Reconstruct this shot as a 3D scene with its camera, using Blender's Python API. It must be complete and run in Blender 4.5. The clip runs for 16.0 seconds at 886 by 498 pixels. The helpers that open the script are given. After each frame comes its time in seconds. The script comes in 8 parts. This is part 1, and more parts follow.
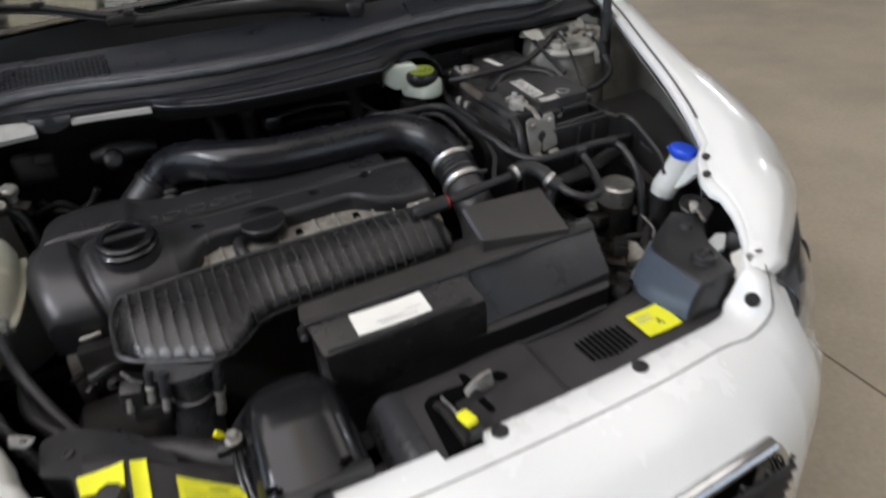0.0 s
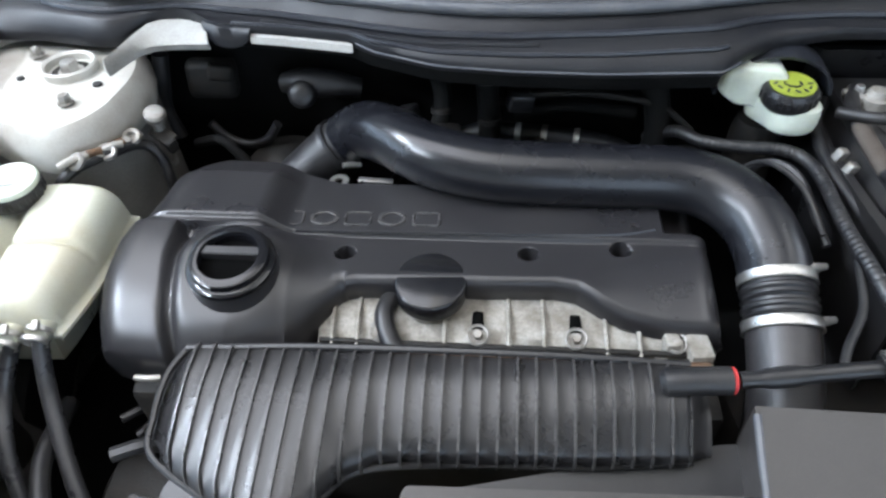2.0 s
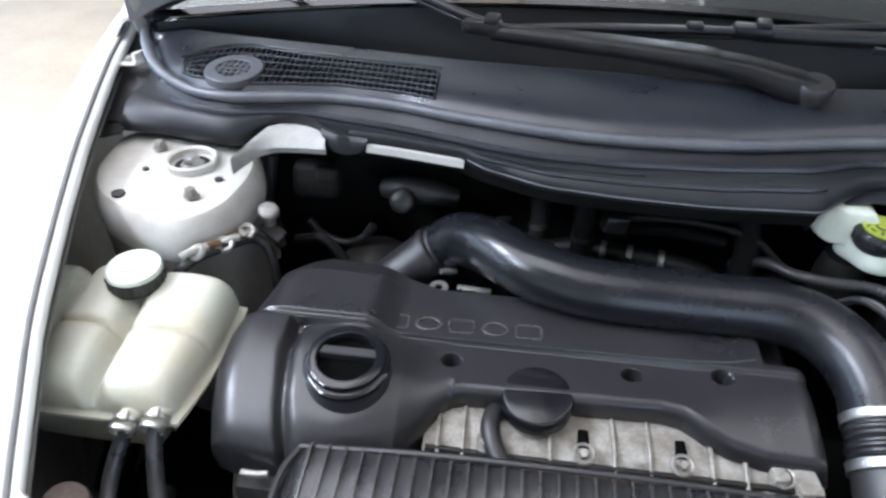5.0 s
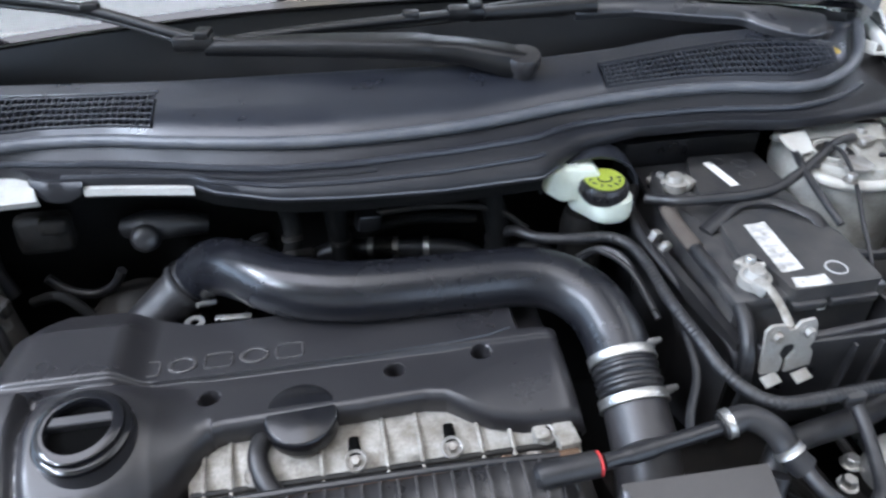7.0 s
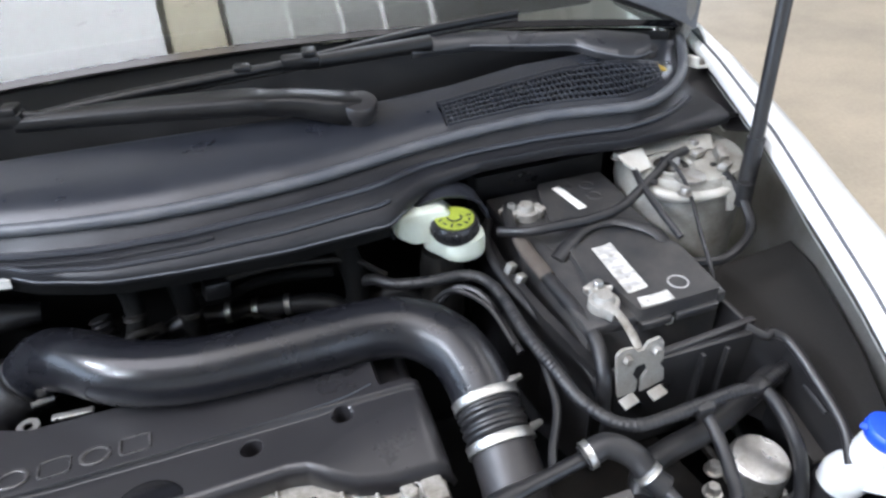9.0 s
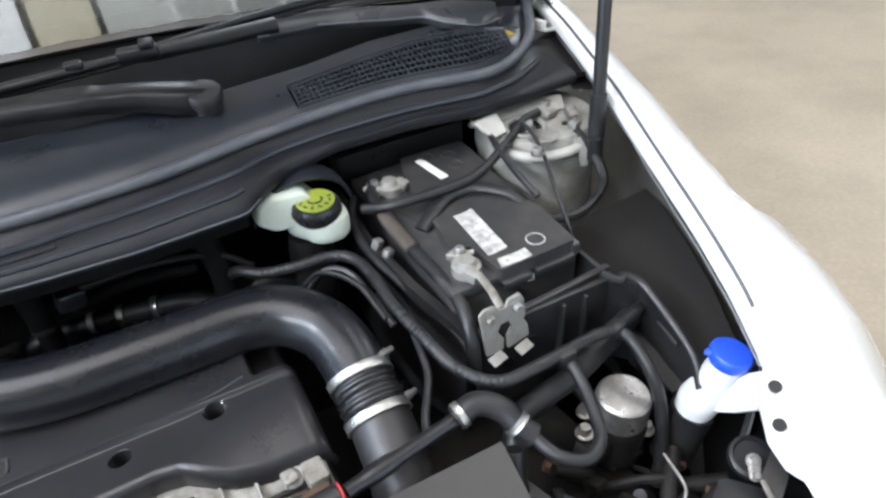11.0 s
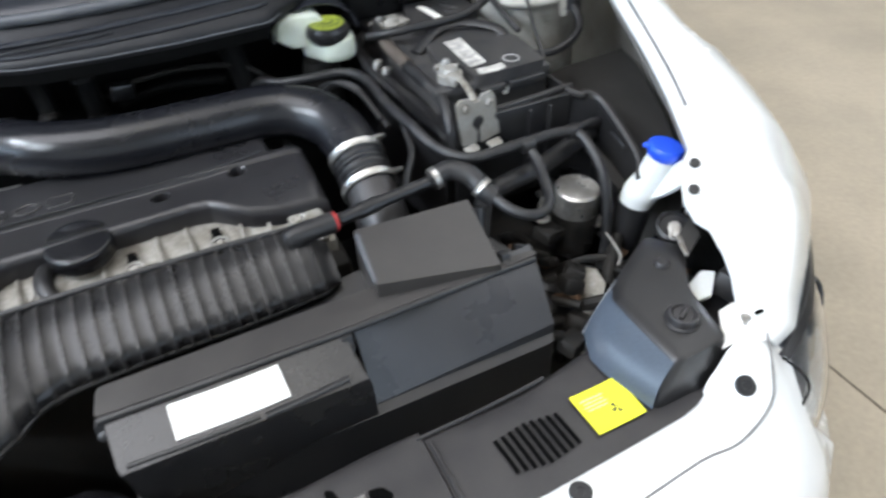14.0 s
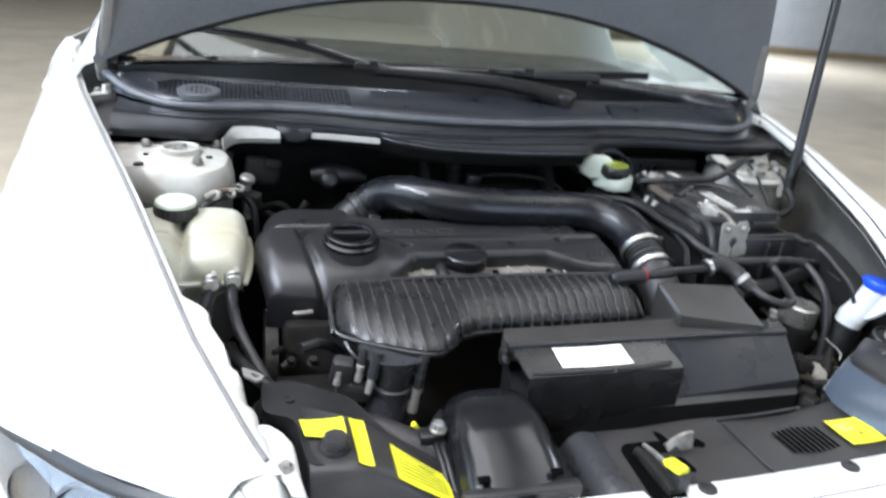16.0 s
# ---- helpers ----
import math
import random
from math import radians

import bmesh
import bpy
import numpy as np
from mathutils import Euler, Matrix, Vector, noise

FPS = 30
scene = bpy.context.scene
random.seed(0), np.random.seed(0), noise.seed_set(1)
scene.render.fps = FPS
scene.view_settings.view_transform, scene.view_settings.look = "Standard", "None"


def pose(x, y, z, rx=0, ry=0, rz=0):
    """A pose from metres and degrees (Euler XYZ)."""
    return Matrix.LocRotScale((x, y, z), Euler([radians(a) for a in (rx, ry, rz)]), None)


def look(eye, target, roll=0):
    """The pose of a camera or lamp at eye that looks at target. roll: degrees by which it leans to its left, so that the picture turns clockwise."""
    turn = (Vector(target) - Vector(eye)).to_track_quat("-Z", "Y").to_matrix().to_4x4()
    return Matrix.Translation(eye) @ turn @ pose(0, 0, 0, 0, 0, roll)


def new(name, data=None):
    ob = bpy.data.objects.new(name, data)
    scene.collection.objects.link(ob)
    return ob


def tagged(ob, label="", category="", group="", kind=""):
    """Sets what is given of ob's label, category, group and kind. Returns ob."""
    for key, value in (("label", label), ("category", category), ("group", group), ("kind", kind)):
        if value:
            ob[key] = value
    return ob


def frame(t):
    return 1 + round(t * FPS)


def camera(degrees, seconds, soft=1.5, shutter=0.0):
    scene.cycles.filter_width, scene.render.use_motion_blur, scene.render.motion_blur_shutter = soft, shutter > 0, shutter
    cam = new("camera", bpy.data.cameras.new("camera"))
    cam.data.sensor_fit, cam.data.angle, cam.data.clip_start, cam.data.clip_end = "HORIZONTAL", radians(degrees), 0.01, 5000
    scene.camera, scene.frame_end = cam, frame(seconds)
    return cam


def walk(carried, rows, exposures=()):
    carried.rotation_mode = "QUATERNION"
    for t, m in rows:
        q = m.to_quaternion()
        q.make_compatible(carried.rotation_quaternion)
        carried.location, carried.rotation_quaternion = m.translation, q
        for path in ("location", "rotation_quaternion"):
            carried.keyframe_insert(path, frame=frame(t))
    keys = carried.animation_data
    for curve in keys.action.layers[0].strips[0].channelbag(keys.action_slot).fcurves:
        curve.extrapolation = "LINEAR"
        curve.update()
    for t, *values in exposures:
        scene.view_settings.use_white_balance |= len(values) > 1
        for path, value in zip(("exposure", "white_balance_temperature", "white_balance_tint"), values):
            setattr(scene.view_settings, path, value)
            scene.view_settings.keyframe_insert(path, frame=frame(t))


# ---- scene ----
cam = camera(66.5, 16.0, soft=2.5, shutter=0.5)
PATH = [
    (0, (-0.221, -0.175, 1.319), (0.438, 1.346, 0.2), -4.3),
    (0.5, (-0.194, -0.003, 1.316), (0.494, 1.524, 0.222), -4.0),
    (1, (-0.185, 0.13, 1.32), (0.386, 1.565, 0.049), 0.1),
    (1.5, (-0.09, 0.228, 1.308), (-0.178, 1.747, 0.011), -3.3),
    (2, (-0.059, 0.288, 1.278), (-0.212, 1.718, -0.112), -2.5),
    (2.5, (-0.161, 0.256, 1.305), (-0.415, 1.671, -0.086), -5.4),
    (2.8, (-0.186, 0.239, 1.287), (-0.502, 1.735, -0.002), -5.0),
    (3, (-0.186, 0.247, 1.285), (-0.576, 1.689, -0.044), -5.2),
    (5.3, (-0.152, 0.277, 1.311), (-0.285, 1.888, 0.133), 2.1),
    (5.5, (-0.143, 0.28, 1.311), (-0.229, 1.892, 0.13), 1.9),
    (6, (-0.108, 0.286, 1.311), (-0.09, 1.897, 0.125), 0.7),
    (6.5, (-0.071, 0.292, 1.316), (0.067, 1.886, 0.117), -0.3),
    (7, (-0.046, 0.291, 1.314), (0.192, 1.875, 0.117), -1.1),
    (7.5, (-0.023, 0.3, 1.319), (0.293, 1.872, 0.124), -1.9),
    (8, (-0.005, 0.303, 1.327), (0.377, 1.87, 0.145), -2.1),
    (8.5, (0.008, 0.306, 1.333), (0.447, 1.87, 0.167), -1.7),
    (9, (0.028, 0.308, 1.331), (0.524, 1.861, 0.173), -2.6),
    (9.5, (0.049, 0.297, 1.328), (0.606, 1.835, 0.176), -3.1),
    (9.7, (0.062, 0.295, 1.331), (0.65, 1.816, 0.173), -3.4),
    (11.8, (0.088, 0.269, 1.327), (0.801, 1.566, -0.018), -2.0),
    (12, (0.095, 0.266, 1.336), (0.736, 1.486, -0.113), -2.2),
    (12.5, (0.066, 0.231, 1.33), (0.673, 1.423, -0.157), -2.0),
    (13, (-0.033, 0.157, 1.314), (0.806, 1.292, -0.103), 1.5),
    (13.5, (-0.018, 0.096, 1.314), (0.794, 1.354, -0.012), -1.2),
    (14, (0.004, 0.048, 1.258), (0.63, 1.439, -0.036), -2.6),
    (14.5, (-0.109, -0.012, 1.259), (0.266, 1.458, -0.044), -1.9),
    (15, (-0.281, -0.122, 1.271), (0.097, 1.462, 0.109), 1.2),
    (15.5, (-0.388, -0.207, 1.265), (0.085, 1.481, 0.302), 4.2),
    (15.6, (-0.381, -0.207, 1.263), (0.087, 1.496, 0.323), 4.1),
    (16, (-0.45, -0.196, 1.205), (0.113, 1.573, 0.462), 6.0),
]

EXPOSURES = [(0, -1.16, 6950, 16), (0.5, -0.78, 6850, 17), (1, -0.3, 6600, 16), (1.5, 0.06, 6350, 12), (2.5, 0.1, 6300, 12), (3.2, 0.05, 6250, 12), (5.5, -0.05, 6250, 16), (6, 0.06, 6200, 16), (7, 0.17, 6050, 15), (9, 0.18, 6400, 16), (9.7, 0.12, 6450, 15), (12, -0.08, 6500, 13), (13.5, -0.16, 6520, 12), (14, -0.14, 6500, 12), (15, -0.06, 6350, 12), (16, -0.08, 6400, 13)]
walk(cam, [(t, look(eye, target, roll)) for t, eye, target, roll in PATH], EXPOSURES)
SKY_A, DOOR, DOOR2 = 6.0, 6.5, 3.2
LIGHTS = [(6.5, 3.0, 150), (-3.9, 0.5, 360), (-3.9, -1.7, 280), (11.5, 15.5, 1100), (-8.0, 11.0, 180), (2.0, 10.0, 180)]
HOOD, ROD = 78.0, (0.085, 0.14, 0.98)

# ---------------------------------------------------------------- light
world = bpy.data.worlds.new("garage_air")
scene.world = world
world.use_nodes = True
world.node_tree.nodes["Background"].inputs[0].default_value = (0.75, 0.85, 1.0, 1)
world.node_tree.nodes["Background"].inputs[1].default_value = 0.05


# ---------------------------------------------------------------- materials
def mat(name, base, rough=0.5, metal=0.0, dirt=None, amount=0.5, scale=40.0, fine=400.0, bump=0.15,
        coat=0.0, subsurface=0.0, island=0.0, spec=0.5, vary=0.12, edge=0.5):
    """A procedural surface: base colour, broad stains towards dirt, fine grain in colour, gloss and relief."""
    m = bpy.data.materials.new(name)
    m.use_nodes = True
    nt = m.node_tree
    b = nt.nodes["Principled BSDF"]
    b.inputs["Metallic"].default_value = metal
    b.inputs["Coat Weight"].default_value = coat
    b.inputs["Coat Roughness"].default_value = 0.06
    b.inputs["Specular IOR Level"].default_value = spec
    if subsurface:
        b.inputs["Subsurface Weight"].default_value = subsurface
        b.inputs["Subsurface Radius"].default_value = (0.02, 0.02, 0.012)
        b.inputs["Subsurface Scale"].default_value = 0.5
    tc = nt.nodes.new("ShaderNodeTexCoord")

    def nz(s, d, r=0.55):
        n = nt.nodes.new("ShaderNodeTexNoise")
        n.inputs["Scale"].default_value = s
        n.inputs["Detail"].default_value = d
        n.inputs["Roughness"].default_value = r
        nt.links.new(tc.outputs["Object"], n.inputs["Vector"])
        return n

    broad, grain = nz(scale, 5.0, 0.62), nz(fine, 3.0)
    ramp = nt.nodes.new("ShaderNodeMapRange")
    ramp.inputs["From Min"].default_value = edge - 0.12
    ramp.inputs["From Max"].default_value = edge + 0.22
    ramp.inputs["To Max"].default_value = amount
    nt.links.new(broad.outputs["Fac"], ramp.inputs["Value"])
    mix = nt.nodes.new("ShaderNodeMixRGB")
    mix.inputs["Color1"].default_value = (*base, 1)
    mix.inputs["Color2"].default_value = (*(dirt or [c * 0.7 for c in base]), 1)
    nt.links.new(ramp.outputs["Result"], mix.inputs["Fac"])
    val = nt.nodes.new("ShaderNodeMapRange")
    val.inputs["From Min"].default_value, val.inputs["From Max"].default_value = 0.3, 0.7
    val.inputs["To Min"].default_value, val.inputs["To Max"].default_value = 1 - vary, 1 + vary
    nt.links.new(grain.outputs["Fac"], val.inputs["Value"])
    hsv = nt.nodes.new("ShaderNodeHueSaturation")
    nt.links.new(mix.outputs["Color"], hsv.inputs["Color"])
    nt.links.new(val.outputs["Result"], hsv.inputs["Value"])
    nt.links.new(hsv.outputs["Color"], b.inputs["Base Color"])
    rr = nt.nodes.new("ShaderNodeMapRange")
    rr.inputs["From Min"].default_value, rr.inputs["From Max"].default_value = 0.3, 0.7
    rr.inputs["To Min"].default_value, rr.inputs["To Max"].default_value = max(0.03, rough - 0.08), min(1.0, rough + 0.1)
    nt.links.new(broad.outputs["Fac"], rr.inputs["Value"])
    nt.links.new(rr.outputs["Result"], b.inputs["Roughness"])
    if bump:
        bp = nt.nodes.new("ShaderNodeBump")
        bp.inputs["Strength"].default_value = bump
        bp.inputs["Distance"].default_value = 0.002
        nt.links.new(grain.outputs["Fac"], bp.inputs["Height"])
        nt.links.new(bp.outputs["Normal"], b.inputs["Normal"])
    return m


PLASTIC = mat("black_plastic", (0.0135, 0.0133, 0.0145), 0.33, dirt=(0.034, 0.031, 0.028), amount=0.4, scale=14, fine=900, bump=0.07)
PLASTIC_GREY = mat("grey_black_plastic", (0.0225, 0.0208, 0.0218), 0.38, dirt=(0.05, 0.046, 0.043), amount=0.45, scale=18, fine=900, bump=0.12)
COVERPL = mat("satin_black_cover", (0.0180, 0.0172, 0.0190), 0.32, spec=0.6, dirt=(0.027, 0.0255, 0.0255), amount=0.35, scale=9, fine=1200, bump=0.05)
COWLPL = mat("weathered_cowl_plastic", (0.0150, 0.0165, 0.0220), 0.32, spec=0.6, dirt=(0.034, 0.036, 0.042), amount=0.5, scale=11, fine=700, bump=0.1)
# lighter than the plenum: rib highlights and wear put into the colour
RIBPL = mat("highlit_worn_ribs", (0.046, 0.044, 0.044), 0.28, dirt=(0.055, 0.05, 0.046), amount=0.5, scale=60, fine=900, bump=0.1)
WIPERBLK = mat("matt_black_steel", (0.0045, 0.0045, 0.0052), 0.38, dirt=(0.012, 0.0115, 0.011), amount=0.4, scale=25, fine=900, bump=0.06, spec=0.38)
SHIELDPL = mat("dull_shield_plastic", (0.0098, 0.0102, 0.0128), 0.44, dirt=(0.026, 0.0255, 0.026), amount=0.55, scale=9, fine=500, bump=0.15, spec=0.33)
# paler and bluer than the box: a bluish reflection put into the base
SKIRTPL = mat("sky_sheen_skirt_plastic", (0.060, 0.075, 0.097), 0.18, dirt=(0.07, 0.085, 0.105), amount=0.25, scale=9, fine=700, bump=0.08)
TUBPL = mat("dusty_black_tub", (0.029, 0.027, 0.0255), 0.42, dirt=(0.045, 0.041, 0.036), amount=0.5, scale=9, fine=400, bump=0.15)
RESPL = mat("milky_reservoir_plastic", (0.60, 0.65, 0.56), 0.35, dirt=(0.42, 0.44, 0.36), amount=0.5, scale=30, bump=0.05, subsurface=0.15, vary=0.03)
WORNLABEL = mat("worn_smudged_label", (0.62, 0.60, 0.56), 0.5, dirt=(0.16, 0.15, 0.14), amount=0.9, scale=95, fine=900, bump=0.1, edge=0.5)
SILICONE = mat("black_silicone", (0.0072, 0.0076, 0.0102), 0.26, dirt=(0.017, 0.0165, 0.0165), amount=0.3, scale=10, fine=1500, bump=0.03)
RUBBER = mat("black_rubber", (0.010, 0.010, 0.0115), 0.42, dirt=(0.036, 0.033, 0.03), amount=0.5, scale=35, fine=900, bump=0.15)
HOSEGREY = mat("greyed_rubber_hose", (0.030, 0.030, 0.033), 0.30, dirt=(0.055, 0.052, 0.05), amount=0.5, scale=30, fine=900, bump=0.08)
GREYSEAL = mat("pale_grey_sealer", (0.17, 0.165, 0.16), 0.6, dirt=(0.12, 0.115, 0.105), amount=0.45, scale=30, fine=700)
HOUSEPL = mat("dusty_grey_plastic", (0.034, 0.031, 0.0298), 0.34, dirt=(0.055, 0.05, 0.045), amount=0.5, scale=16, fine=900, bump=0.08)
FRIT = mat("black_glass_border", (0.004, 0.004, 0.0048), 0.06, dirt=(0.012, 0.012, 0.012), amount=0.25, scale=20, fine=900, bump=0.0)
ENDPL = mat("satin_blue_black_plastic", (0.0295, 0.0300, 0.0330), 0.3, dirt=(0.05, 0.05, 0.052), amount=0.35, scale=9, fine=1200, bump=0.05)
PRINT = mat("olive_print", (0.30, 0.29, 0.03), 0.5, bump=0.0)
SEALR = mat("grey_rubber_seal", (0.068, 0.072, 0.082), 0.36, dirt=(0.13, 0.13, 0.132), amount=0.5, scale=30, fine=900)
DARK = mat("grimy_dark_metal", (0.0085, 0.008, 0.0075), 0.62, 0.1, spec=0.3, dirt=(0.032, 0.027, 0.022), amount=0.7, scale=40, fine=500, bump=0.4)
PAINT = mat("white_car_paint", (0.80, 0.80, 0.78), 0.22, dirt=(0.74, 0.73, 0.70), amount=0.3, scale=6, fine=900, bump=0.0, coat=0.7, vary=0.015)
PAINTIN = mat("dusty_white_paint", (0.66, 0.65, 0.61), 0.42, dirt=(0.36, 0.31, 0.26), amount=0.55, scale=22, fine=500, bump=0.1, vary=0.05, edge=0.55)
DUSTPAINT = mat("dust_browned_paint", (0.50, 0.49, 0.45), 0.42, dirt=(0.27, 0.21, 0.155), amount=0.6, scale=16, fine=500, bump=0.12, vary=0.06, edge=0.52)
MANPL = mat("satin_manifold_plastic", (0.0145, 0.0138, 0.0145), 0.3, dirt=(0.03, 0.028, 0.027), amount=0.45, scale=18, fine=900, bump=0.08)
TOWERGREY = mat("dirty_silver_tower", (0.38, 0.37, 0.335), 0.5, 0.1, dirt=(0.17, 0.15, 0.12), amount=0.85, scale=16, fine=400, bump=0.2)
FIREWALL = mat("black_firewall_mat", (0.005, 0.005, 0.005), 0.75, dirt=(0.012, 0.0115, 0.0105), amount=0.5, scale=16, fine=400, bump=0.3, spec=0.12)
BOXPL = mat("shiny_filter_box_plastic", (0.015, 0.0145, 0.015), 0.24, spec=0.6, dirt=(0.03, 0.027, 0.024), amount=0.4, scale=14, fine=900, bump=0.06)
FLANGEPAINT = mat("dull_sealed_paint", (0.36, 0.355, 0.335), 0.62, dirt=(0.22, 0.20, 0.17), amount=0.5, scale=25, fine=500, bump=0.15, spec=0.3)
GLOSSBLK = mat("polished_black_plastic", (0.007, 0.007, 0.0085), 0.17, dirt=(0.018, 0.017, 0.017), amount=0.3, scale=14, fine=1200, bump=0.03)
HOODPAD = mat("grey_hood_lining", (0.13, 0.135, 0.145), 0.6, dirt=(0.09, 0.092, 0.098), amount=0.5, scale=5, fine=300, bump=0.2)
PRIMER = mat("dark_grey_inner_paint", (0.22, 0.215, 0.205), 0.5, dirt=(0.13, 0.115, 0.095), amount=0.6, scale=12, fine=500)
ALU = mat("stained_cast_aluminium", (0.32, 0.305, 0.275), 0.6, 0.3, dirt=(0.12, 0.098, 0.072), amount=0.8, scale=48, fine=420, bump=0.4, vary=0.15, edge=0.46)
STEEL = mat("zinc_steel", (0.58, 0.57, 0.55), 0.32, 0.9, dirt=(0.3, 0.27, 0.22), amount=0.6, scale=80, fine=900, bump=0.2)
STEELDULL = mat("dull_steel", (0.36, 0.35, 0.33), 0.45, 0.7, dirt=(0.16, 0.13, 0.1), amount=0.8, scale=70, fine=700, bump=0.4)
TANKPL = mat("yellowed_tank_plastic", (0.46, 0.465, 0.385), 0.33, dirt=(0.40, 0.32, 0.20), amount=0.85, scale=8, fine=500, bump=0.05, subsurface=0.2, vary=0.04, edge=0.52)
WHITEPL = mat("white_plastic", (0.66, 0.675, 0.66), 0.4, dirt=(0.6, 0.58, 0.5), amount=0.4, scale=25, fine=600, bump=0.06, subsurface=0.15, vary=0.04)
YELLOW = mat("yellow_sticker", (0.82, 0.80, 0.03), 0.4, dirt=(0.62, 0.58, 0.03), amount=0.35, scale=35, fine=600, bump=0.03, vary=0.03)
LABEL = mat("white_paper_label", (0.84, 0.82, 0.77), 0.45, dirt=(0.72, 0.69, 0.62), amount=0.4, scale=45, fine=700, bump=0.03, vary=0.03)
INK = mat("grey_print", (0.42, 0.41, 0.40), 0.5, bump=0.0)
BLACKINK = mat("black_print", (0.03, 0.03, 0.03), 0.5, bump=0.0)
# near-black without gloss: the shade inside openings, put into the colour
SHADEBLK = mat("recess_shade", (0.004, 0.004, 0.004), 0.95, bump=0.0, spec=0.0)
BLUE = mat("blue_cap_plastic", (0.02, 0.09, 0.72), 0.35, dirt=(0.03, 0.1, 0.5), amount=0.3, scale=30, bump=0.04)
YELLOWCAP = mat("yellow_green_print", (0.28, 0.33, 0.04), 0.45, dirt=(0.22, 0.26, 0.04), amount=0.6, scale=90, bump=0.1)
RED = mat("red_ring", (0.46, 0.03, 0.03), 0.5, dirt=(0.22, 0.025, 0.025), bump=0.03)
BATT = mat("battery_case", (0.028, 0.028, 0.03), 0.38, dirt=(0.1, 0.09, 0.08), amount=0.5, scale=30, fine=900, bump=0.12)
ZINC = mat("dull_zinc_plate", (0.33, 0.318, 0.295), 0.5, 0.3, dirt=(0.23, 0.20, 0.16), amount=0.6, scale=60, fine=700, bump=0.3)
SLEEVE = mat("dusty_brown_sleeve", (0.062, 0.048, 0.038), 0.75, dirt=(0.10, 0.085, 0.07), amount=0.7, scale=60, fine=500, bump=0.4)
RUST = mat("rusty_brown_steel", (0.13, 0.07, 0.035), 0.7, 0.2, dirt=(0.05, 0.035, 0.025), amount=0.7, scale=60, fine=500, bump=0.4)
PINKISH = mat("faded_filter_cap", (0.42, 0.33, 0.30), 0.55, dirt=(0.3, 0.22, 0.2), amount=0.5, scale=60, bump=0.15)
AMBER = mat("amber_rubber", (0.45, 0.30, 0.03), 0.5, bump=0.05)
CHROME = mat("chrome", (0.75, 0.76, 0.78), 0.08, 1.0, bump=0.0, vary=0.02)
REFLECTOR = mat("lamp_reflector", (0.085, 0.09, 0.10), 0.45, 0.35, dirt=(0.05, 0.055, 0.065), amount=0.8, scale=34, fine=120, bump=0.3)
CONCRETE = mat("tan_concrete", (0.42, 0.352, 0.262), 0.62, dirt=(0.27, 0.235, 0.185), amount=0.6, scale=1.6, fine=60, bump=0.15, vary=0.07)
CONCRETEDARK = mat("crack_dirt", (0.14, 0.115, 0.085), 0.8)
STAIN = mat("yellow_stained_concrete", (0.50, 0.455, 0.32), 0.6, dirt=(0.42, 0.37, 0.28), amount=0.9, scale=6, fine=60)
WALLW = mat("painted_wall", (0.62, 0.62, 0.60), 0.7, dirt=(0.48, 0.47, 0.45), amount=0.5, scale=1.2, fine=60, vary=0.04)
WALLG = mat("grey_sheeting", (0.36, 0.37, 0.385), 0.5, dirt=(0.5, 0.5, 0.51), amount=0.5, scale=2.5, fine=40, vary=0.04)
CEIL = mat("corrugated_ceiling", (0.55, 0.54, 0.50), 0.6, dirt=(0.42, 0.39, 0.33), amount=0.5, scale=0.8, fine=40, vary=0.05)
BEAM = mat("brown_beam", (0.22, 0.16, 0.09), 0.6, dirt=(0.12, 0.09, 0.06), scale=3)


def glass_mat(name, tint, rough=0.02):
    m = bpy.data.materials.new(name)
    m.use_nodes = True
    nt = m.node_tree
    out = nt.nodes["Material Output"]
    b = nt.nodes["Principled BSDF"]
    b.inputs["Base Color"].default_value = (*tint, 1)
    b.inputs["Roughness"].default_value = rough
    b.inputs["Transmission Weight"].default_value = 1.0
    b.inputs["IOR"].default_value = 1.5
    nt.links.new(b.outputs[0], out.inputs[0])
    return m


GLASS = glass_mat("windscreen_glass", (0.72, 0.80, 0.76))
LENS = glass_mat("lamp_lens", (0.95, 0.96, 0.97))


def lamp_mat(name, colour, strength):
    m = bpy.data.materials.new(name)
    m.use_nodes = True
    nt = m.node_tree
    e = nt.nodes.new("ShaderNodeEmission")
    e.inputs[0].default_value = (*colour, 1)
    e.inputs[1].default_value = strength
    nt.links.new(e.outputs[0], nt.nodes["Material Output"].inputs[0])
    return m


TUBE = lamp_mat("lit_tube", (0.93, 0.97, 1.0), 14.0)
SKYLIGHT = lamp_mat("bright_roof_panel", (0.93, 0.955, 1.0), SKY_A)
# glow of two unseen doors, added as fill from the west and south
WESTFILL = lamp_mat("west_fill_glow", (0.62, 0.80, 1.0), DOOR)
SOUTHFILL = lamp_mat("south_fill_glow", (0.66, 0.82, 1.0), DOOR2)
WARMSTRIP = lamp_mat("cream_roof_strip", (1.0, 0.93, 0.74), 0.62 * SKY_A)
SEAM = lamp_mat("bright_seam", (0.96, 0.97, 1.0), 0.9 * SKY_A)

# ---------------------------------------------------------------- helpers
PLACE = {}


def thing(name, at, label, category, group="", kind=""):
    """A top-level thing: an Empty at its base."""
    ob = new(name)
    ob.location = at
    ob.empty_display_size = 0.05
    PLACE[ob] = Vector(at)
    return tagged(ob, label, category, group, kind)


def finish(bm, sharp=38.0):
    bmesh.ops.recalc_face_normals(bm, faces=bm.faces)
    for f in bm.faces:
        f.smooth = True
    for e in bm.edges:
        if len(e.link_faces) == 2 and e.calc_face_angle(0.0) > radians(sharp):
            e.smooth = False


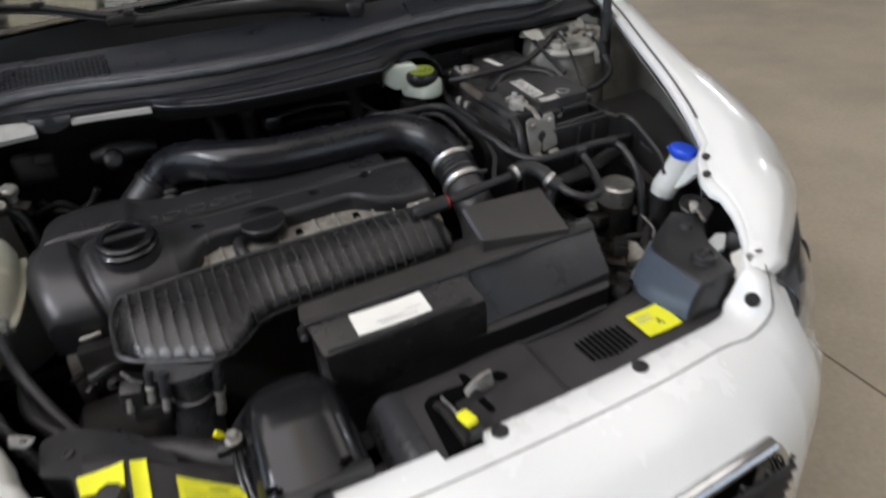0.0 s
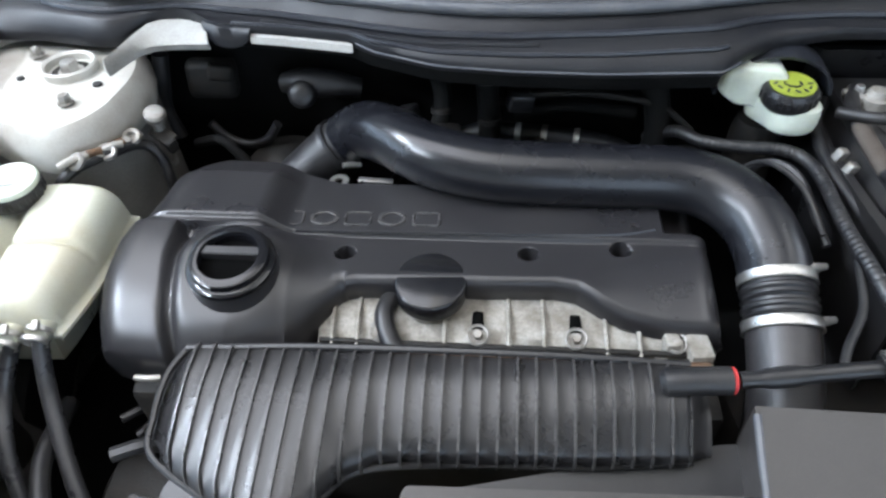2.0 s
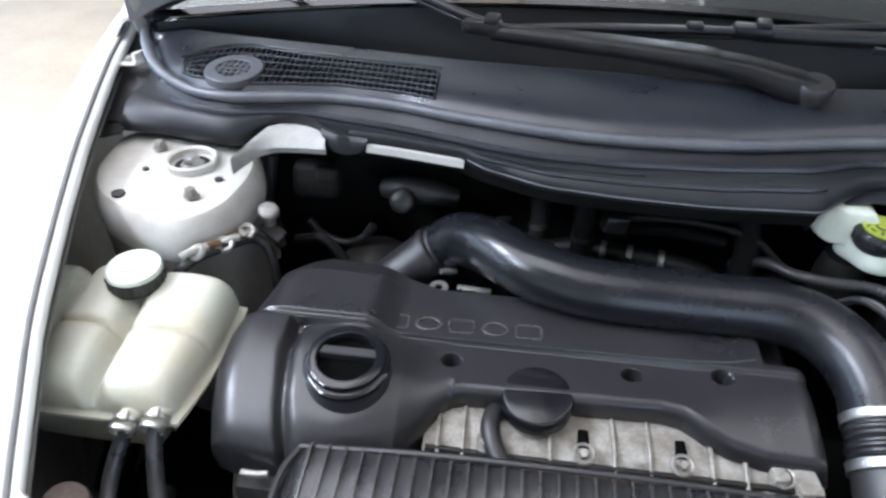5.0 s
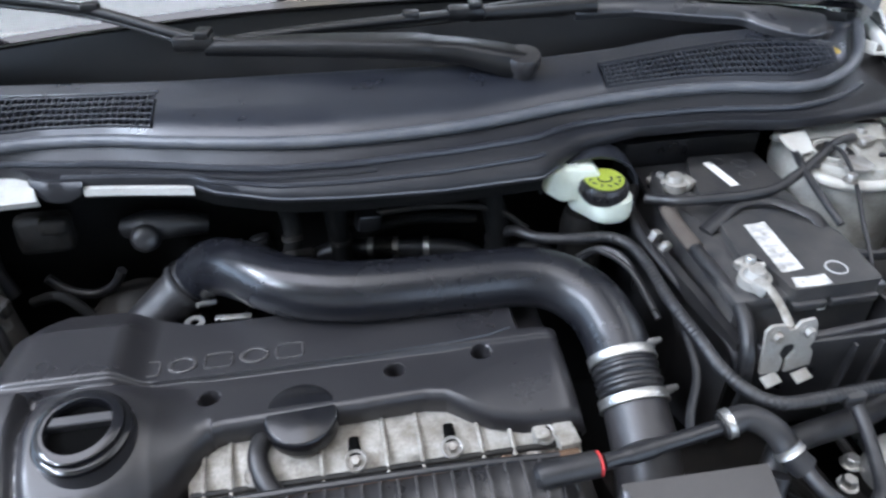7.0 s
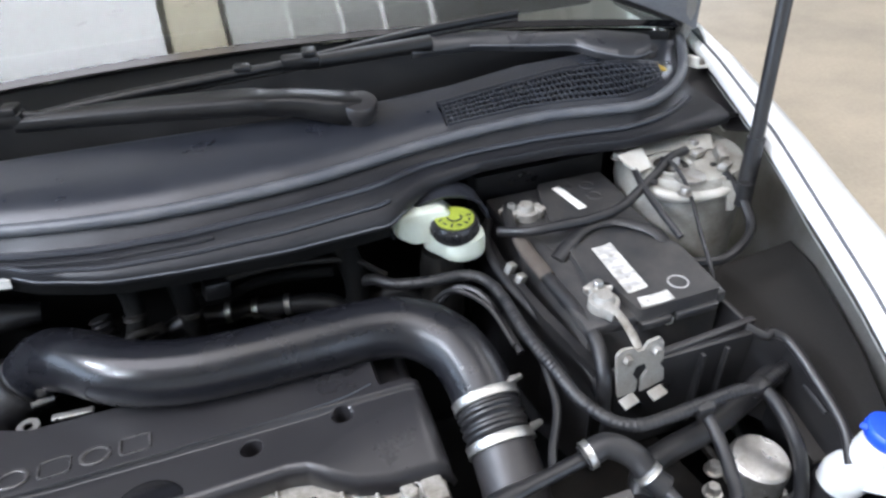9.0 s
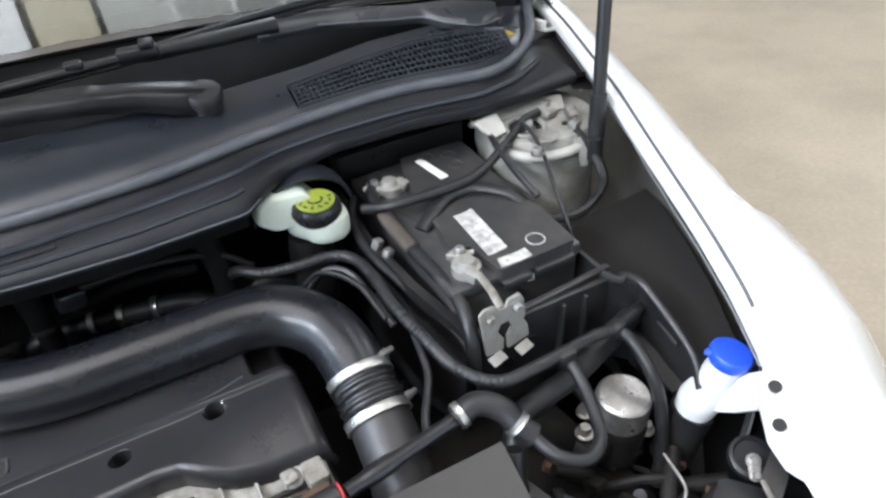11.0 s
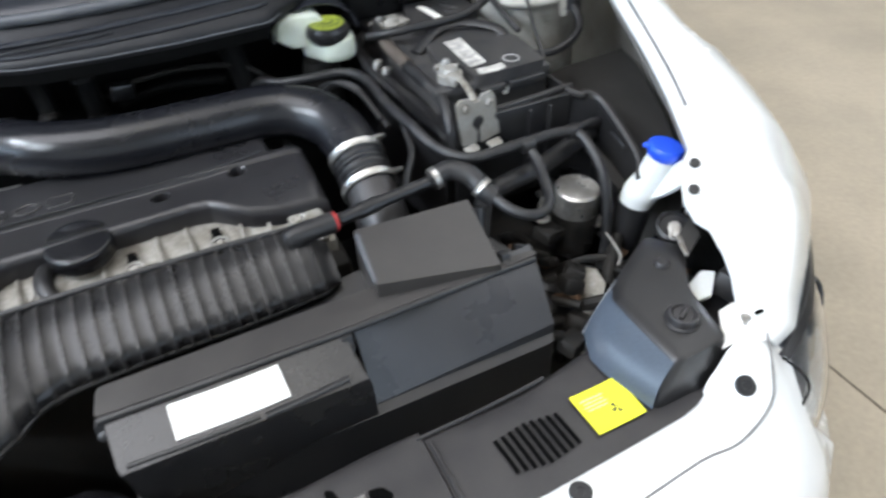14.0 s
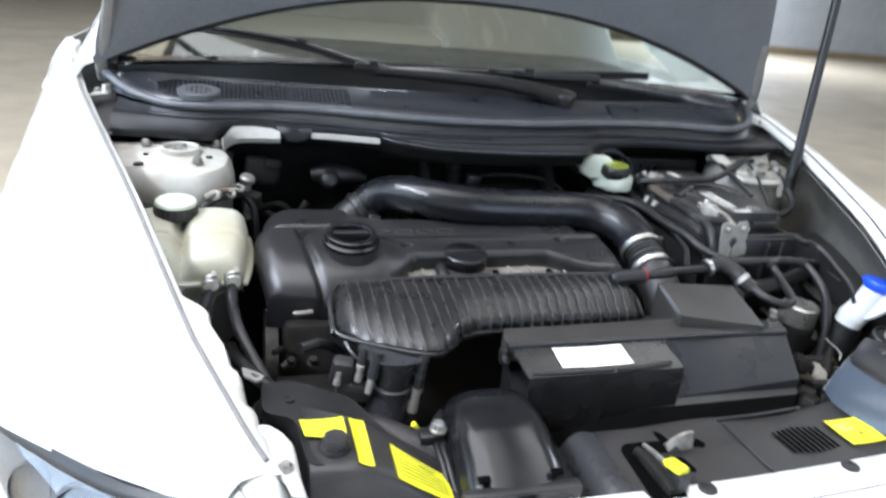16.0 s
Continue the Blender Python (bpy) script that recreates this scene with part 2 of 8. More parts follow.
def part(name, bm, material, parent, label="", sharp=38.0):
    """Links a bmesh, given in world places, as one mesh under a thing or a part."""
    finish(bm, sharp)
    me = bpy.data.meshes.new(name)
    at = PLACE[parent]
    bmesh.ops.translate(bm, vec=-at, verts=bm.verts)
    bm.to_mesh(me)
    bm.free()
    me.materials.append(material)
    ob = new(name, me)
    ob.parent = parent
    PLACE[ob] = at
    if label:
        ob["label"] = label
    return ob


def piece(name, bm, material, label="", category="", group="", kind="", sharp=38.0, parent=None):
    """A thing, or a piece of the setting, of one mesh."""
    finish(bm, sharp)
    me = bpy.data.meshes.new(name)
    bm.to_mesh(me)
    bm.free()
    me.materials.append(material)
    ob = new(name, me)
    PLACE[ob] = Vector((0, 0, 0))
    return tagged(ob, label, category, group, kind)


def box(bm, c, s, rot=None, bevel=0.0, seg=2):
    r = bmesh.ops.create_cube(bm, size=1.0)
    vs = r["verts"]
    bmesh.ops.scale(bm, vec=s, verts=vs)
    if bevel:
        es = list({e for v in vs for e in v.link_edges})
        got = bmesh.ops.bevel(bm, geom=es, offset=bevel, segments=seg, affect="EDGES", profile=0.5)
        vs = list({v for f in got["faces"] for v in f.verts} | {v for v in vs if v.is_valid})
    m = Matrix.Translation(c)
    if rot is not None:
        m = m @ (rot.to_matrix().to_4x4() if isinstance(rot, Euler) else rot)
    bmesh.ops.transform(bm, matrix=m, verts=vs)
    return vs


def eul(rx=0, ry=0, rz=0):
    return Euler((radians(rx), radians(ry), radians(rz)))


def grid(bm, rows, loop=False, caps=False):
    """Faces between rows of places; loop: each row closes on itself."""
    vs = [[bm.verts.new(p) for p in row] for row in rows]
    n = len(vs[0])
    for a, b in zip(vs, vs[1:]):
        for j in range(n if loop else n - 1):
            k = (j + 1) % n
            bm.faces.new((a[j], a[k], b[k], b[j]))
    if caps and loop:
        bm.faces.new(vs[0][::-1])
        bm.faces.new(vs[-1])
    return vs


def thicken(bm, thick):
    bmesh.ops.recalc_face_normals(bm, faces=bm.faces)
    bm.normal_update()
    bmesh.ops.solidify(bm, geom=bm.faces[:], thickness=thick)


def sheet(bm, rows, thick=0.003):
    """A sheet through rows of places with a thickness below it."""
    grid(bm, rows)
    bmesh.ops.recalc_face_normals(bm, faces=bm.faces)
    up = sum((f.normal.z for f in bm.faces)) > 0
    if not up:
        bmesh.ops.reverse_faces(bm, faces=bm.faces)
    bm.normal_update()
    bmesh.ops.solidify(bm, geom=bm.faces[:], thickness=thick)


def smooth(pts, n=8):
    """Catmull-Rom through places."""
    pts = [Vector(p) for p in pts]
    ext = [pts[0] * 2 - pts[1]] + pts + [pts[-1] * 2 - pts[-2]]
    out = []
    for i in range(1, len(ext) - 2):
        p0, p1, p2, p3 = ext[i - 1:i + 3]
        for k in range(n):
            t = k / n
            out.append(0.5 * ((2 * p1) + (p2 - p0) * t + (2 * p0 - 5 * p1 + 4 * p2 - p3) * t * t + (3 * p1 - p0 - 3 * p2 + p3) * t ** 3))
    out.append(pts[-1])
    return out


def tube(bm, pts, r, seg=12, n=8, caps=True, flat=1.0, raw=False, ripple=0.0, pitch=0.006):
    """A round tube along places; r: a number or a function of 0..1; ripple: corrugation."""
    line = [Vector(p) for p in pts] if raw else smooth(pts, n)
    if ripple:
        dense, total = [], 0.0
        for a, b in zip(line, line[1:]):
            steps = max(1, int((b - a).length / (pitch / 4)))
            dense += [a.lerp(b, k / steps) for k in range(steps)]
        line = dense + [line[-1]]
    tang = [(line[min(i + 1, len(line) - 1)] - line[max(i - 1, 0)]).normalized() for i in range(len(line))]
    up = Vector((0, 0, 1)) if abs(tang[0].z) < 0.9 else Vector((1, 0, 0))
    side = tang[0].cross(up).normalized()
    rows, dist = [], 0.0
    for i, (p, t) in enumerate(zip(line, tang)):
        if i:
            dist += (p - line[i - 1]).length
        side = (side - t * side.dot(t)).normalized()
        top = side.cross(t)
        rad = r(i / (len(line) - 1)) if callable(r) else r
        if ripple:
            rad *= 1 + ripple * (1 if math.sin(2 * math.pi * dist / pitch) > 0 else -1)
        rows.append([p + (side * math.cos(a) + top * math.sin(a) * flat) * rad for a in (2 * math.pi * k / seg for k in range(seg))])
    grid(bm, rows, loop=True, caps=caps)


def lathe(bm, at, profile, axis=(0, 0, 1), seg=28, cap=True):
    """Turns (radius, height) pairs round an axis."""
    q = Vector((0, 0, 1)).rotation_difference(Vector(axis)).to_matrix()
    rows = [[Vector(at) + q @ Vector((r * math.cos(2 * math.pi * k / seg), r * math.sin(2 * math.pi * k / seg), h)) for k in range(seg)] for r, h in profile]
    grid(bm, rows, loop=True, caps=cap)


def prism(bm, outline, z0, z1, bevel=0.0, seg=2, top=None):
    """An upright block over an outline; z0, z1: numbers or functions of x, y."""
    f0 = z0 if callable(z0) else (lambda x, y: z0)
    f1 = z1 if callable(z1) else (lambda x, y: z1)
    lo = [bm.verts.new((x, y, f0(x, y))) for x, y in outline]
    hi = [bm.verts.new((x, y, f1(x, y))) for x, y in outline]
    n = len(lo)
    fs = [bm.faces.new(hi), bm.faces.new(lo[::-1])]
    for i in range(n):
        j = (i + 1) % n
        fs.append(bm.faces.new((lo[i], lo[j], hi[j], hi[i])))
    if bevel:
        es = list({e for f in (fs[0],) for e in f.edges} | {e for f in fs[2:] for e in f.edges if abs(e.verts[0].co.z - e.verts[1].co.z) > 1e-4 and abs(e.verts[0].co.x - e.verts[1].co.x) < 1e-6})
        es = [e for e in es if len(e.link_faces) == 2 and e.calc_face_angle(0) > 0.3]
        bmesh.ops.bevel(bm, geom=es, offset=bevel, segments=seg, affect="EDGES", profile=0.5, clamp_overlap=True)


def bar(bm, secs, n=6):
    """A flat bar with rolled edges through (place, width, height) sections."""
    pts = smooth([q[0] for q in secs], n)
    m = len(secs) - 1
    rows = []
    for i, p in enumerate(pts):
        d = pts[min(i + 1, len(pts) - 1)] - pts[max(i - 1, 0)]
        d.normalize()
        across = d.cross(Vector((0, 0, 1))).normalized()
        up = across.cross(d)
        u = min(i / n, m - 1e-6)
        k = int(u)
        w = lerp(secs[k][1], secs[k + 1][1], u - k)
        h = lerp(secs[k][2], secs[k + 1][2], u - k)
        rows.append([p + across * (w / 2 * math.copysign(abs(math.cos(a)) ** 0.5, math.cos(a))) + up * (h / 2 * math.copysign(abs(math.sin(a)) ** 0.7, math.sin(a))) for a in (2 * math.pi * q / 14 for q in range(14))])
    grid(bm, rows, loop=True, caps=True)


def rounded(pts, r, n=4):
    """An outline with its corners rounded."""
    out, m = [], len(pts)
    for i in range(m):
        p, a, b = Vector(pts[i]), Vector(pts[i - 1]), Vector(pts[(i + 1) % m])
        da, db = (a - p), (b - p)
        d = min(r, da.length * 0.45, db.length * 0.45)
        s, e = p + da.normalized() * d, p + db.normalized() * d
        for k in range(n + 1):
            t = k / n
            out.append(tuple(s * (1 - t) ** 2 + p * 2 * t * (1 - t) + e * t * t))
    return out


def lerp(a, b, t):
    return a + (b - a) * t


def ramp(t, a, b):
    t = min(1.0, max(0.0, (t - a) / (b - a)))
    return t * t * (3 - 2 * t)


def interp(x, table):
    """Straight lines through (x, value) pairs, the value a number or a tuple."""
    if x <= table[0][0]:
        return table[0][1]
    for (x0, v0), (x1, v1) in zip(table, table[1:]):
        if x <= x1:
            t = (x - x0) / (x1 - x0)
            return tuple(lerp(a, b, t) for a, b in zip(v0, v1)) if isinstance(v0, tuple) else lerp(v0, v1, t)
    return table[-1][1]


def hexbolt(bm, at, r=0.006, h=0.006, axis=(0, 0, 1)):
    lathe(bm, at, [(r * 1.35, 0), (r * 1.35, 0.0015)], axis, 14)
    lathe(bm, Vector(at) + Vector(axis) * 0.0015, [(r, 0), (r, h * 0.8), (r * 0.8, h)], axis, 6)


def band(bm, at, axis, r, w=0.011, t=0.0018, seg=40):
    """A hose clamp's band."""
    lathe(bm, Vector(at) - Vector(axis).normalized() * (w / 2), [(r, 0), (r + t, 0.0008), (r + t * 0.6, w * 0.25), (r + t * 0.6, w * 0.75), (r + t, w - 0.0008), (r, w)], axis, seg, cap=False)


# ---------------------------------------------------------------- garage
bm = bmesh.new()
box(bm, (2.5, 3.0, -0.1), (35, 30, 0.2))
floor = piece("floor", bm, CONCRETE, "stained tan concrete garage floor", "floor", kind="structure")
for name, c, s, m in (("wall_north", (2.5, 18.1, 2.3), (35, 0.2, 4.6), WALLG), ("wall_south", (2.5, -7.1, 2.3), (35, 0.2, 4.6), WALLW),
                      ("wall_west", (-8.1, 3, 2.3), (0.2, 30, 4.6), WALLW), ("wall_east", (20.1, 3, 2.3), (0.2, 30, 4.6), WALLW)):
    bm = bmesh.new()
    box(bm, c, s)
    piece(name, bm, m, "plain painted garage wall", "wall", kind="structure")
bm = bmesh.new()
tube(bm, [(1.22, 0.9, 0.0005), (1.224, 0.474, 0.0005), (1.228, 0.33, 0.0005), (1.245, 0.21, 0.0005), (1.25, -0.6, 0.0005), (1.26, -3.0, 0.0005)], 0.004, 6, 3, flat=0.3)
piece("floor_joint", bm, CONCRETEDARK, "thin dark crack in the concrete floor", "crack", kind="structure")
post = thing("bollard", (2.95, 1.28, 0.0), "white post with a yellow stained foot on the floor", "bollard")
bm = bmesh.new()
prism(bm, [(2.93 + 0.25 * math.cos(a) * (1 + 0.12 * math.sin(3 * a)), 1.28 + 0.26 * math.sin(a) * (1 + 0.1 * math.cos(4 * a))) for a in (2 * math.pi * k / 28 for k in range(28))], 0.0, 0.006)
part("stained_foot", bm, STAIN, post, "pale yellow stain round the foot")
bm = bmesh.new()
lathe(bm, (3.06, 1.27, 0.0), [(0.13, 0), (0.13, 0.04), (0.10, 0.06), (0.09, 0.9), (0.07, 0.93)], seg=28)
part("shaft", bm, WALLW, post, "white painted shaft")
# unseen door added as a bluish source for highlights on the left
door = thing("door_glow", (-7.97, 2.5, 0.0), "unseen garage door, a daylight glow added for side reflections", "garage door")
for k in range(5):
    bm = bmesh.new()
    box(bm, (-7.975, 2.5, 0.46 + 0.86 * k), (0.04, 11.0, 0.80), bevel=0.01)
    part("fill_panel", bm, WESTFILL, door, "glowing panel of an added, unseen door")
for y in (-3.08, 8.08):
    bm = bmesh.new()
    box(bm, (-7.96, y, 2.2), (0.08, 0.12, 4.4), bevel=0.01)
    part("door_track", bm, WALLG, door)
# second unseen door, added to brighten surfaces that face the front
door = thing("door_glow", (5.5, -6.97, 0.0), "second unseen garage door, a dimmer glow added to light the fronts", "garage door")
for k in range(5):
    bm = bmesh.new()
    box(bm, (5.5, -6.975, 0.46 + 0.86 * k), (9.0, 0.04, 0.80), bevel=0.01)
    part("fill_panel", bm, SOUTHFILL, door, "glowing panel of an added, unseen door")
bm = bmesh.new()
box(bm, (2.5, 17.985, 0.11), (35, 0.03, 0.22))
piece("baseboard", bm, BEAM, "dark brown skirting along the garage wall", "skirting", kind="structure")
bm = bmesh.new()
box(bm, (2.5, 3.0, 4.72), (35, 30, 0.2))
for k in range(-40, 48):
    x = 0.1 + 0.38 * k
    if x > 3.6 or x < -3.6:
        box(bm, (x, 3.0, 4.59), (0.06, 29.6, 0.06))
piece("ceiling", bm, CEIL, "light grey corrugated garage ceiling", "ceiling", kind="structure")
PANES = [(-3.4, -0.25, SKYLIGHT), (-0.21, 0.04, WARMSTRIP)]
cuts = [0.06, 0.33, 0.54, 0.70, 0.87, 1.02, 1.19, 1.38, 1.57, 1.95, 2.33, 2.71, 3.09, 3.4]
for k, (c0, c1) in enumerate(zip(cuts, cuts[1:])):
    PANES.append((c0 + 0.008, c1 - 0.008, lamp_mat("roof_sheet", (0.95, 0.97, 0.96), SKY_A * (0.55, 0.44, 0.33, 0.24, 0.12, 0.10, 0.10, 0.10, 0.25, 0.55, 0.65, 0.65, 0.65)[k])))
for x0, x1, m in PANES:
    t = thing("roof_light", (0.5 * (x0 + x1), 1.1, 4.62), "translucent roof light panel, glowing white", "skylight", "roof lights")
    bm = bmesh.new()
    far = 3.6 if x1 < 1.5 else 2.9
    box(bm, (0.5 * (x0 + x1), 0.5 * (far - 1.2), 4.606), (x1 - x0, far + 1.2, 0.03), bevel=0.004)
    part("panel", bm, m, t)
for x in cuts[1:5]:
    bm = bmesh.new()
    box(bm, (x, 1.2, 4.606), (0.014, 4.8, 0.03))
    piece("seam_strip", bm, SEAM, "bright seam between roof sheets", "trim", kind="structure")
for x in (-0.23, 0.05):
    bm = bmesh.new()
    box(bm, (x, 1.2, 4.60), (0.022, 4.8, 0.05), bevel=0.003)
    piece("trim_strip", bm, BEAM, "brown trim between roof sheets", "trim", kind="structure")
for x in (6.0, -6.4):
    bm = bmesh.new()
    box(bm, (x, 3.0, 4.5), (0.14, 29.6, 0.24), bevel=0.01)
    piece("ceiling_beam", bm, BEAM, "brown steel ceiling beam", "beam", kind="structure")
for x in (11.6, 13.4):
    bm = bmesh.new()
    box(bm, (x, 17.7, 2.3), (0.55, 0.3, 4.6), bevel=0.01)
    piece("wall_pillar", bm, WALLW, "white painted wall pillar", "pillar", kind="structure")
bm = bmesh.new()
rows = []
for i in range(120):
    x = 6.0 + 0.045 * i
    y = 17.5 + 0.10 * math.sin(i * 0.9) + 0.05 * math.sin(i * 2.3 + 1)
    rows.append([(x, y + 0.05 * math.sin(3 * z + i * 0.3), z) for z in (0.3, 1.2, 2.2, 3.4, 4.4)])
grid(bm, rows)
thicken(bm, 0.004)
piece("plastic_curtain", bm, WALLG, "grey translucent plastic sheeting hung along the wall", "curtain")


def ceiling_light(x, y, power, turn=0.0):
    t = thing("ceiling_light", (x, y, 4.5), "white twin-tube fluorescent ceiling light, lit", "ceiling light", "garage lights")
    bm = bmesh.new()
    box(bm, (x, y, 4.56), (0.22, 1.5, 0.08), bevel=0.01)
    part("housing", bm, WALLW, t)
    for dx in (-0.06, 0.06):
        bm = bmesh.new()
        lathe(bm, (x + dx, y - 0.7, 4.49), [(0.016, 0), (0.016, 1.4)], (0, 1, 0), 12)
        part("tube", bm, TUBE, t, "lit white fluorescent tube")
    light = bpy.data.lights.new("ceiling_light_glow", "AREA")
    light.shape, light.size, light.size_y, light.energy = "RECTANGLE", 0.3, 1.45, power
    light.color = (0.78, 0.89, 1.0)
    lo = new("ceiling_light_glow", light)
    lo.location = (x, y, 4.42)


for x, y, w in LIGHTS:
    ceiling_light(x, y, w)

# ---------------------------------------------------------------- car body
car = thing("car", (0, 1.9, 0), "white estate car with its hood propped open", "car")

# gutter line of the fenders: y, (x, z)
EDGES = {-1: [(0.29, (0.412, 0.760)), (0.318, (0.426, 0.769)), (0.36, (0.450, 0.786)), (0.43, (0.482, 0.808)), (0.48, (0.504, 0.823)), (0.545, (0.530, 0.851)), (0.674, (0.578, 0.902)), (0.85, (0.638, 0.940)),
              (0.95, (0.671, 0.954)), (1.12, (0.722, 0.975)), (1.4, (0.79, 1.0)), (1.6, (0.81, 1.01))],
         1: [(0.29, (0.43, 0.752)), (0.318, (0.442, 0.760)), (0.345, (0.460, 0.772)), (0.37, (0.484, 0.785)), (0.42, (0.505, 0.803)), (0.452, (0.511, 0.810)), (0.458, (0.506, 0.812)), (0.48, (0.513, 0.817)), (0.511, (0.530, 0.830)), (0.522, (0.538, 0.837)), (0.530, (0.550, 0.842)), (0.545, (0.556, 0.850)),
             (0.60, (0.571, 0.875)), (0.674, (0.589, 0.902)), (0.766, (0.614, 0.922)), (0.85, (0.643, 0.940)), (0.95, (0.675, 0.954)), (1.12, (0.725, 0.975)), (1.4, (0.79, 1.0)), (1.6, (0.81, 1.01))]}


def gutter(side, y):
    return interp(y, EDGES[side])


OUT = [(0.318, 0.473), (0.33, 0.510), (0.345, 0.543), (0.357, 0.562), (0.39, 0.608), (0.42, 0.645), (0.46, 0.690), (0.5, 0.732), (0.6, 0.788), (0.7, 0.826), (0.9, 0.872), (1.2, 0.888), (1.6, 0.888)]


def fender(side):
    bm = bmesh.new()
    rows = []
    ys = [0.318, 0.33, 0.345, 0.36, 0.385, 0.41, 0.44, 0.455, 0.48, 0.51, 0.522, 0.530, 0.545, 0.60, 0.66, 0.70, 0.80, 0.90, 1.0, 1.1, 1.2, 1.3, 1.4, 1.5]
    for y in ys:
        x0, z0 = gutter(side, y)
        fl = 0.011 if side < 0 else interp(y, [(0.33, 0.010), (0.37, 0.012), (0.44, 0.014), (0.455, 0.021), (0.50, 0.021), (0.53, 0.015), (0.7, 0.014), (0.8, 0.016)])
        xo = interp(y, OUT)
        w = xo - x0
        low = interp(y, [(0.318, 0.749), (0.34, 0.745), (0.42, 0.742), (0.5, 0.742), (0.62, 0.745), (0.66, 0.74), (0.70, 0.66), (0.80, 0.62), (0.86, 0.66), (0.95, 0.67), (1.1, 0.66), (1.2, 0.55), (1.28, 0.3), (1.5, 0.25)])
        prof = [(x0 - fl + 0.001, z0 - 0.016), (x0 - fl, z0 - 0.010), (x0 - fl + 0.003, z0 - 0.005), (x0 - 0.004, z0 - 0.0035), (x0, z0 - 0.0045), (x0 + 0.004, z0 - 0.001), (x0 + 0.012, z0)]
        flat = interp(y, [(0.318, 0.03), (0.36, 0.06), (0.42, 0.090), (0.50, 0.090), (0.60, 0.060), (0.70, 0.040), (0.80, 0.026), (0.90, 0.020), (1.1, 0.018)])
        crown = interp(y, [(0.318, 0.0), (0.42, 0.007), (0.50, 0.010), (0.60, 0.003), (0.70, 0.0)])
        flat = min(flat, 0.6 * w)
        zl = max(z0 - 0.25, low)
        prof.append((x0 + 0.012 + 0.5 * (flat - 0.012), z0 + crown))
        for u in (0.0, 0.14, 0.30, 0.48, 0.66, 0.83, 1.0):
            prof.append((lerp(x0 + flat, xo, u), max(z0 + crown - (z0 + crown - zl) * u ** 1.5, low)))
        for u in (0.33, 0.66, 1.0):
            prof.append((xo, min(prof[14][1], lerp(prof[14][1], low, u))))
        back = 0.016 * (1 - ramp(y, 0.318, 0.350))
        rows.append([(side * x, y - back * min(1.0, max(0.0, (x - x0) / 0.045)) ** 1.6, z) for x, z in prof])
    sheet(bm, rows, 0.0016)
    f = part("fender", bm, PAINT, car, "glossy white front fender", 50)
    # black gutter seal along the inner lip
    bm = bmesh.new()
    tube(bm, [(side * gutter(side, y)[0], y, gutter(side, y)[1] - (0.0020 if side < 0 else 0.0035)) for y in ((0.33, 0.36, 0.40, 0.44, 0.48, 0.52, 0.56) if side < 0 else (0.575,)) + (0.6, 0.65, 0.7, 0.8, 0.9, 1.0, 1.1, 1.2, 1.3)], 0.0030 if side < 0 else 0.0021, 8, 3)
    part("edge_seal", bm, GREYSEAL if side < 0 else SEALR, f, "thin grey rubber strip along the fender edge")
    # inner wall below the edge
    bm = bmesh.new()
    rows = []
    for y in [0.42 + 0.06 * k for k in range(0 if side < 0 else 2, 15)]:
        x0, z0 = gutter(side, y)
        x0 -= 0.008
        o = 0.10 * ramp(y, 0.5, 0.62)
        rows.append([(side * (x0 + 0.002), y, z0 - 0.03), (side * (x0 + 0.004 + 0.3 * o), y, z0 - 0.05), (side * (x0 + 0.7 * o), y, z0 - 0.085), (side * (x0 + o), y, z0 - 0.15), (side * (x0 + o - 0.01), y, 0.66), (side * (x0 + o - 0.03), y, 0.45)])
    grid(bm, rows)
    thicken(bm, 0.002)
    part("inner_fender", bm, PRIMER, car, "dusty dark grey inner fender wall")


for side in (-1, 1):
    fender(side)

# bumper cover with the landing flange behind the grille
PLAN = [(0.0, 0.0), (0.2, 0.008), (0.32, 0.028), (0.40, 0.058), (0.47, 0.098), (0.54, 0.15), (0.62, 0.225), (0.70, 0.335), (0.78, 0.49), (0.83, 0.62), (0.87, 0.72)]
bm = bmesh.new()
rows = []
xs = sorted(set([i * 0.02 for i in range(-43, 44)] + [q * (0.395 + 0.0085 * i) for q in (-1, 1) for i in range(17)] + [-0.050, -0.047, -0.0445, 0.003, 0.0065, 0.010]))
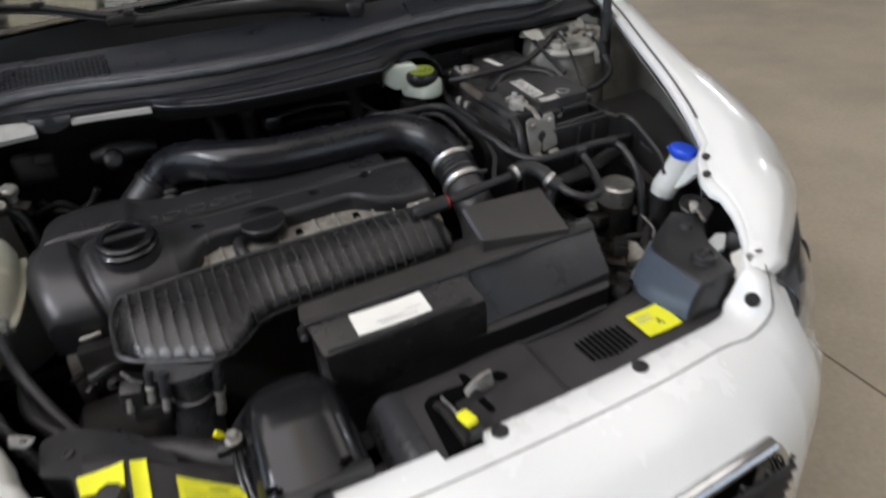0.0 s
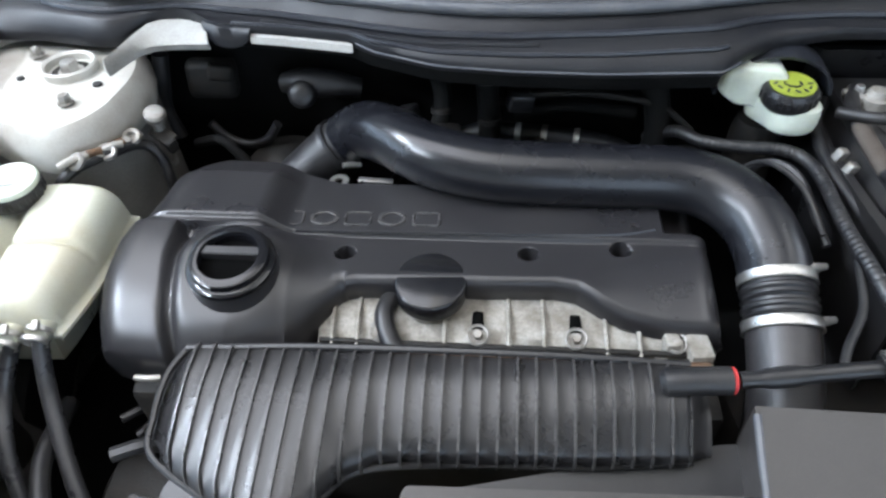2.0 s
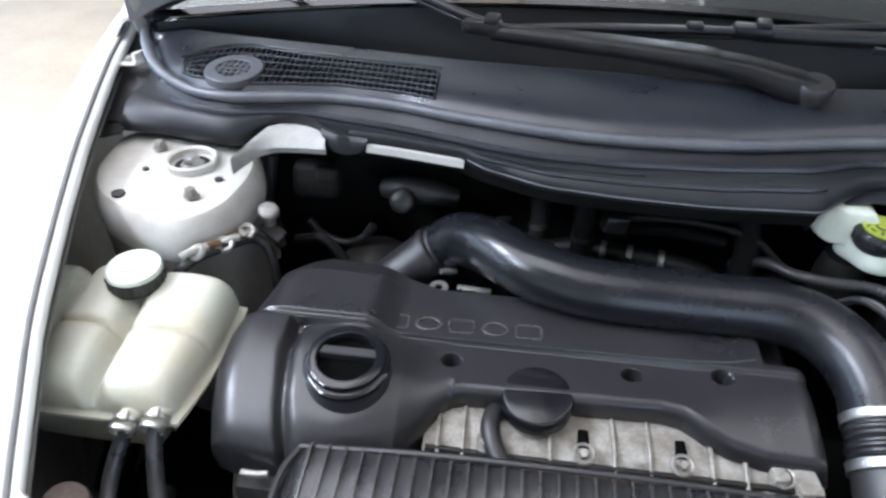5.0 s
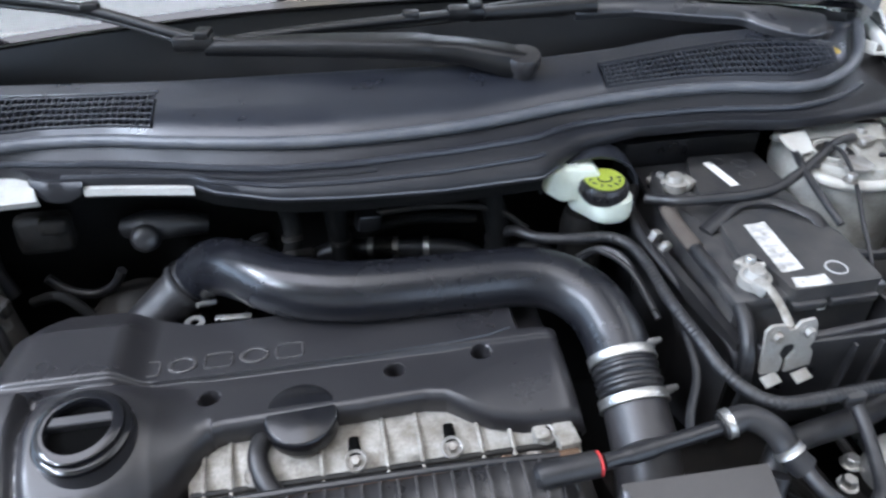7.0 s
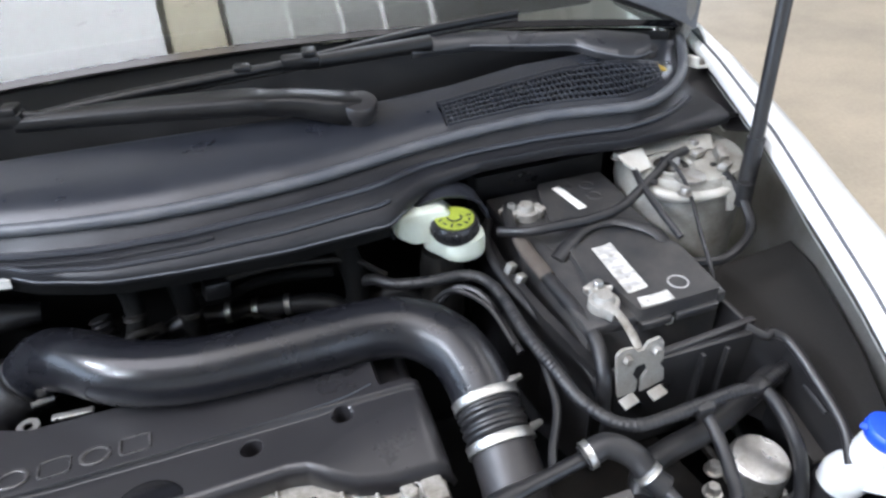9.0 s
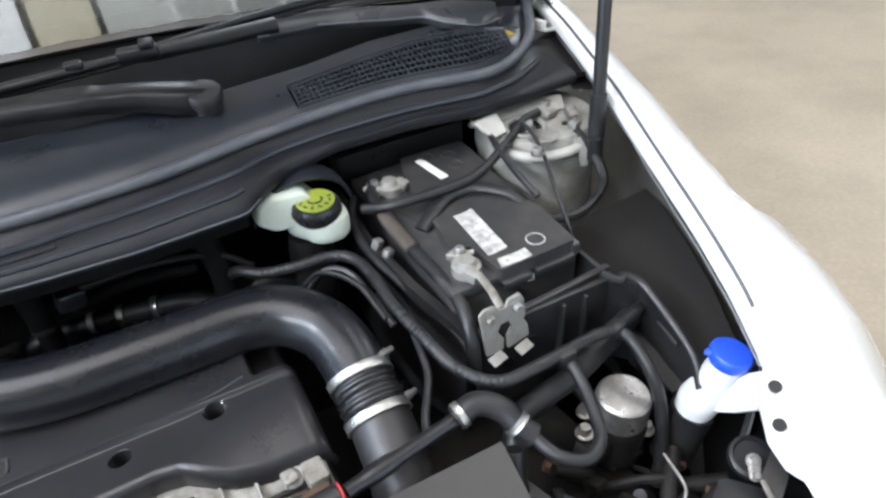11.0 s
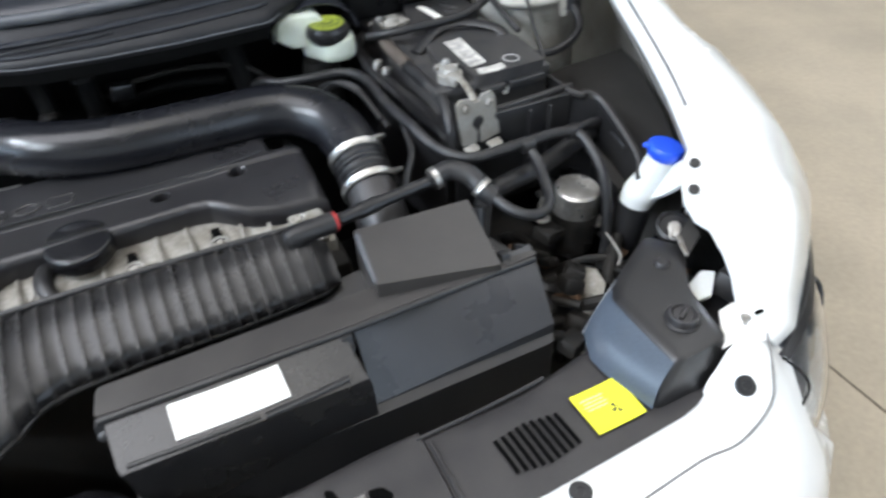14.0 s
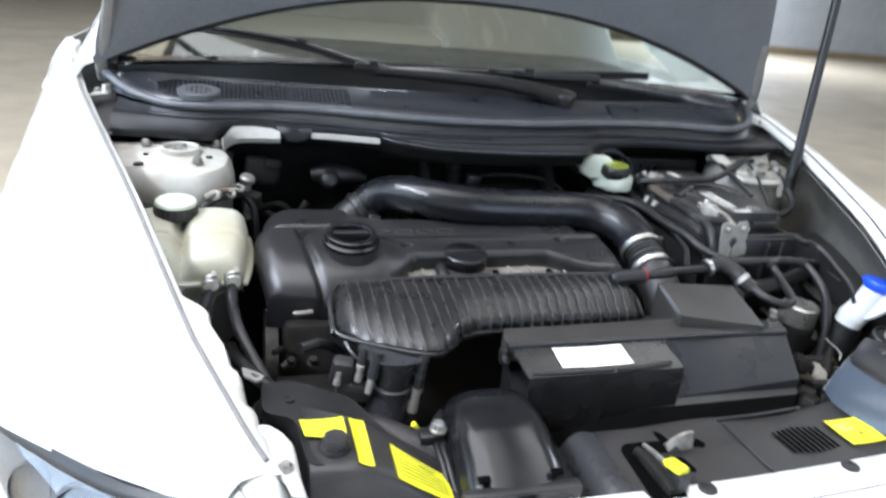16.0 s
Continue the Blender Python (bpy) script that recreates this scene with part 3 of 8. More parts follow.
for x in xs:
    a = abs(x)
    off = interp(a, PLAN)
    cap = interp(a, [(0.42, 0.77), (0.46, 0.758), (0.472, 0.745), (0.480, 0.695), (0.505, 0.657), (0.545, 0.618), (0.60, 0.583), (0.65, 0.568), (0.9, 0.56)])
    row = []
    back = 0.2895 + 0.10 * a * a if a < 0.36 else lerp(0.3025, 0.319, ramp(a, 0.36, 0.42))
    if -0.0455 < x < 0.0068:
        back = 0.2735
    for y, z in [(back + 0.004, 0.700), (back, 0.716), (back - 0.006, 0.7215), (min(0.262, back - 0.012), 0.723), (0.225, 0.7215), (0.19, 0.714), (0.155, 0.698), (0.122, 0.668), (0.105, 0.640), (0.095, 0.60), (0.09, 0.55), (0.087, 0.50), (0.085, 0.42), (0.09, 0.33), (0.11, 0.24), (0.16, 0.2)]:
        t = ramp(y, 0.31, 0.19) if y > 0.19 else 1.0
        k = t if a < 0.42 else lerp(t, 1.0, ramp(a, 0.42, 0.5))
        yy = min(y + off * k, back + 0.004) if a < 0.52 else y + off * k
        zz = min(z, cap)
        if 0.395 < a < 0.482 and y > 0.12:
            zz = lerp(zz, interp(a, [(0.395, 0.7215), (0.412, 0.734), (0.425, 0.766), (0.437, 0.7685), (0.45, 0.7645), (0.460, 0.7575), (0.468, 0.750), (0.515, 0.741)]), ramp(yy, 0.25, 0.312))
        row.append((x, yy, zz))
    rows.append(row)
vs = grid(bm, rows)
kill = [f for f in bm.faces if abs(f.calc_center_median().x) < 0.325 and 0.5 < f.calc_center_median().z < 0.668 and f.calc_center_median().y < 0.14]
bmesh.ops.delete(bm, geom=kill, context="FACES")
thicken(bm, 0.003)
bumper = part("front_bumper", bm, PAINT, car, "white painted bumper cover with a bare hood landing", 55)
# grey tube on the white landing stands for the crease's soft shade
bm = bmesh.new()
tip = [(0.463, 0.318, 0.7655), (0.446, 0.290, 0.7525), (0.432, 0.270, 0.7300), (0.384, 0.256, 0.7195), (0.337, 0.256, 0.7225)]
line = [(-x, y, z) for x, y, z in tip] + [(x, 0.240 + 0.12 * x * x, 0.7222) for x in [-0.24 + 0.08 * k for k in range(7)]] + tip[::-1]
tube(bm, line, 0.0013, 6, 4, flat=0.6)
part("crease_shade", bm, GREYSEAL, bumper, "thin grey line drawn as the shade of the landing's crease")
for x, y, z in ((-0.376, 0.279, 0.7225), (-0.176, 0.279, 0.7225), (0.026, 0.274, 0.7225), (0.226, 0.279, 0.7225), (0.4155, 0.2905, 0.7432)):
    bm = bmesh.new()
    lathe(bm, (x, y, z), [(0.0102, 0), (0.0102, 0.002), (0.009, 0.0032), (0.004, 0.0034), (0.0035, 0.0024)], (0, 0, 1) if x < 0.4 else (-0.22, -0.52, 0.82), 22)
    part("clip", bm, RUBBER, bumper, "dark grey round plastic clip")

grille = new("grille")
grille.parent = car
PLACE[grille] = PLACE[car]
bm = bmesh.new()
frame_pts = [(-0.31, 0.502), (-0.335, 0.6), (-0.318, 0.672), (0, 0.676), (0.318, 0.672), (0.335, 0.6), (0.31, 0.502), (0, 0.498)]
tube(bm, [(x, interp(z, [(0.5, 0.087), (0.55, 0.090), (0.6, 0.095), (0.64, 0.106), (0.668, 0.121)]) + interp(abs(x), PLAN) - 0.001, z) for x, z in rounded(frame_pts, 0.03) + [rounded(frame_pts, 0.03)[0]]], 0.011, 10, 2)
part("grille_frame", bm, CHROME, grille, "chrome grille surround")
for k in range(9):
    bm = bmesh.new()
    z = 0.515 + 0.018 * k
    tube(bm, [(x, 0.108 + 0.1 * x * x, z) for x in (-0.32, -0.2, 0, 0.2, 0.32)], 0.005, 8, 3)
    part("grille_bar", bm, PLASTIC, grille)
for k in range(17):
    bm = bmesh.new()
    x = -0.32 + 0.04 * k
    tube(bm, [(x, 0.11 + 0.1 * x * x, 0.50), (x, 0.112 + 0.1 * x * x, 0.672)], 0.003, 6, 1)
    part("grille_rib", bm, PLASTIC, grille)
bm = bmesh.new()
box(bm, (0, 0.19, 0.58), (0.72, 0.02, 0.2), bevel=0.004)
part("radiator_screen", bm, DARK, grille)


def headlight(side):
    hl = new("headlight")
    hl.parent = car
    PLACE[hl] = PLACE[car]
    top = [(0.470, 0.298, 0.747), (0.506, 0.316, 0.744), (0.556, 0.345, 0.741), (0.602, 0.384, 0.739), (0.644, 0.424, 0.738), (0.712, 0.496, 0.737), (0.738, 0.555, 0.734)]
    low = [(0.474, 0.264, 0.702), (0.500, 0.254, 0.665), (0.545, 0.278, 0.625), (0.600, 0.322, 0.592), (0.650, 0.385, 0.578), (0.706, 0.468, 0.585), (0.750, 0.555, 0.640)]
    rows = []
    for k in range(9):
        t = k / 8
        rows.append([(side * lerp(a[0], b[0], t) + side * 0.006 * math.sin(math.pi * t), lerp(a[1], b[1], t) - 0.012 * math.sin(math.pi * t), lerp(a[2], b[2], t) + 0.012 * math.sin(math.pi * t)) for a, b in zip(smooth(top, 4), smooth(low, 4))])
    bm = bmesh.new()
    grid(bm, rows)
    thicken(bm, 0.003)
    lens = part("lens", bm, LENS, hl, "clear headlight lens")
    lens.visible_shadow = False
    bm = bmesh.new()
    grid(bm, [[(x - side * 0.008, y + 0.016, z - 0.008) for x, y, z in row] for row in rows])
    thicken(bm, 0.004)
    part("reflector_bowl", bm, REFLECTOR, hl, "silver lamp interior")
    for cx, cy, cz, r in ((0.596, 0.372, 0.690, 0.034), (0.655, 0.435, 0.685, 0.024)):
        bm = bmesh.new()
        lathe(bm, (side * cx, cy, cz), [(r * 1.15, 0.0), (r * 1.1, 0.012), (r, 0.015), (r * 0.95, -0.01), (r * 0.2, -0.03)], (side * 0.35, -0.8, 0.35), 26)
        part("lamp_ring", bm, REFLECTOR, hl)
    bm = bmesh.new()
    rows = []
    for a, b in zip(smooth(top, 4), smooth(low, 4)):
        row = []
        for t, lift in ((-0.035, -0.003), (-0.02, 0.001), (0.0, 0.002), (0.025, 0.002), (0.045, 0.002), (0.055, -0.002)):
            q = a.lerp(b, t)
            k = 0.012 * math.sin(math.pi * max(t, 0.0))
            row.append((side * (q.x + 0.5 * k), q.y - k - 0.5 * lift, q.z + k + lift))
        rows.append(row)
    grid(bm, rows)
    thicken(bm, 0.002)
    part("gasket", bm, RUBBER, hl, "black gap seal along the headlight top", 60)


for side in (-1, 1):
    headlight(side)

# cabin, sides and roof behind the bay: plain closing shell
bm = bmesh.new()
rows = []
for y, zr, xr in ((1.5, 1.02, 0.80), (1.75, 1.13, 0.70), (2.0, 1.25, 0.66), (2.3, 1.38, 0.62), (2.7, 1.44, 0.60), (3.4, 1.43, 0.60), (4.0, 1.38, 0.57), (4.35, 1.05, 0.68), (4.5, 0.9, 0.74)):
    belt = 0.98 if y < 4.3 else 0.85
    row = []
    for s in (-1, 1):
        pts = [(0.86, 0.22), (0.885, 0.5), (0.88, 0.8), (0.84, max(belt - 0.02, 0.8)), (lerp(0.82, xr, 0.5), lerp(belt, zr, 0.5)), (xr, zr - 0.03), (xr - 0.08, zr)]
        row += [(s * x, y, z) for x, z in (pts if s < 0 else pts[::-1])]
    rows.append(row)
grid(bm, [r for r in rows if r[0][1] > 1.99])
thicken(bm, 0.004)
part("cabin_shell", bm, PAINT, car, "white body sides and roof")
for s in (-1, 1):
    bm = bmesh.new()
    sheet(bm, [[(s * 0.885, y, 0.25), (s * 0.888, y, 0.6), (s * 0.875, y, 0.9), (s * 0.82, y, 1.0)] for y in (1.5, 1.7, 2.0)], 0.003)
    part("front_door_edge", bm, PAINT, car, "white body side below the windscreen pillar")
bm = bmesh.new()
box(bm, (0, 1.85, 0.95), (1.56, 0.6, 0.06), bevel=0.02)
part("dashboard", bm, PLASTIC, car, "black dashboard under the windscreen")
for s in (-1, 1):
    for y in (0.93, 3.55):
        w = new("wheel")
        w.parent = car
        PLACE[w] = PLACE[car]
        bm = bmesh.new()
        lathe(bm, (s * 0.66, y, 0.316), [(0.2, 0), (0.3, 0.0), (0.316, 0.03), (0.316, 0.17), (0.3, 0.2), (0.2, 0.2)], (s, 0, 0), 36, cap=False)
        part("tyre", bm, RUBBER, w)
        bm = bmesh.new()
        lathe(bm, (s * 0.66, y, 0.316), [(0.02, 0.15), (0.06, 0.17), (0.17, 0.16), (0.2, 0.19), (0.205, 0.19), (0.205, 0.02)], (s, 0, 0), 30)
        part("rim", bm, STEEL, w)

# windscreen glass, its black border and the pillars beside it
def screen(u, v):
    """u across -1..1, v up 0..1."""
    x = u * lerp(0.66, 0.56, v)
    y = 1.30 - 0.17 * abs(u) ** 2.2 + 0.78 * v
    z = 1.012 + 0.37 * v - 0.02 * v * v
    return (x, y, z)


bm = bmesh.new()
grid(bm, [[screen(-1 + 2 * i / 30, j / 10) for i in range(31)] for j in range(11)])
thicken(bm, 0.005)
wind = part("windshield", bm, GLASS, car, "clear curved windshield reflecting the ceiling")
wind.visible_shadow = False
bm = bmesh.new()
sheet(bm, [[(p[0], p[1] - 0.004, p[2] + 0.004) for p in (screen(-1 + 2 * i / 30, v) for i in range(31))] for v in (0.0, 0.008, 0.016)], 0.002)
part("glass_border", bm, FRIT, wind, "black printed border at the foot of the glass")
for s in (-1, 1):
    bm = bmesh.new()
    sheet(bm, [[(s * (abs(p[0]) + d), p[1] + 0.02, p[2] + h) for p in (screen(1, v / 8) for v in range(9))] for d, h in ((-0.005, 0.006), (0.02, 0.008), (0.06, -0.01), (0.12, -0.09), (0.15, -0.2))], 0.004)
    part("pillar", bm, PAINT, car, "white windscreen pillar")

# ---------------------------------------------------------------- cowl, seal, firewall
SEAL = [(-0.70, 1.19), (-0.672, 1.125), (-0.63, 1.065), (-0.575, 1.03), (-0.517, 1.016), (-0.45, 1.027), (-0.388, 1.034), (-0.31, 1.026), (-0.243, 1.008), (-0.14, 0.987), (-0.047, 0.978), (0.07, 0.984),
        (0.14, 0.996), (0.214, 1.013), (0.30, 1.026), (0.38, 1.032), (0.44, 1.027), (0.515, 1.012), (0.57, 1.026), (0.625, 1.062), (0.665, 1.12), (0.70, 1.19)]


def seal_y(x):
    return interp(x, SEAL)


def glass_y(x):
    u = max(-1.0, min(1.0, x / 0.66))
    return 1.30 - 0.17 * abs(u) ** 2.2


cowl = new("cowl")
cowl.parent = car
PLACE[cowl] = PLACE[car]
RIDGE = [(-0.685, 1.20), (-0.64, 1.158), (-0.60, 1.146), (-0.42, 1.125), (-0.235, 1.102), (-0.1, 1.096), (0.05, 1.088), (0.2, 1.088), (0.30, 1.100), (0.41, 1.130), (0.58, 1.135), (0.64, 1.15), (0.685, 1.20)]
TOPS = {-1: [(-0.592, 1.052), (-0.575, 1.085), (-0.536, 1.113), (-0.50, 1.112), (-0.445, 1.099), (-0.35, 1.087), (-0.262, 1.078)],
        1: [(0.270, 1.058), (0.381, 1.084), (0.468, 1.099), (0.53, 1.094), (0.575, 1.078), (0.592, 1.062)]}


def grille_top(x):
    return interp(x, TOPS[1 if x > 0 else -1])


def cowl_row(x):
    ys, yr = seal_y(x), interp(x, RIDGE)
    yg = max(glass_y(x) + 0.01, ys + 0.03)
    yr = min(max(yr, ys + 0.012), yg - 0.012)
    yb = ys + 0.009
    if -0.592 < x < -0.262 or 0.27 < x < 0.592:
        yt = min(max(grille_top(x), yb + 0.003), yr - 0.004)
    else:
        yt = lerp(yb, yr, 0.55)
    far = yg - yr
    return [(x, ys, 0.962), (x, yb, 0.974), (x, lerp(yb, yt, 0.33), 0.980), (x, lerp(yb, yt, 0.66), 0.985), (x, yt, 0.989), (x, lerp(yt, yr, 0.5), 0.992), (x, yr - 0.003, 0.995), (x, yr, 0.9955), (x, yr + 0.003, 0.993),
            (x, yr + min(0.010, far * 0.2), 0.960), (x, yr + far * 0.30, 0.905), (x, yr + far * 0.78, 0.905), (x, yr + far * 0.90, 0.965), (x, yg, 1.006)]


bm = bmesh.new()
N = 110
SPANS = [(-0.592, -0.262), (0.27, 0.592)]
xs = sorted(set([lerp(-0.685, 0.685, i / N) for i in range(N + 1)] + [v for p in SPANS for v in p]))
grid(bm, [cowl_row(x)[:9] for x in xs])
gone = []
for f in bm.faces:
    c = f.calc_center_median()
    if any(a < c.x < b for a, b in SPANS):
        r = cowl_row(c.x)
        if r[1][1] < c.y < r[4][1]:
            gone.append(f)
bmesh.ops.delete(bm, geom=gone, context="FACES")
thicken(bm, 0.003)
part("cowl_panel", bm, COWLPL, cowl, "weathered black plastic cowl panel", 50)
bm = bmesh.new()
grid(bm, [[(p[0], p[1], p[2] - (0.002 if k == 0 else 0.0)) for k, p in enumerate(cowl_row(x)[8:])] for x in xs])
thicken(bm, 0.003)
# blacker than the cowl panel: the recess's shade is put into the colour
part("wiper_well", bm, WIPERBLK, cowl, "deep well under the wipers, its shade put into the black", 50)
for a, b in SPANS:
    g = new("cowl_grille")
    g.parent = cowl
    PLACE[g] = PLACE[car]
    n = int((b - a) / 0.0078)
    bm = bmesh.new()
    for k in range(n + 1):
        x = lerp(a + 0.003, b - 0.003, k / n)
        r = cowl_row(x)
        bar(bm, [(Vector(p) + Vector((0, 0, 0.0004)), 0.0018, 0.004) for p in r[1:5]], 1)
    for t in (0.02, 0.21, 0.40, 0.60, 0.79, 0.98):
        line = []
        for k in range(19):
            x = lerp(a + 0.003, b - 0.003, k / 18)
            r = cowl_row(x)
            line.append((Vector((x, lerp(r[1][1], r[4][1], t), lerp(r[1][2], r[4][2], t) + 0.0012)), 0.0022, 0.004))
        bar(bm, line, 1)
    part("mesh", bm, COWLPL, g, "square black plastic air grille")
    # black sheet under the mesh paints the shade seen through its cells
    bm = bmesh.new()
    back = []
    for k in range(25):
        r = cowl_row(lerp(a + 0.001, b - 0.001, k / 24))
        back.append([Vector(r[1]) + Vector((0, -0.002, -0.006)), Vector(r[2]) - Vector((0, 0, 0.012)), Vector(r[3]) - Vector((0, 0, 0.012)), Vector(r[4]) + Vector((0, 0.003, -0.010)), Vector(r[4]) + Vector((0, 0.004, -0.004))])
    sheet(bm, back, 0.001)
    part("grille_shade_backing", bm, SHADEBLK, g)
    bm = bmesh.new()
    tube(bm, [(x, min(grille_top(x) + 0.004, cowl_row(x)[6][1]), 0.9925) for x in (lerp(a, b, k / 14) for k in range(15))], 0.0022, 6, 2)
    part("grille_brow", bm, COWLPL, g)
bm = bmesh.new()
VENT = Vector((-0.5225, 1.053, 0.9805))
lathe(bm, VENT, [(0.0365, -0.006), (0.0365, 0.0035), (0.0355, 0.0045), (0.0225, 0.0050), (0.0215, 0.0042), (0.0215, -0.004)], (0, -0.10, 0.995), 36, cap=False)
for k in (-2, -1, 0, 1, 2):
    h = math.sqrt(0.0217 ** 2 - (0.008 * k) ** 2)
    bar(bm, [(VENT + Vector((0.008 * k, -h, 0.0022 - 0.1 * h)), 0.0030, 0.004), (VENT + Vector((0.008 * k, h, 0.0022 + 0.1 * h)), 0.0030, 0.004)], 1)
for k in (-1, 0, 1):
    h = math.sqrt(0.0217 ** 2 - (0.010 * k) ** 2)
    bar(bm, [(VENT + Vector((-h, 0.010 * k, 0.0022 + 0.001 * k)), 0.0030, 0.004), (VENT + Vector((h, 0.010 * k, 0.0022 + 0.001 * k)), 0.0030, 0.004)], 1)
part("round_vent", bm, SEALR, cowl, "grey round vent in the cowl grille")
bm = bmesh.new()
tube(bm, [(x, y - 0.004, 0.964 + 0.028 * ramp(abs(x), 0.58, 0.70)) for x, y in SEAL], 0.0072, 12, 6)
part("weather_seal", bm, SEALR, cowl, "grey rubber weather seal running across the cowl")

# firewall cover below the seal
LIP = [(-0.66, (0.996, 0.925)), (-0.60, (0.994, 0.925)), (-0.555, (0.985, 0.925)), (-0.515, (0.977, 0.925)), (-0.490, (0.982, 0.926)), (-0.478, (1.000, 0.934)), (-0.462, (1.008, 0.942)), (-0.435, (1.010, 0.946)), (-0.412, (1.006, 0.945)), (-0.395, (0.990, 0.943)), (-0.380, (0.980, 0.942)), (-0.30, (0.970, 0.942)), (-0.217, (0.958, 0.940)), (-0.205, (0.947, 0.937)),
       (-0.126, (0.924, 0.931)), (-0.046, (0.916, 0.930)), (0.05, (0.912, 0.930)), (0.164, (0.919, 0.930)), (0.195, (0.945, 0.933)), (0.227, (0.968, 0.935)), (0.30, (0.985, 0.938)), (0.40, (0.985, 0.938)), (0.485, (0.972, 0.936)), (0.56, (0.975, 0.935)), (0.66, (0.985, 0.935))]
bm = bmesh.new()
rows = []
for i in range(89):
    x = lerp(-0.66, 0.66, i / 88)
    ly, lz = interp(x, LIP)
    sy = seal_y(x) - 0.006
    ly = min(ly, sy - 0.012)
    wave = 0.006 * math.sin(9 * x + 0.5)
    rows.append([(x, sy, 0.958), (x, lerp(sy, ly, 0.25), 0.944 + wave * 0.3), (x, lerp(sy, ly, 0.5), 0.942 + wave), (x, lerp(sy, ly, 0.75), 0.941 + wave * 0.5), (x, lerp(sy, ly, 0.96), lz + 0.002), (x, ly, lz - 0.004), (x, ly + 0.003, lz - 0.012)])
grid(bm, rows)
thicken(bm, 0.003)
shield = part("firewall_cover", bm, SHIELDPL, cowl, "wavy black plastic shield below the weather seal", 60)
for t, r, m, x0, x1, dz in ((0.34, 0.0042, COWLPL, -0.60, 0.63, 0.002), (0.80, 0.0026, COWLPL, -0.36, 0.17, 0.001), (0.58, 0.003, SHIELDPL, -0.33, -0.02, 0.001)):
    bm = bmesh.new()
    line = []
    for k in range(41):
        x = lerp(x0, x1, k / 40)
        sy = seal_y(x) - 0.006
        ly = min(interp(x, LIP)[0], sy - 0.012)
        tt = t + 0.05 * math.sin(5 * x + 3 * t)
        zz = interp(tt, [(0.0, 0.958), (0.25, 0.944 + 0.0018 * math.sin(9 * x + 0.5)), (0.5, 0.942 + 0.006 * math.sin(9 * x + 0.5)), (0.75, 0.941 + 0.003 * math.sin(9 * x + 0.5)), (0.96, interp(x, LIP)[1] + 0.002)])
        line.append((x, lerp(sy, ly, tt), zz + dz))
    tube(bm, line, r, 8, 2)
    part("moulded_bead", bm, m, shield)
bm = bmesh.new()
rows = []
for i in range(41):
    x = lerp(-0.68, 0.68, i / 40)
    ly, lz = interp(x, LIP)
    rows.append([(x, ly + 0.008, lz - 0.003), (x, max(ly + 0.04, 1.03), 0.918), (x, 1.075, 0.89), (x, 1.085, 0.70), (x, 1.03, 0.45)])
grid(bm, rows)
thicken(bm, 0.004)
part("firewall", bm, FIREWALL, car, "dark grey firewall behind the engine")
bm = bmesh.new()
rows = []
for i in range(21):
    x = lerp(-0.395, 0.165, i / 20)
    ly, lz = interp(x, LIP)
    rows.append([(x, ly + 0.005, lz - 0.011), (x, ly + 0.007, lz - 0.019), (x, ly + 0.012, lz - 0.029)])
grid(bm, rows)
thicken(bm, 0.0015)
part("flange_skirt", bm, FIREWALL, cowl, "dim grey sheet edge under the flange")
bm = bmesh.new()
tube(bm, [(x, min(interp(x, LIP)[0], seal_y(x) - 0.018) - 0.001, interp(x, LIP)[1] - 0.005) for x in [-0.215 + 0.02 * k for k in range(21)]], 0.0013, 6, 2)
part("shield_edge", bm, SEALR, cowl, "pale lower edge of the shield")
bm = bmesh.new()
rows = []
for i in range(21):
    x = lerp(-0.21, 0.20, i / 20)
    ly = min(interp(x, LIP)[0], 0.97)
    rows.append([(x, ly + 0.010, 0.921), (x, ly + 0.016, 0.914), (x, ly + 0.030 + 0.003 * math.sin(14 * x), 0.904), (x, ly + 0.05, 0.89)])
grid(bm, rows)
thicken(bm, 0.002)
part("heat_shield", bm, DARK, car, "grimy dark heat shield under the cowl edge")
# white painted flange that shows below the shield
ARCH = [((-0.4815, 0.916), (-0.4800, 0.9120)), ((-0.4774, 0.936), (-0.4715, 0.9400)), ((-0.4735, 0.968), (-0.4660, 0.9560)), ((-0.4670, 1.000), (-0.4530, 0.9680)),
        ((-0.4440, 1.018), (-0.4380, 0.9715)), ((-0.4180, 1.014), (-0.4170, 0.9735)), ((-0.4010, 0.998), (-0.4005, 0.9735)), ((-0.3900, 0.980), (-0.3890, 0.9740))]
bm = bmesh.new()
rows = []
for (a, b) in ARCH:
    rows.append([(lerp(a[0], b[0], t), lerp(a[1], b[1], t), 0.934 - 0.012 * t * t) for t in (0.0, 0.33, 0.66, 1.0)] + [(b[0], b[1] + 0.003, 0.914)])
grid(bm, rows)
thicken(bm, 0.002)
part("firewall_arch", bm, FLANGEPAINT, car, "white painted arch of the firewall flange beside the tower")
bm = bmesh.new()
rows = []
for i in range(13):
    x = lerp(-0.337, -0.2195, i / 12)
    ly, lz = interp(x, LIP)
    rows.append([(x, ly + 0.012, lz - 0.004), (x, ly - 0.003, lz - 0.009), (x, ly - 0.005, lz - 0.0165)])
grid(bm, rows)
thicken(bm, 0.002)
part("firewall_flange", bm, FLANGEPAINT, car, "white painted firewall flange below the shield")

bm = bmesh.new()
rows = []
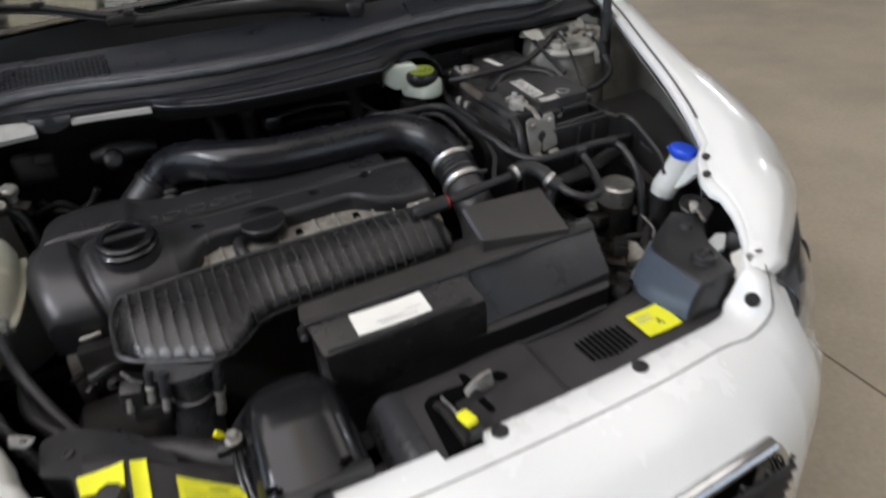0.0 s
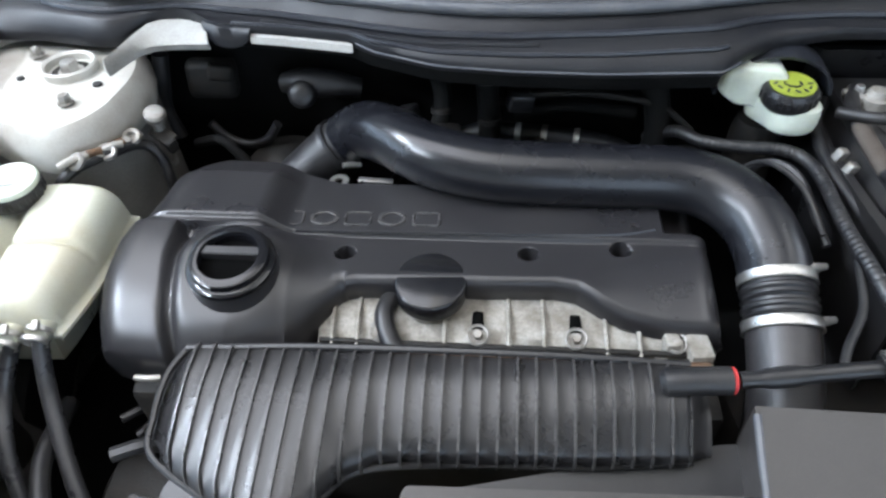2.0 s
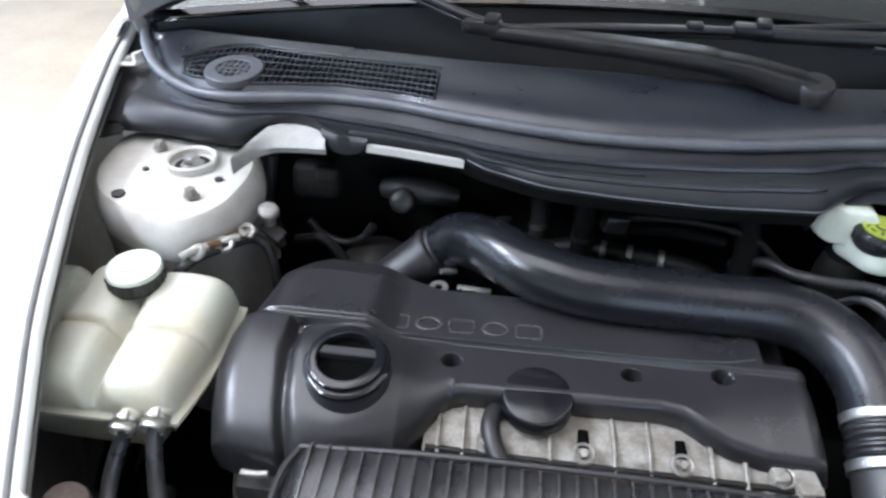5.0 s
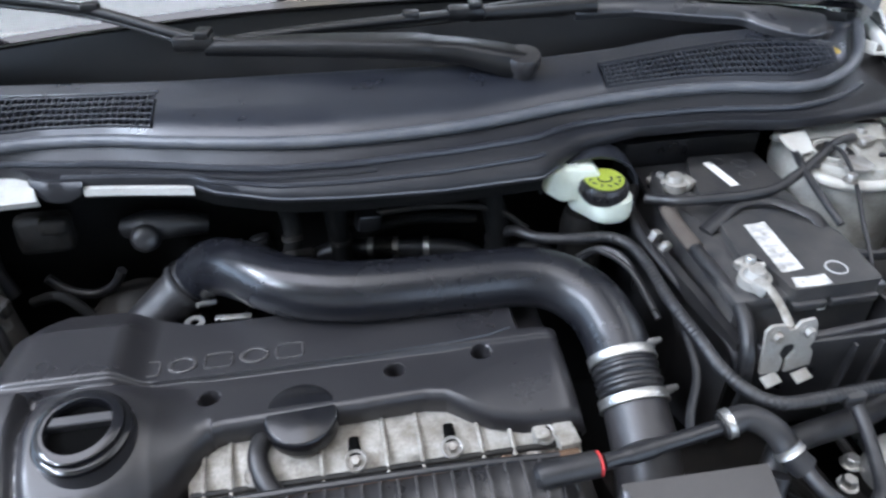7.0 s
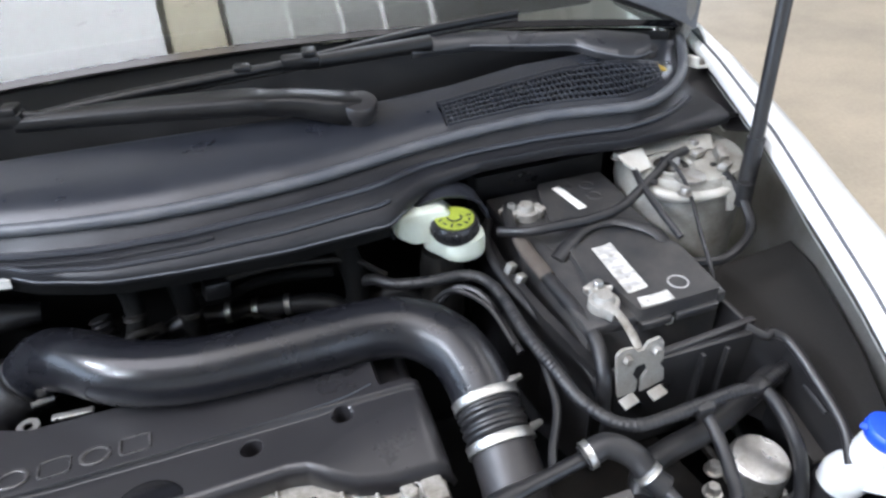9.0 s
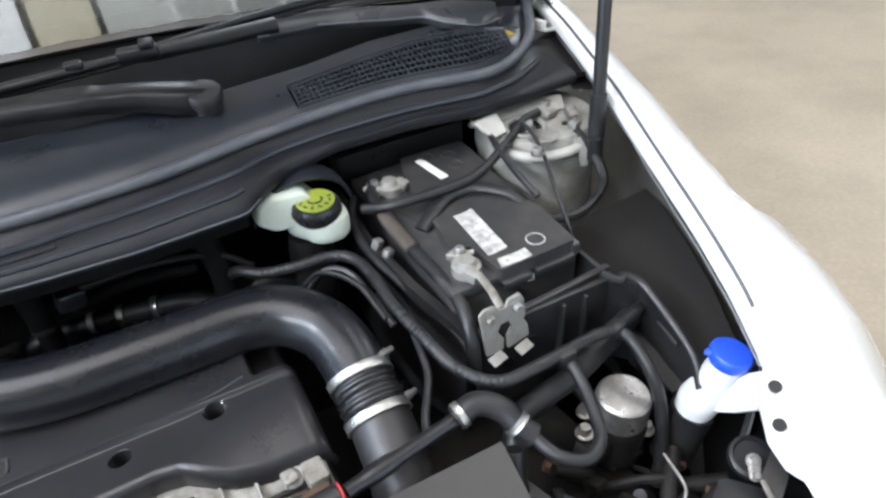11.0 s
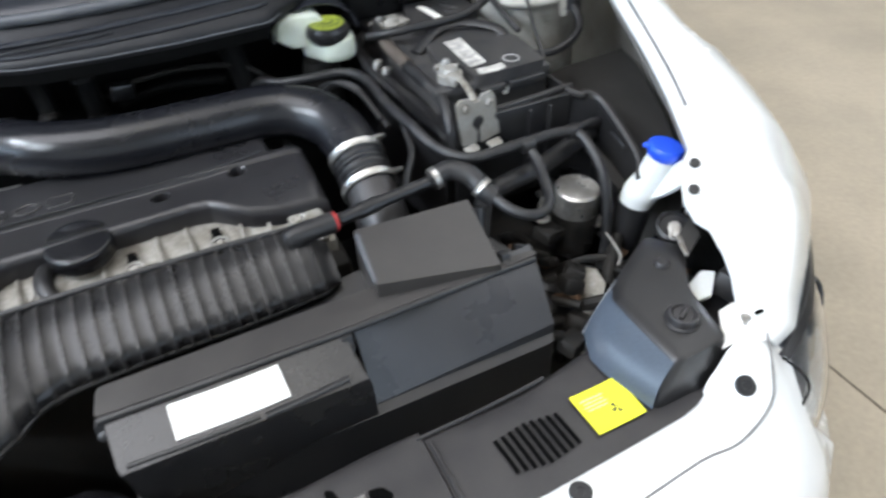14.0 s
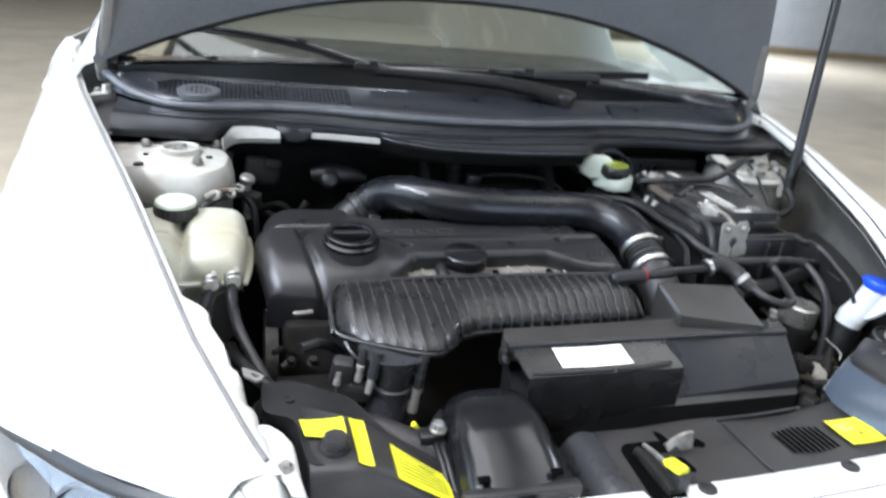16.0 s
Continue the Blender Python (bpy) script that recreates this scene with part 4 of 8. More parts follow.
for i in range(13):
    t = i / 12
    x = lerp(-0.396, -0.336, t)
    ly, lz = interp(x, LIP)
    drop = 0.019 * math.sin(math.pi * min(1.0, max(0.0, t))) ** 0.5
    rows.append([(x, ly + 0.006, lz), (x, ly - 0.002, lz - 0.002), (x, ly - 0.005, lz - 0.004 - 0.5 * drop), (x, ly - 0.005, lz - 0.005 - drop), (x, ly, lz - 0.007 - drop)])
grid(bm, rows)
thicken(bm, 0.002)
part("shield_tongue", bm, SHIELDPL, cowl, "black tongue of the shield hanging over the flange", 60)

# corner plates between cowl and fenders
for s in (-1, 1):
    bm = bmesh.new()
    sheet(bm, [[(s * x, y, z) for x, y, z in row] for row in (
        [(0.655, 0.985, 0.918), (0.70, 0.985, 0.905)], [(0.655, 1.05, 0.935), (0.72, 1.05, 0.925)], [(0.665, 1.12, 0.955), (0.745, 1.12, 0.94)], [(0.69, 1.2, 0.985), (0.775, 1.2, 0.955)], [(0.69, 1.35, 0.99), (0.79, 1.35, 0.965)])], 0.003)
    part("corner_plate", bm, PLASTIC_GREY, car, "dark corner plate beside the cowl")
    br = new("hood_bracket")
    br.parent = car
    PLACE[br] = PLACE[car]
    bm = bmesh.new()
    box(bm, (s * 0.688, 1.10, 0.962), (0.034, 0.018, 0.004), eul(0, s * 12, s * 20), 0.001)
    box(bm, (s * 0.676, 1.10, 0.970), (0.006, 0.018, 0.016), eul(0, 0, s * 20), 0.001)
    part("bracket_plate", bm, PAINTIN, br, "small white painted hinge bracket")
    bm = bmesh.new()
    hexbolt(bm, (s * 0.690, 1.10, 0.965), 0.005, 0.005)
    part("bolt", bm, STEELDULL, br)
bm = bmesh.new()
box(bm, (0.602, 1.078, 0.976), (0.012, 0.022, 0.014), eul(10, 0, 20), 0.004)
part("cowl_end_foam", bm, AMBER, cowl, "yellowed foam block at the cowl end")


# ---------------------------------------------------------------- wipers
def wiper(piv, arm, hook, blade, cap):
    w = new("wiper")
    w.parent = car
    PLACE[w] = PLACE[car]
    piv = Vector(piv)
    bm = bmesh.new()
    lathe(bm, piv - Vector((0, 0, 0.03)), [(0.015, 0), (0.018, 0.02), (cap, 0.030), (cap, 0.040), (cap - 0.0015, 0.0425), (cap * 0.5, 0.0435)], (0, -0.22, 0.97), 28)
    part("pivot_cap", bm, PLASTIC_GREY, w, "round grey cap over the wiper pivot")
    bm = bmesh.new()
    bar(bm, [(Vector(p), a * 1.1, b * 1.55) for p, a, b in arm])
    part("arm", bm, WIPERBLK, w, "flat black wiper arm")
    bm = bmesh.new()
    h = Vector(hook)
    box(bm, h, (0.05, 0.024, 0.018), eul(0, 0, -8), 0.005)
    box(bm, h + Vector((0.012, 0.0, 0.010)), (0.018, 0.026, 0.010), eul(0, 0, -8), 0.003)
    part("hook", bm, WIPERBLK, w, "black hook joint of the wiper")
    bm = bmesh.new()
    bar(bm, [(Vector(p) + Vector((0, 0, 0.004)), a, 0.010) for p, a in blade])
    mid = Vector(blade[len(blade) // 2][0])
    box(bm, mid + Vector((0, 0, 0.009)), (0.022, 0.018, 0.010), bevel=0.004)
    part("blade_frame", bm, WIPERBLK, w, "black wiper blade carrier")
    bm = bmesh.new()
    tube(bm, [Vector(p) - Vector((0, 0, 0.004)) for p, a in blade], 0.0035, 6, 6)
    part("blade", bm, RUBBER, w, "black rubber wiper blade")
    return w


wiper((0.171, 1.064, 1.004), [((0.180, 1.062, 1.000), 0.036, 0.020), ((0.150, 1.068, 1.005), 0.042, 0.022), ((0.105, 1.080, 1.014), 0.036, 0.018), ((0.068, 1.088, 1.018), 0.036, 0.016), ((0.04, 1.093, 1.021), 0.042, 0.016), ((-0.08, 1.112, 1.024), 0.034, 0.014), ((-0.205, 1.128, 1.024), 0.018, 0.011)],
      (-0.218, 1.132, 1.030), [((-0.585, 1.265, 1.068), 0.007), ((-0.46, 1.225, 1.066), 0.012), ((-0.34, 1.185, 1.056), 0.014), ((-0.215, 1.135, 1.030), 0.014), ((-0.12, 1.122, 1.022), 0.008)], 0.0215)
far = wiper((0.60, 1.115, 0.990), [((0.30, 1.172, 1.030), 0.022, 0.012), ((0.22, 1.175, 1.028), 0.021, 0.012), ((0.128, 1.176, 1.027), 0.020, 0.011)],
      (0.124, 1.176, 1.030), [((-0.205, 1.138, 1.020), 0.012), ((-0.14, 1.148, 1.023), 0.017), ((-0.07, 1.156, 1.025), 0.018), ((0.05, 1.168, 1.026), 0.018), ((0.12, 1.178, 1.026), 0.014), ((0.30, 1.196, 1.036), 0.010), ((0.44, 1.200, 1.040), 0.007)], 0.014)
# broad fairing at the root of the far wiper arm, with a bright rolled front edge
FRONT = [(0.27, 1.160, 1.024), (0.356, 1.172, 1.018), (0.41, 1.157, 1.015), (0.46, 1.146, 1.011), (0.498, 1.139, 1.008), (0.520, 1.113, 1.004), (0.553, 1.087, 1.000), (0.575, 1.083, 0.999), (0.594, 1.090, 1.0)]
REAR = [(0.27, 1.184, 1.034), (0.372, 1.206, 1.026), (0.43, 1.178, 1.026), (0.475, 1.160, 1.024), (0.505, 1.156, 1.022), (0.545, 1.150, 1.020), (0.575, 1.140, 1.016), (0.60, 1.132, 1.013), (0.612, 1.125, 1.010)]
bm = bmesh.new()
rows = []
for a, b in zip(smooth(FRONT, 5), smooth(REAR, 5)):
    m = a.lerp(b, 0.25) + Vector((0, 0, 0.004))
    rows.append([a + Vector((0, 0.004, -0.010)), a + Vector((0, 0, -0.003)), a, m, a.lerp(b, 0.6) + Vector((0, 0, 0.005)), b, b + Vector((0, 0.002, -0.01))])
grid(bm, rows)
thicken(bm, 0.002)
part("arm_fairing", bm, ENDPL, far, "broad weathered black fairing over the wiper arm's root", 60)
bm = bmesh.new()
tube(bm, [Vector(p) + Vector((0, -0.0005, 0.0)) for p in FRONT[1:]], 0.0016, 8, 5)
part("fairing_edge", bm, SEALR, far, "pale front edge")


# ---------------------------------------------------------------- hood and prop rod
HINGE, HOODUP = Vector((0, 1.13, 1.035)), radians(HOOD)


def hood_at(x, d, lift=0.0):
    """x across, d metres forward of the hinge line along the hood, lift outward."""
    c, s = math.cos(HOODUP), math.sin(HOODUP)
    return HINGE + Vector((x, -d * c + lift * s, d * s + lift * c))


hood = new("hood")
hood.parent = car
PLACE[hood] = PLACE[car]


def hood_half(d):
    return interp(d, [(-0.05, 0.70), (0.0, 0.695), (0.2, 0.64), (0.4, 0.575), (0.6, 0.50), (0.75, 0.44), (0.86, 0.38)])


def hood_rear(u):
    return -0.03 + 0.16 * (1 - abs(u) ** 2.4)


def hood_front(u):
    return 0.90 - 0.10 * u * u


for name, lift, m, label in (("hood_skin", 0.024, PAINT, "white outer hood skin"), ("hood_inner", 0.0, HOODPAD, "grey lined underside of the open hood")):
    bm = bmesh.new()
    rows = []
    for i in range(33):
        u = -1 + i / 16
        row = []
        for j in range(21):
            d = lerp(hood_rear(u), hood_front(u), j / 20)
            bulge = 0.03 * (1 - u * u)
            if lift == 0.0:
                bulge += 0.012 * (1 - ramp(abs(abs(u) - 0.5), 0.12, 0.2)) * ramp(j / 20, 0.15, 0.25) * (1 - ramp(j / 20, 0.75, 0.85))
            row.append(hood_at(u * hood_half(d), d, lift + bulge))
        rows.append(row)
    grid(bm, rows)
    thicken(bm, 0.003)
    part(name, bm, m, hood, label, 60)
bm = bmesh.new()
edge = [hood_at((-1 + i / 16) * hood_half(hood_rear(-1 + i / 16)), hood_rear(-1 + i / 16), 0.012 + 0.03 * (1 - (-1 + i / 16) ** 2)) for i in range(33)]
tube(bm, edge, 0.011, 8, 2)
part("rear_edge", bm, RUBBER, hood, "dark sealed rear edge of the hood")
for s in (-1, 1):
    bm = bmesh.new()
    tube(bm, [(s * 0.69, 1.16, 0.975), (s * 0.688, 1.14, 1.01), hood_at(s * 0.675, 0.02, 0.0), hood_at(s * 0.66, 0.10, -0.005)], 0.010, 8, 4, flat=0.5)
    part("hinge", bm, PRIMER, hood, "dark steel hood hinge")
rod = new("prop_rod")
rod.parent = car
PLACE[rod] = PLACE[car]
R0 = Vector((0.613, 0.882, 0.895))
R1 = R0 + Vector(ROD).normalized() * 0.60
bm = bmesh.new()
tube(bm, [R0, R0.lerp(R1, 0.5), R1], 0.0085, 14, 4)
part("rod", bm, PLASTIC, rod, "slim black hood prop rod")
bm = bmesh.new()
tube(bm, [R0 - Vector((0, 0, 0.03)), R0 + (R1 - R0) * 0.1], 0.0108, 14, 2)
part("sleeve", bm, RUBBER, rod, "brown-black rubber sleeve at the rod's foot")

# ---------------------------------------------------------------- strut towers
def tower(side, top_mat, label):
    t = new("strut_tower")
    t.parent = car
    PLACE[t] = PLACE[car]
    if side < 0:
        plan = [(-0.474, 0.868), (-0.466, 0.955), (-0.50, 1.035), (-0.68, 1.035), (-0.668, 0.93), (-0.636, 0.876), (-0.575, 0.840), (-0.512, 0.824)]
    else:
        plan = [(0.50, 0.945), (0.52, 1.045), (0.665, 1.045), (0.675, 0.965), (0.645, 0.915), (0.595, 0.895), (0.535, 0.905)]
    cx, cy = sum(p[0] for p in plan) / len(plan), sum(p[1] for p in plan) / len(plan)
    outline = rounded(plan, 0.035, 5)
    bm = bmesh.new()
    c = Vector((cx, cy))
    rings = []
    for sc, z in ((1.02, 0.848), (1.045, 0.858), (1.04, 0.872), (1.0, 0.890), (0.93, 0.898), (0.80, 0.9), (0.3, 0.9005)):
        rings.append([(lerp(c.x, p[0], sc), lerp(c.y, p[1], sc), z) for p in outline])
    grid(bm, rings, loop=True)
    bm.verts.ensure_lookup_table()
    bm.faces.new(bm.verts[-len(outline):])
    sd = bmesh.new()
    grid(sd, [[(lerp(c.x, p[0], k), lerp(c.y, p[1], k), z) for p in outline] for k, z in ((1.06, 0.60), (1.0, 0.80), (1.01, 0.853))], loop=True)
    # left side darker than its top: shade and dirt put into the colour
    part("tower_side", sd, PRIMER if side < 0 else TOWERGREY, t, "side of the tower, shade and grime in the left one's colour")
    part("tower_top", bm, top_mat, t, label, 30)
    bm = bmesh.new()
    lathe(bm, (side * 0.548, 0.95, 0.8995), [(0.030, 0.0), (0.031, 0.010), (0.0285, 0.012), (0.0255, 0.010), (0.025, 0.002), (0.012, 0.001)] if side < 0 else [(0.029, 0.0), (0.029, 0.0045), (0.027, 0.0055), (0.0245, 0.0045), (0.024, 0.001), (0.012, 0.0008)], seg=30)
    part("strut_collar", bm, top_mat, t, "raised ring round the strut's end")
    bm = bmesh.new()
    lathe(bm, (side * 0.548, 0.95, 0.9), [(0.0225, 0.0012), (0.0, 0.0014)], seg=20)
    part("strut_well", bm, DARK, t)
    bm = bmesh.new()
    hexbolt(bm, (side * 0.548, 0.95, 0.900), 0.0105, 0.012)
    part("strut_nut", bm, STEEL, t, "bright strut nut")
    for dx, dy in ((0.03, -0.071), (-0.055, 0.03), (0.055, 0.04)):
        bm = bmesh.new()
        hexbolt(bm, (side * 0.548 - side * dx, 0.95 + dy, 0.9035), 0.0065, 0.008)
        part("mount_nut", bm, STEELDULL, t)
    for dx, dy, r in ((-0.054, -0.077, 0.0075), (0.045, -0.03, 0.005), (-0.05, -0.02, 0.004)):
        bm = bmesh.new()
        lathe(bm, (side * 0.548 - side * dx, 0.95 + dy, 0.9005), [(r, 0.0), (r, 0.0024), (r * 0.6, 0.0028)], seg=16)
        part("drain_hole", bm, RUBBER, t)


bm = bmesh.new()
tube(bm, [(0.505, 0.930, 0.884), (0.530, 0.906, 0.882), (0.565, 0.895, 0.881), (0.600, 0.897, 0.881), (0.640, 0.915, 0.881), (0.664, 0.945, 0.882)], 0.0072, 10, 5)
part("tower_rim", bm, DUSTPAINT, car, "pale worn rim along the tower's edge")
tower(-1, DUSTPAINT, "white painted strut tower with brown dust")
tower(1, TOWERGREY, "corroded silver strut tower under cables")
bm = bmesh.new()
sheet(bm, [[(0.482, 0.972, 0.919), (0.522, 0.982, 0.917)], [(0.486, 0.960, 0.912), (0.522, 0.966, 0.910)], [(0.496, 0.944, 0.905), (0.518, 0.950, 0.905)]], 0.003)
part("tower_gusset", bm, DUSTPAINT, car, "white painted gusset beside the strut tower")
top = new("tower_brace")
top.parent = car
PLACE[top] = PLACE[car]
bm = bmesh.new()
sheet(bm, [[(0.512, 0.978, 0.9035), (0.560, 0.982, 0.9045), (0.622, 0.962, 0.9045)], [(0.530, 0.998, 0.910), (0.585, 1.000, 0.914), (0.632, 0.985, 0.914)]], 0.003)
part("back_plate", bm, TOWERGREY, top, "bent silver plate behind the strut ring")
bm = bmesh.new()
lathe(bm, (0.552, 0.9155, 0.8995), [(0.019, 0), (0.019, 0.004), (0.017, 0.0052), (0.003, 0.0055)], (0, 0, 1), 26)
part("plug_disc", bm, STEELDULL, top, "dull round plug in the tower")
bm = bmesh.new()
sheet(bm, [[(0.590, 0.900, 0.895), (0.602, 0.897, 0.895)], [(0.592, 0.889, 0.880), (0.604, 0.886, 0.880)], [(0.596, 0.887, 0.856), (0.606, 0.885, 0.856)]], 0.003)
part("hanging_tab", bm, TOWERGREY, top, "pale tab hanging from the rim")
bm = bmesh.new()
lathe(bm, (-0.4455, 0.912, 0.864), [(0.011, 0), (0.0125, 0.002), (0.0125, 0.008), (0.010, 0.011), (0.004, 0.012)], (0.25, -0.25, 0.93), 18)
lathe(bm, (-0.4455, 0.913, 0.80), [(0.007, 0), (0.007, 0.066)], (0.0, 0, 1), 12)
part("mount_stud", bm, STEELDULL, car, "grey capped stud beside the tower")
bm = bmesh.new()
box(bm, (-0.440, 0.905, 0.846), (0.034, 0.018, 0.005), eul(12, 6, -35), 0.0015)
box(bm, (-0.430, 0.897, 0.838), (0.012, 0.012, 0.016), eul(12, 6, -35), 0.002)
part("stud_bracket", bm, DARK, car, "grimy bracket under the stud")

# floor of the bay and the dark front wall
bm = bmesh.new()
box(bm, (0, 0.79, 0.42), (1.44, 0.62, 0.03))
part("undertray", bm, FIREWALL, car, "dark tray under the engine")
bm = bmesh.new()
box(bm, (0, 0.345, 0.56), (0.98, 0.05, 0.24), bevel=0.01)
part("radiator_support", bm, DARK, car, "dark radiator support behind the bumper")

# ---------------------------------------------------------------- front slam panel, lamp covers
panel = thing("slam_panel_cover", (0.1, 0.35, 0.70), "black plastic cover over the front crossmember", "panel")
def strip(bm, x0, x1, yf, yb, zt, zb, nx=14, ny=8, bev=0.008):
    """A long block whose front and back edges follow functions of x, with rolled edges."""
    rows = []
    for i in range(nx + 1):
        x = lerp(x0, x1, i / nx)
        a, b = yf(x), yb(x)
        row = [(x, a, zb(x)), (x, a, zt(x) - bev)]
        for k in range(1, 4):
            t = k / 3 * math.pi / 2
            row.append((x, a + bev * (1 - math.cos(t)), zt(x) - bev + bev * math.sin(t)))
        for k in range(1, ny):
            row.append((x, lerp(a + bev, b - bev, k / ny), zt(x)))
        for k in range(0, 4):
            t = k / 3 * math.pi / 2
            row.append((x, b - bev + bev * math.sin(t), zt(x) - bev + bev * math.cos(t)))
        row.append((x, b, zb(x)))
        rows.append(row)
    grid(bm, rows, loop=True, caps=True)


front = lambda x: 0.275 + 0.10 * x * x
bm = bmesh.new()
strip(bm, -0.053, 0.130, front, lambda x: 0.402 + 0.006 * ramp(x, 0.0, 0.1), lambda x: 0.712, lambda x: 0.64)
main = part("centre_cover", bm, PLASTIC_GREY, panel, "dull black plastic centre section")
bm = bmesh.new()
strip(bm, 0.132, 0.42, front, lambda x: 0.402 + 0.018 * ramp(x, 0.22, 0.36), lambda x: 0.709 + 0.004 * ramp(x, 0.2, 0.4), lambda x: 0.64)
slotted = part("side_cover", bm, PLASTIC_GREY, panel, "dull black plastic side section with vent slots")
bm = bmesh.new()
tube(bm, [(0.125, 0.398, 0.712), (0.2, 0.40, 0.712), (0.27, 0.405, 0.712)], 0.002, 6, 3)
tube(bm, [(0.136, 0.39, 0.711), (0.136, 0.36, 0.711), (0.138, 0.30, 0.711)], 0.002, 6, 3)
part("panel_ridge", bm, PLASTIC_GREY, slotted)
# slots are not cut: black inlays carry their shade
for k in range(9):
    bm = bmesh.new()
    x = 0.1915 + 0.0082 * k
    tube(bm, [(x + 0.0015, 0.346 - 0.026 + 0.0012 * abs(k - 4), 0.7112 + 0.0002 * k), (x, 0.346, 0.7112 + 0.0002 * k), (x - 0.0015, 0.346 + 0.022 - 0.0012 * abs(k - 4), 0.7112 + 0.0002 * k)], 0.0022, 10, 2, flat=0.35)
    part("vent_slot_shade", bm, SHADEBLK, slotted, "black inlay for a vent slot's shade")
# latch opening: black inlays for the shade of its well and keyhole slots, and the striker
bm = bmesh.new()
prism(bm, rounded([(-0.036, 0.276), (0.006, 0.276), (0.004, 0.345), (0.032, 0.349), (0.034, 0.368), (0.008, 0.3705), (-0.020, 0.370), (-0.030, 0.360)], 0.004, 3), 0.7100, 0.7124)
part("latch_well_shade", bm, SHADEBLK, main, "black inlay for the latch opening's shade")
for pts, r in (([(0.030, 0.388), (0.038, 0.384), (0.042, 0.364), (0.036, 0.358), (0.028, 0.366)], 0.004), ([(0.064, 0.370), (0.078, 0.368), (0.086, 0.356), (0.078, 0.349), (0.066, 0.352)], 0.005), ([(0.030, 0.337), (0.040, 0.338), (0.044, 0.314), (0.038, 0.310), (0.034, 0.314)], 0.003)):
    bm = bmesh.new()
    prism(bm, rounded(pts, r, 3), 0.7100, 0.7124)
    part("latch_slot_shade", bm, SHADEBLK, main, "black inlay for the shade of a slot beside the latch")
latch = thing("hood_latch", (0.0, 0.31, 0.72), "steel hood latch lever with a yellow finger tab", "latch")
bm = bmesh.new()
bar(bm, [((-0.012, 0.345, 0.730), 0.003, 0.006), ((-0.010, 0.328, 0.733), 0.003, 0.006), ((-0.008, 0.306, 0.735), 0.003, 0.006)], 4)
part("arm", bm, STEELDULL, latch, "thin steel arm")
bm = bmesh.new()
box(bm, (-0.011, 0.312, 0.718), (0.013, 0.062, 0.012), eul(4, 0, 4), 0.002)
box(bm, (-0.017, 0.340, 0.722), (0.010, 0.016, 0.010), eul(4, 0, 30), 0.003)
part("bracket", bm, DARK, latch, "grimy dark steel bracket")
bm = bmesh.new()
rows = []
for k in range(9):
    t = k / 8
    x, y = lerp(0.017, 0.058, t), 0.342 + 0.015 * t - 0.006 * t * t
    z = 0.728 + 0.009 * math.sin(math.pi * 0.6 * t)
    rows.append([(x + 0.001, y + 0.006, z - 0.004), (x, y + 0.002, z), (x, y - 0.001, z - 0.001), (x + 0.002, y - 0.004, lerp(z - 0.006, 0.714, ramp(t, 0.25, 0.6)))])
grid(bm, rows)
thicken(bm, 0.0016)
part("lever", bm, STEELDULL, latch, "curved dull steel lever", 60)
bm = bmesh.new()
box(bm, (-0.003, 0.2965, 0.7385), (0.016, 0.025, 0.008), eul(-10, 0, 10), 0.0028)
part("tab", bm, YELLOW, latch, "yellow plastic tab")
bm = bmesh.new()
box(bm, (0.0, 0.292, 0.724), (0.018, 0.022, 0.024), eul(0, 0, 10), 0.003)
part("tab_foot", bm, PLASTIC, latch)
# rounded end of the centre cover beside the scoop
bm = bmesh.new()
rows = []
for k in range(7):
    y = lerp(0.280, 0.396, k / 6)
    dx = 0.035 * (0.392 - y) * 4 * 0.12
    rows.append([(x - dx, y, z - 0.003 * (k in (0, 6))) for x, z in ((-0.048, 0.7145), (-0.056, 0.7175), (-0.064, 0.7185), (-0.072, 0.7165), (-0.080, 0.710), (-0.088, 0.698), (-0.095, 0.682), (-0.100, 0.65))])
grid(bm, rows)
thicken(bm, 0.002)
part("shoulder", bm, ENDPL, panel, "rounded satin shoulder beside the air scoop", 60)
bm = bmesh.new()
box(bm, (-0.115, 0.34, 0.665), (0.05, 0.10, 0.03), bevel=0.006)
part("lower_ledge", bm, PLASTIC, panel)


def sticker(parent, pts, lift, material, label, name="sticker", n=6):
    """A thin sheet between four corners, slightly curled."""
    a, b, c, d = (Vector(p) for p in pts)
    rows = []
    for i in range(n + 1):
        u = i / n
        row = []
        for j in range(n + 1):
            v = j / n
            p = a.lerp(b, u).lerp(d.lerp(c, u), v)
            row.append(p + Vector((0, 0, lift + 0.0012 * (2 * u - 1) ** 2)))
        rows.append(row)
    bm = bmesh.new()
    sheet(bm, rows, 0.0006)
    return part(name, bm, material, parent, label)


st = sticker(panel, [(0.277, 0.371, 0.7125), (0.333, 0.371, 0.7145), (0.333, 0.323, 0.7145), (0.279, 0.323, 0.7125)], 0.001, YELLOW, "yellow fan warning sticker", "warning_sticker")
for ang in range(4):
    bm = bmesh.new()
    c = Vector((0.312, 0.341, 0.7148))
    d = Vector((math.cos(radians(90 * ang + 20)), math.sin(radians(90 * ang + 20)), 0))
    tube(bm, [c + d * 0.001, c + d * 0.006], lambda t: 0.0008 + 0.0018 * t, 6, 2, flat=0.15)
    part("fan_mark", bm, BLACKINK, st)
bm = bmesh.new()
for k in range(4):
    box(bm, (0.296, 0.361 - 0.004 * k, 0.7146), (0.026 - 0.004 * (k % 2), 0.0012, 0.0003))
part("print_bar", bm, INK, st)


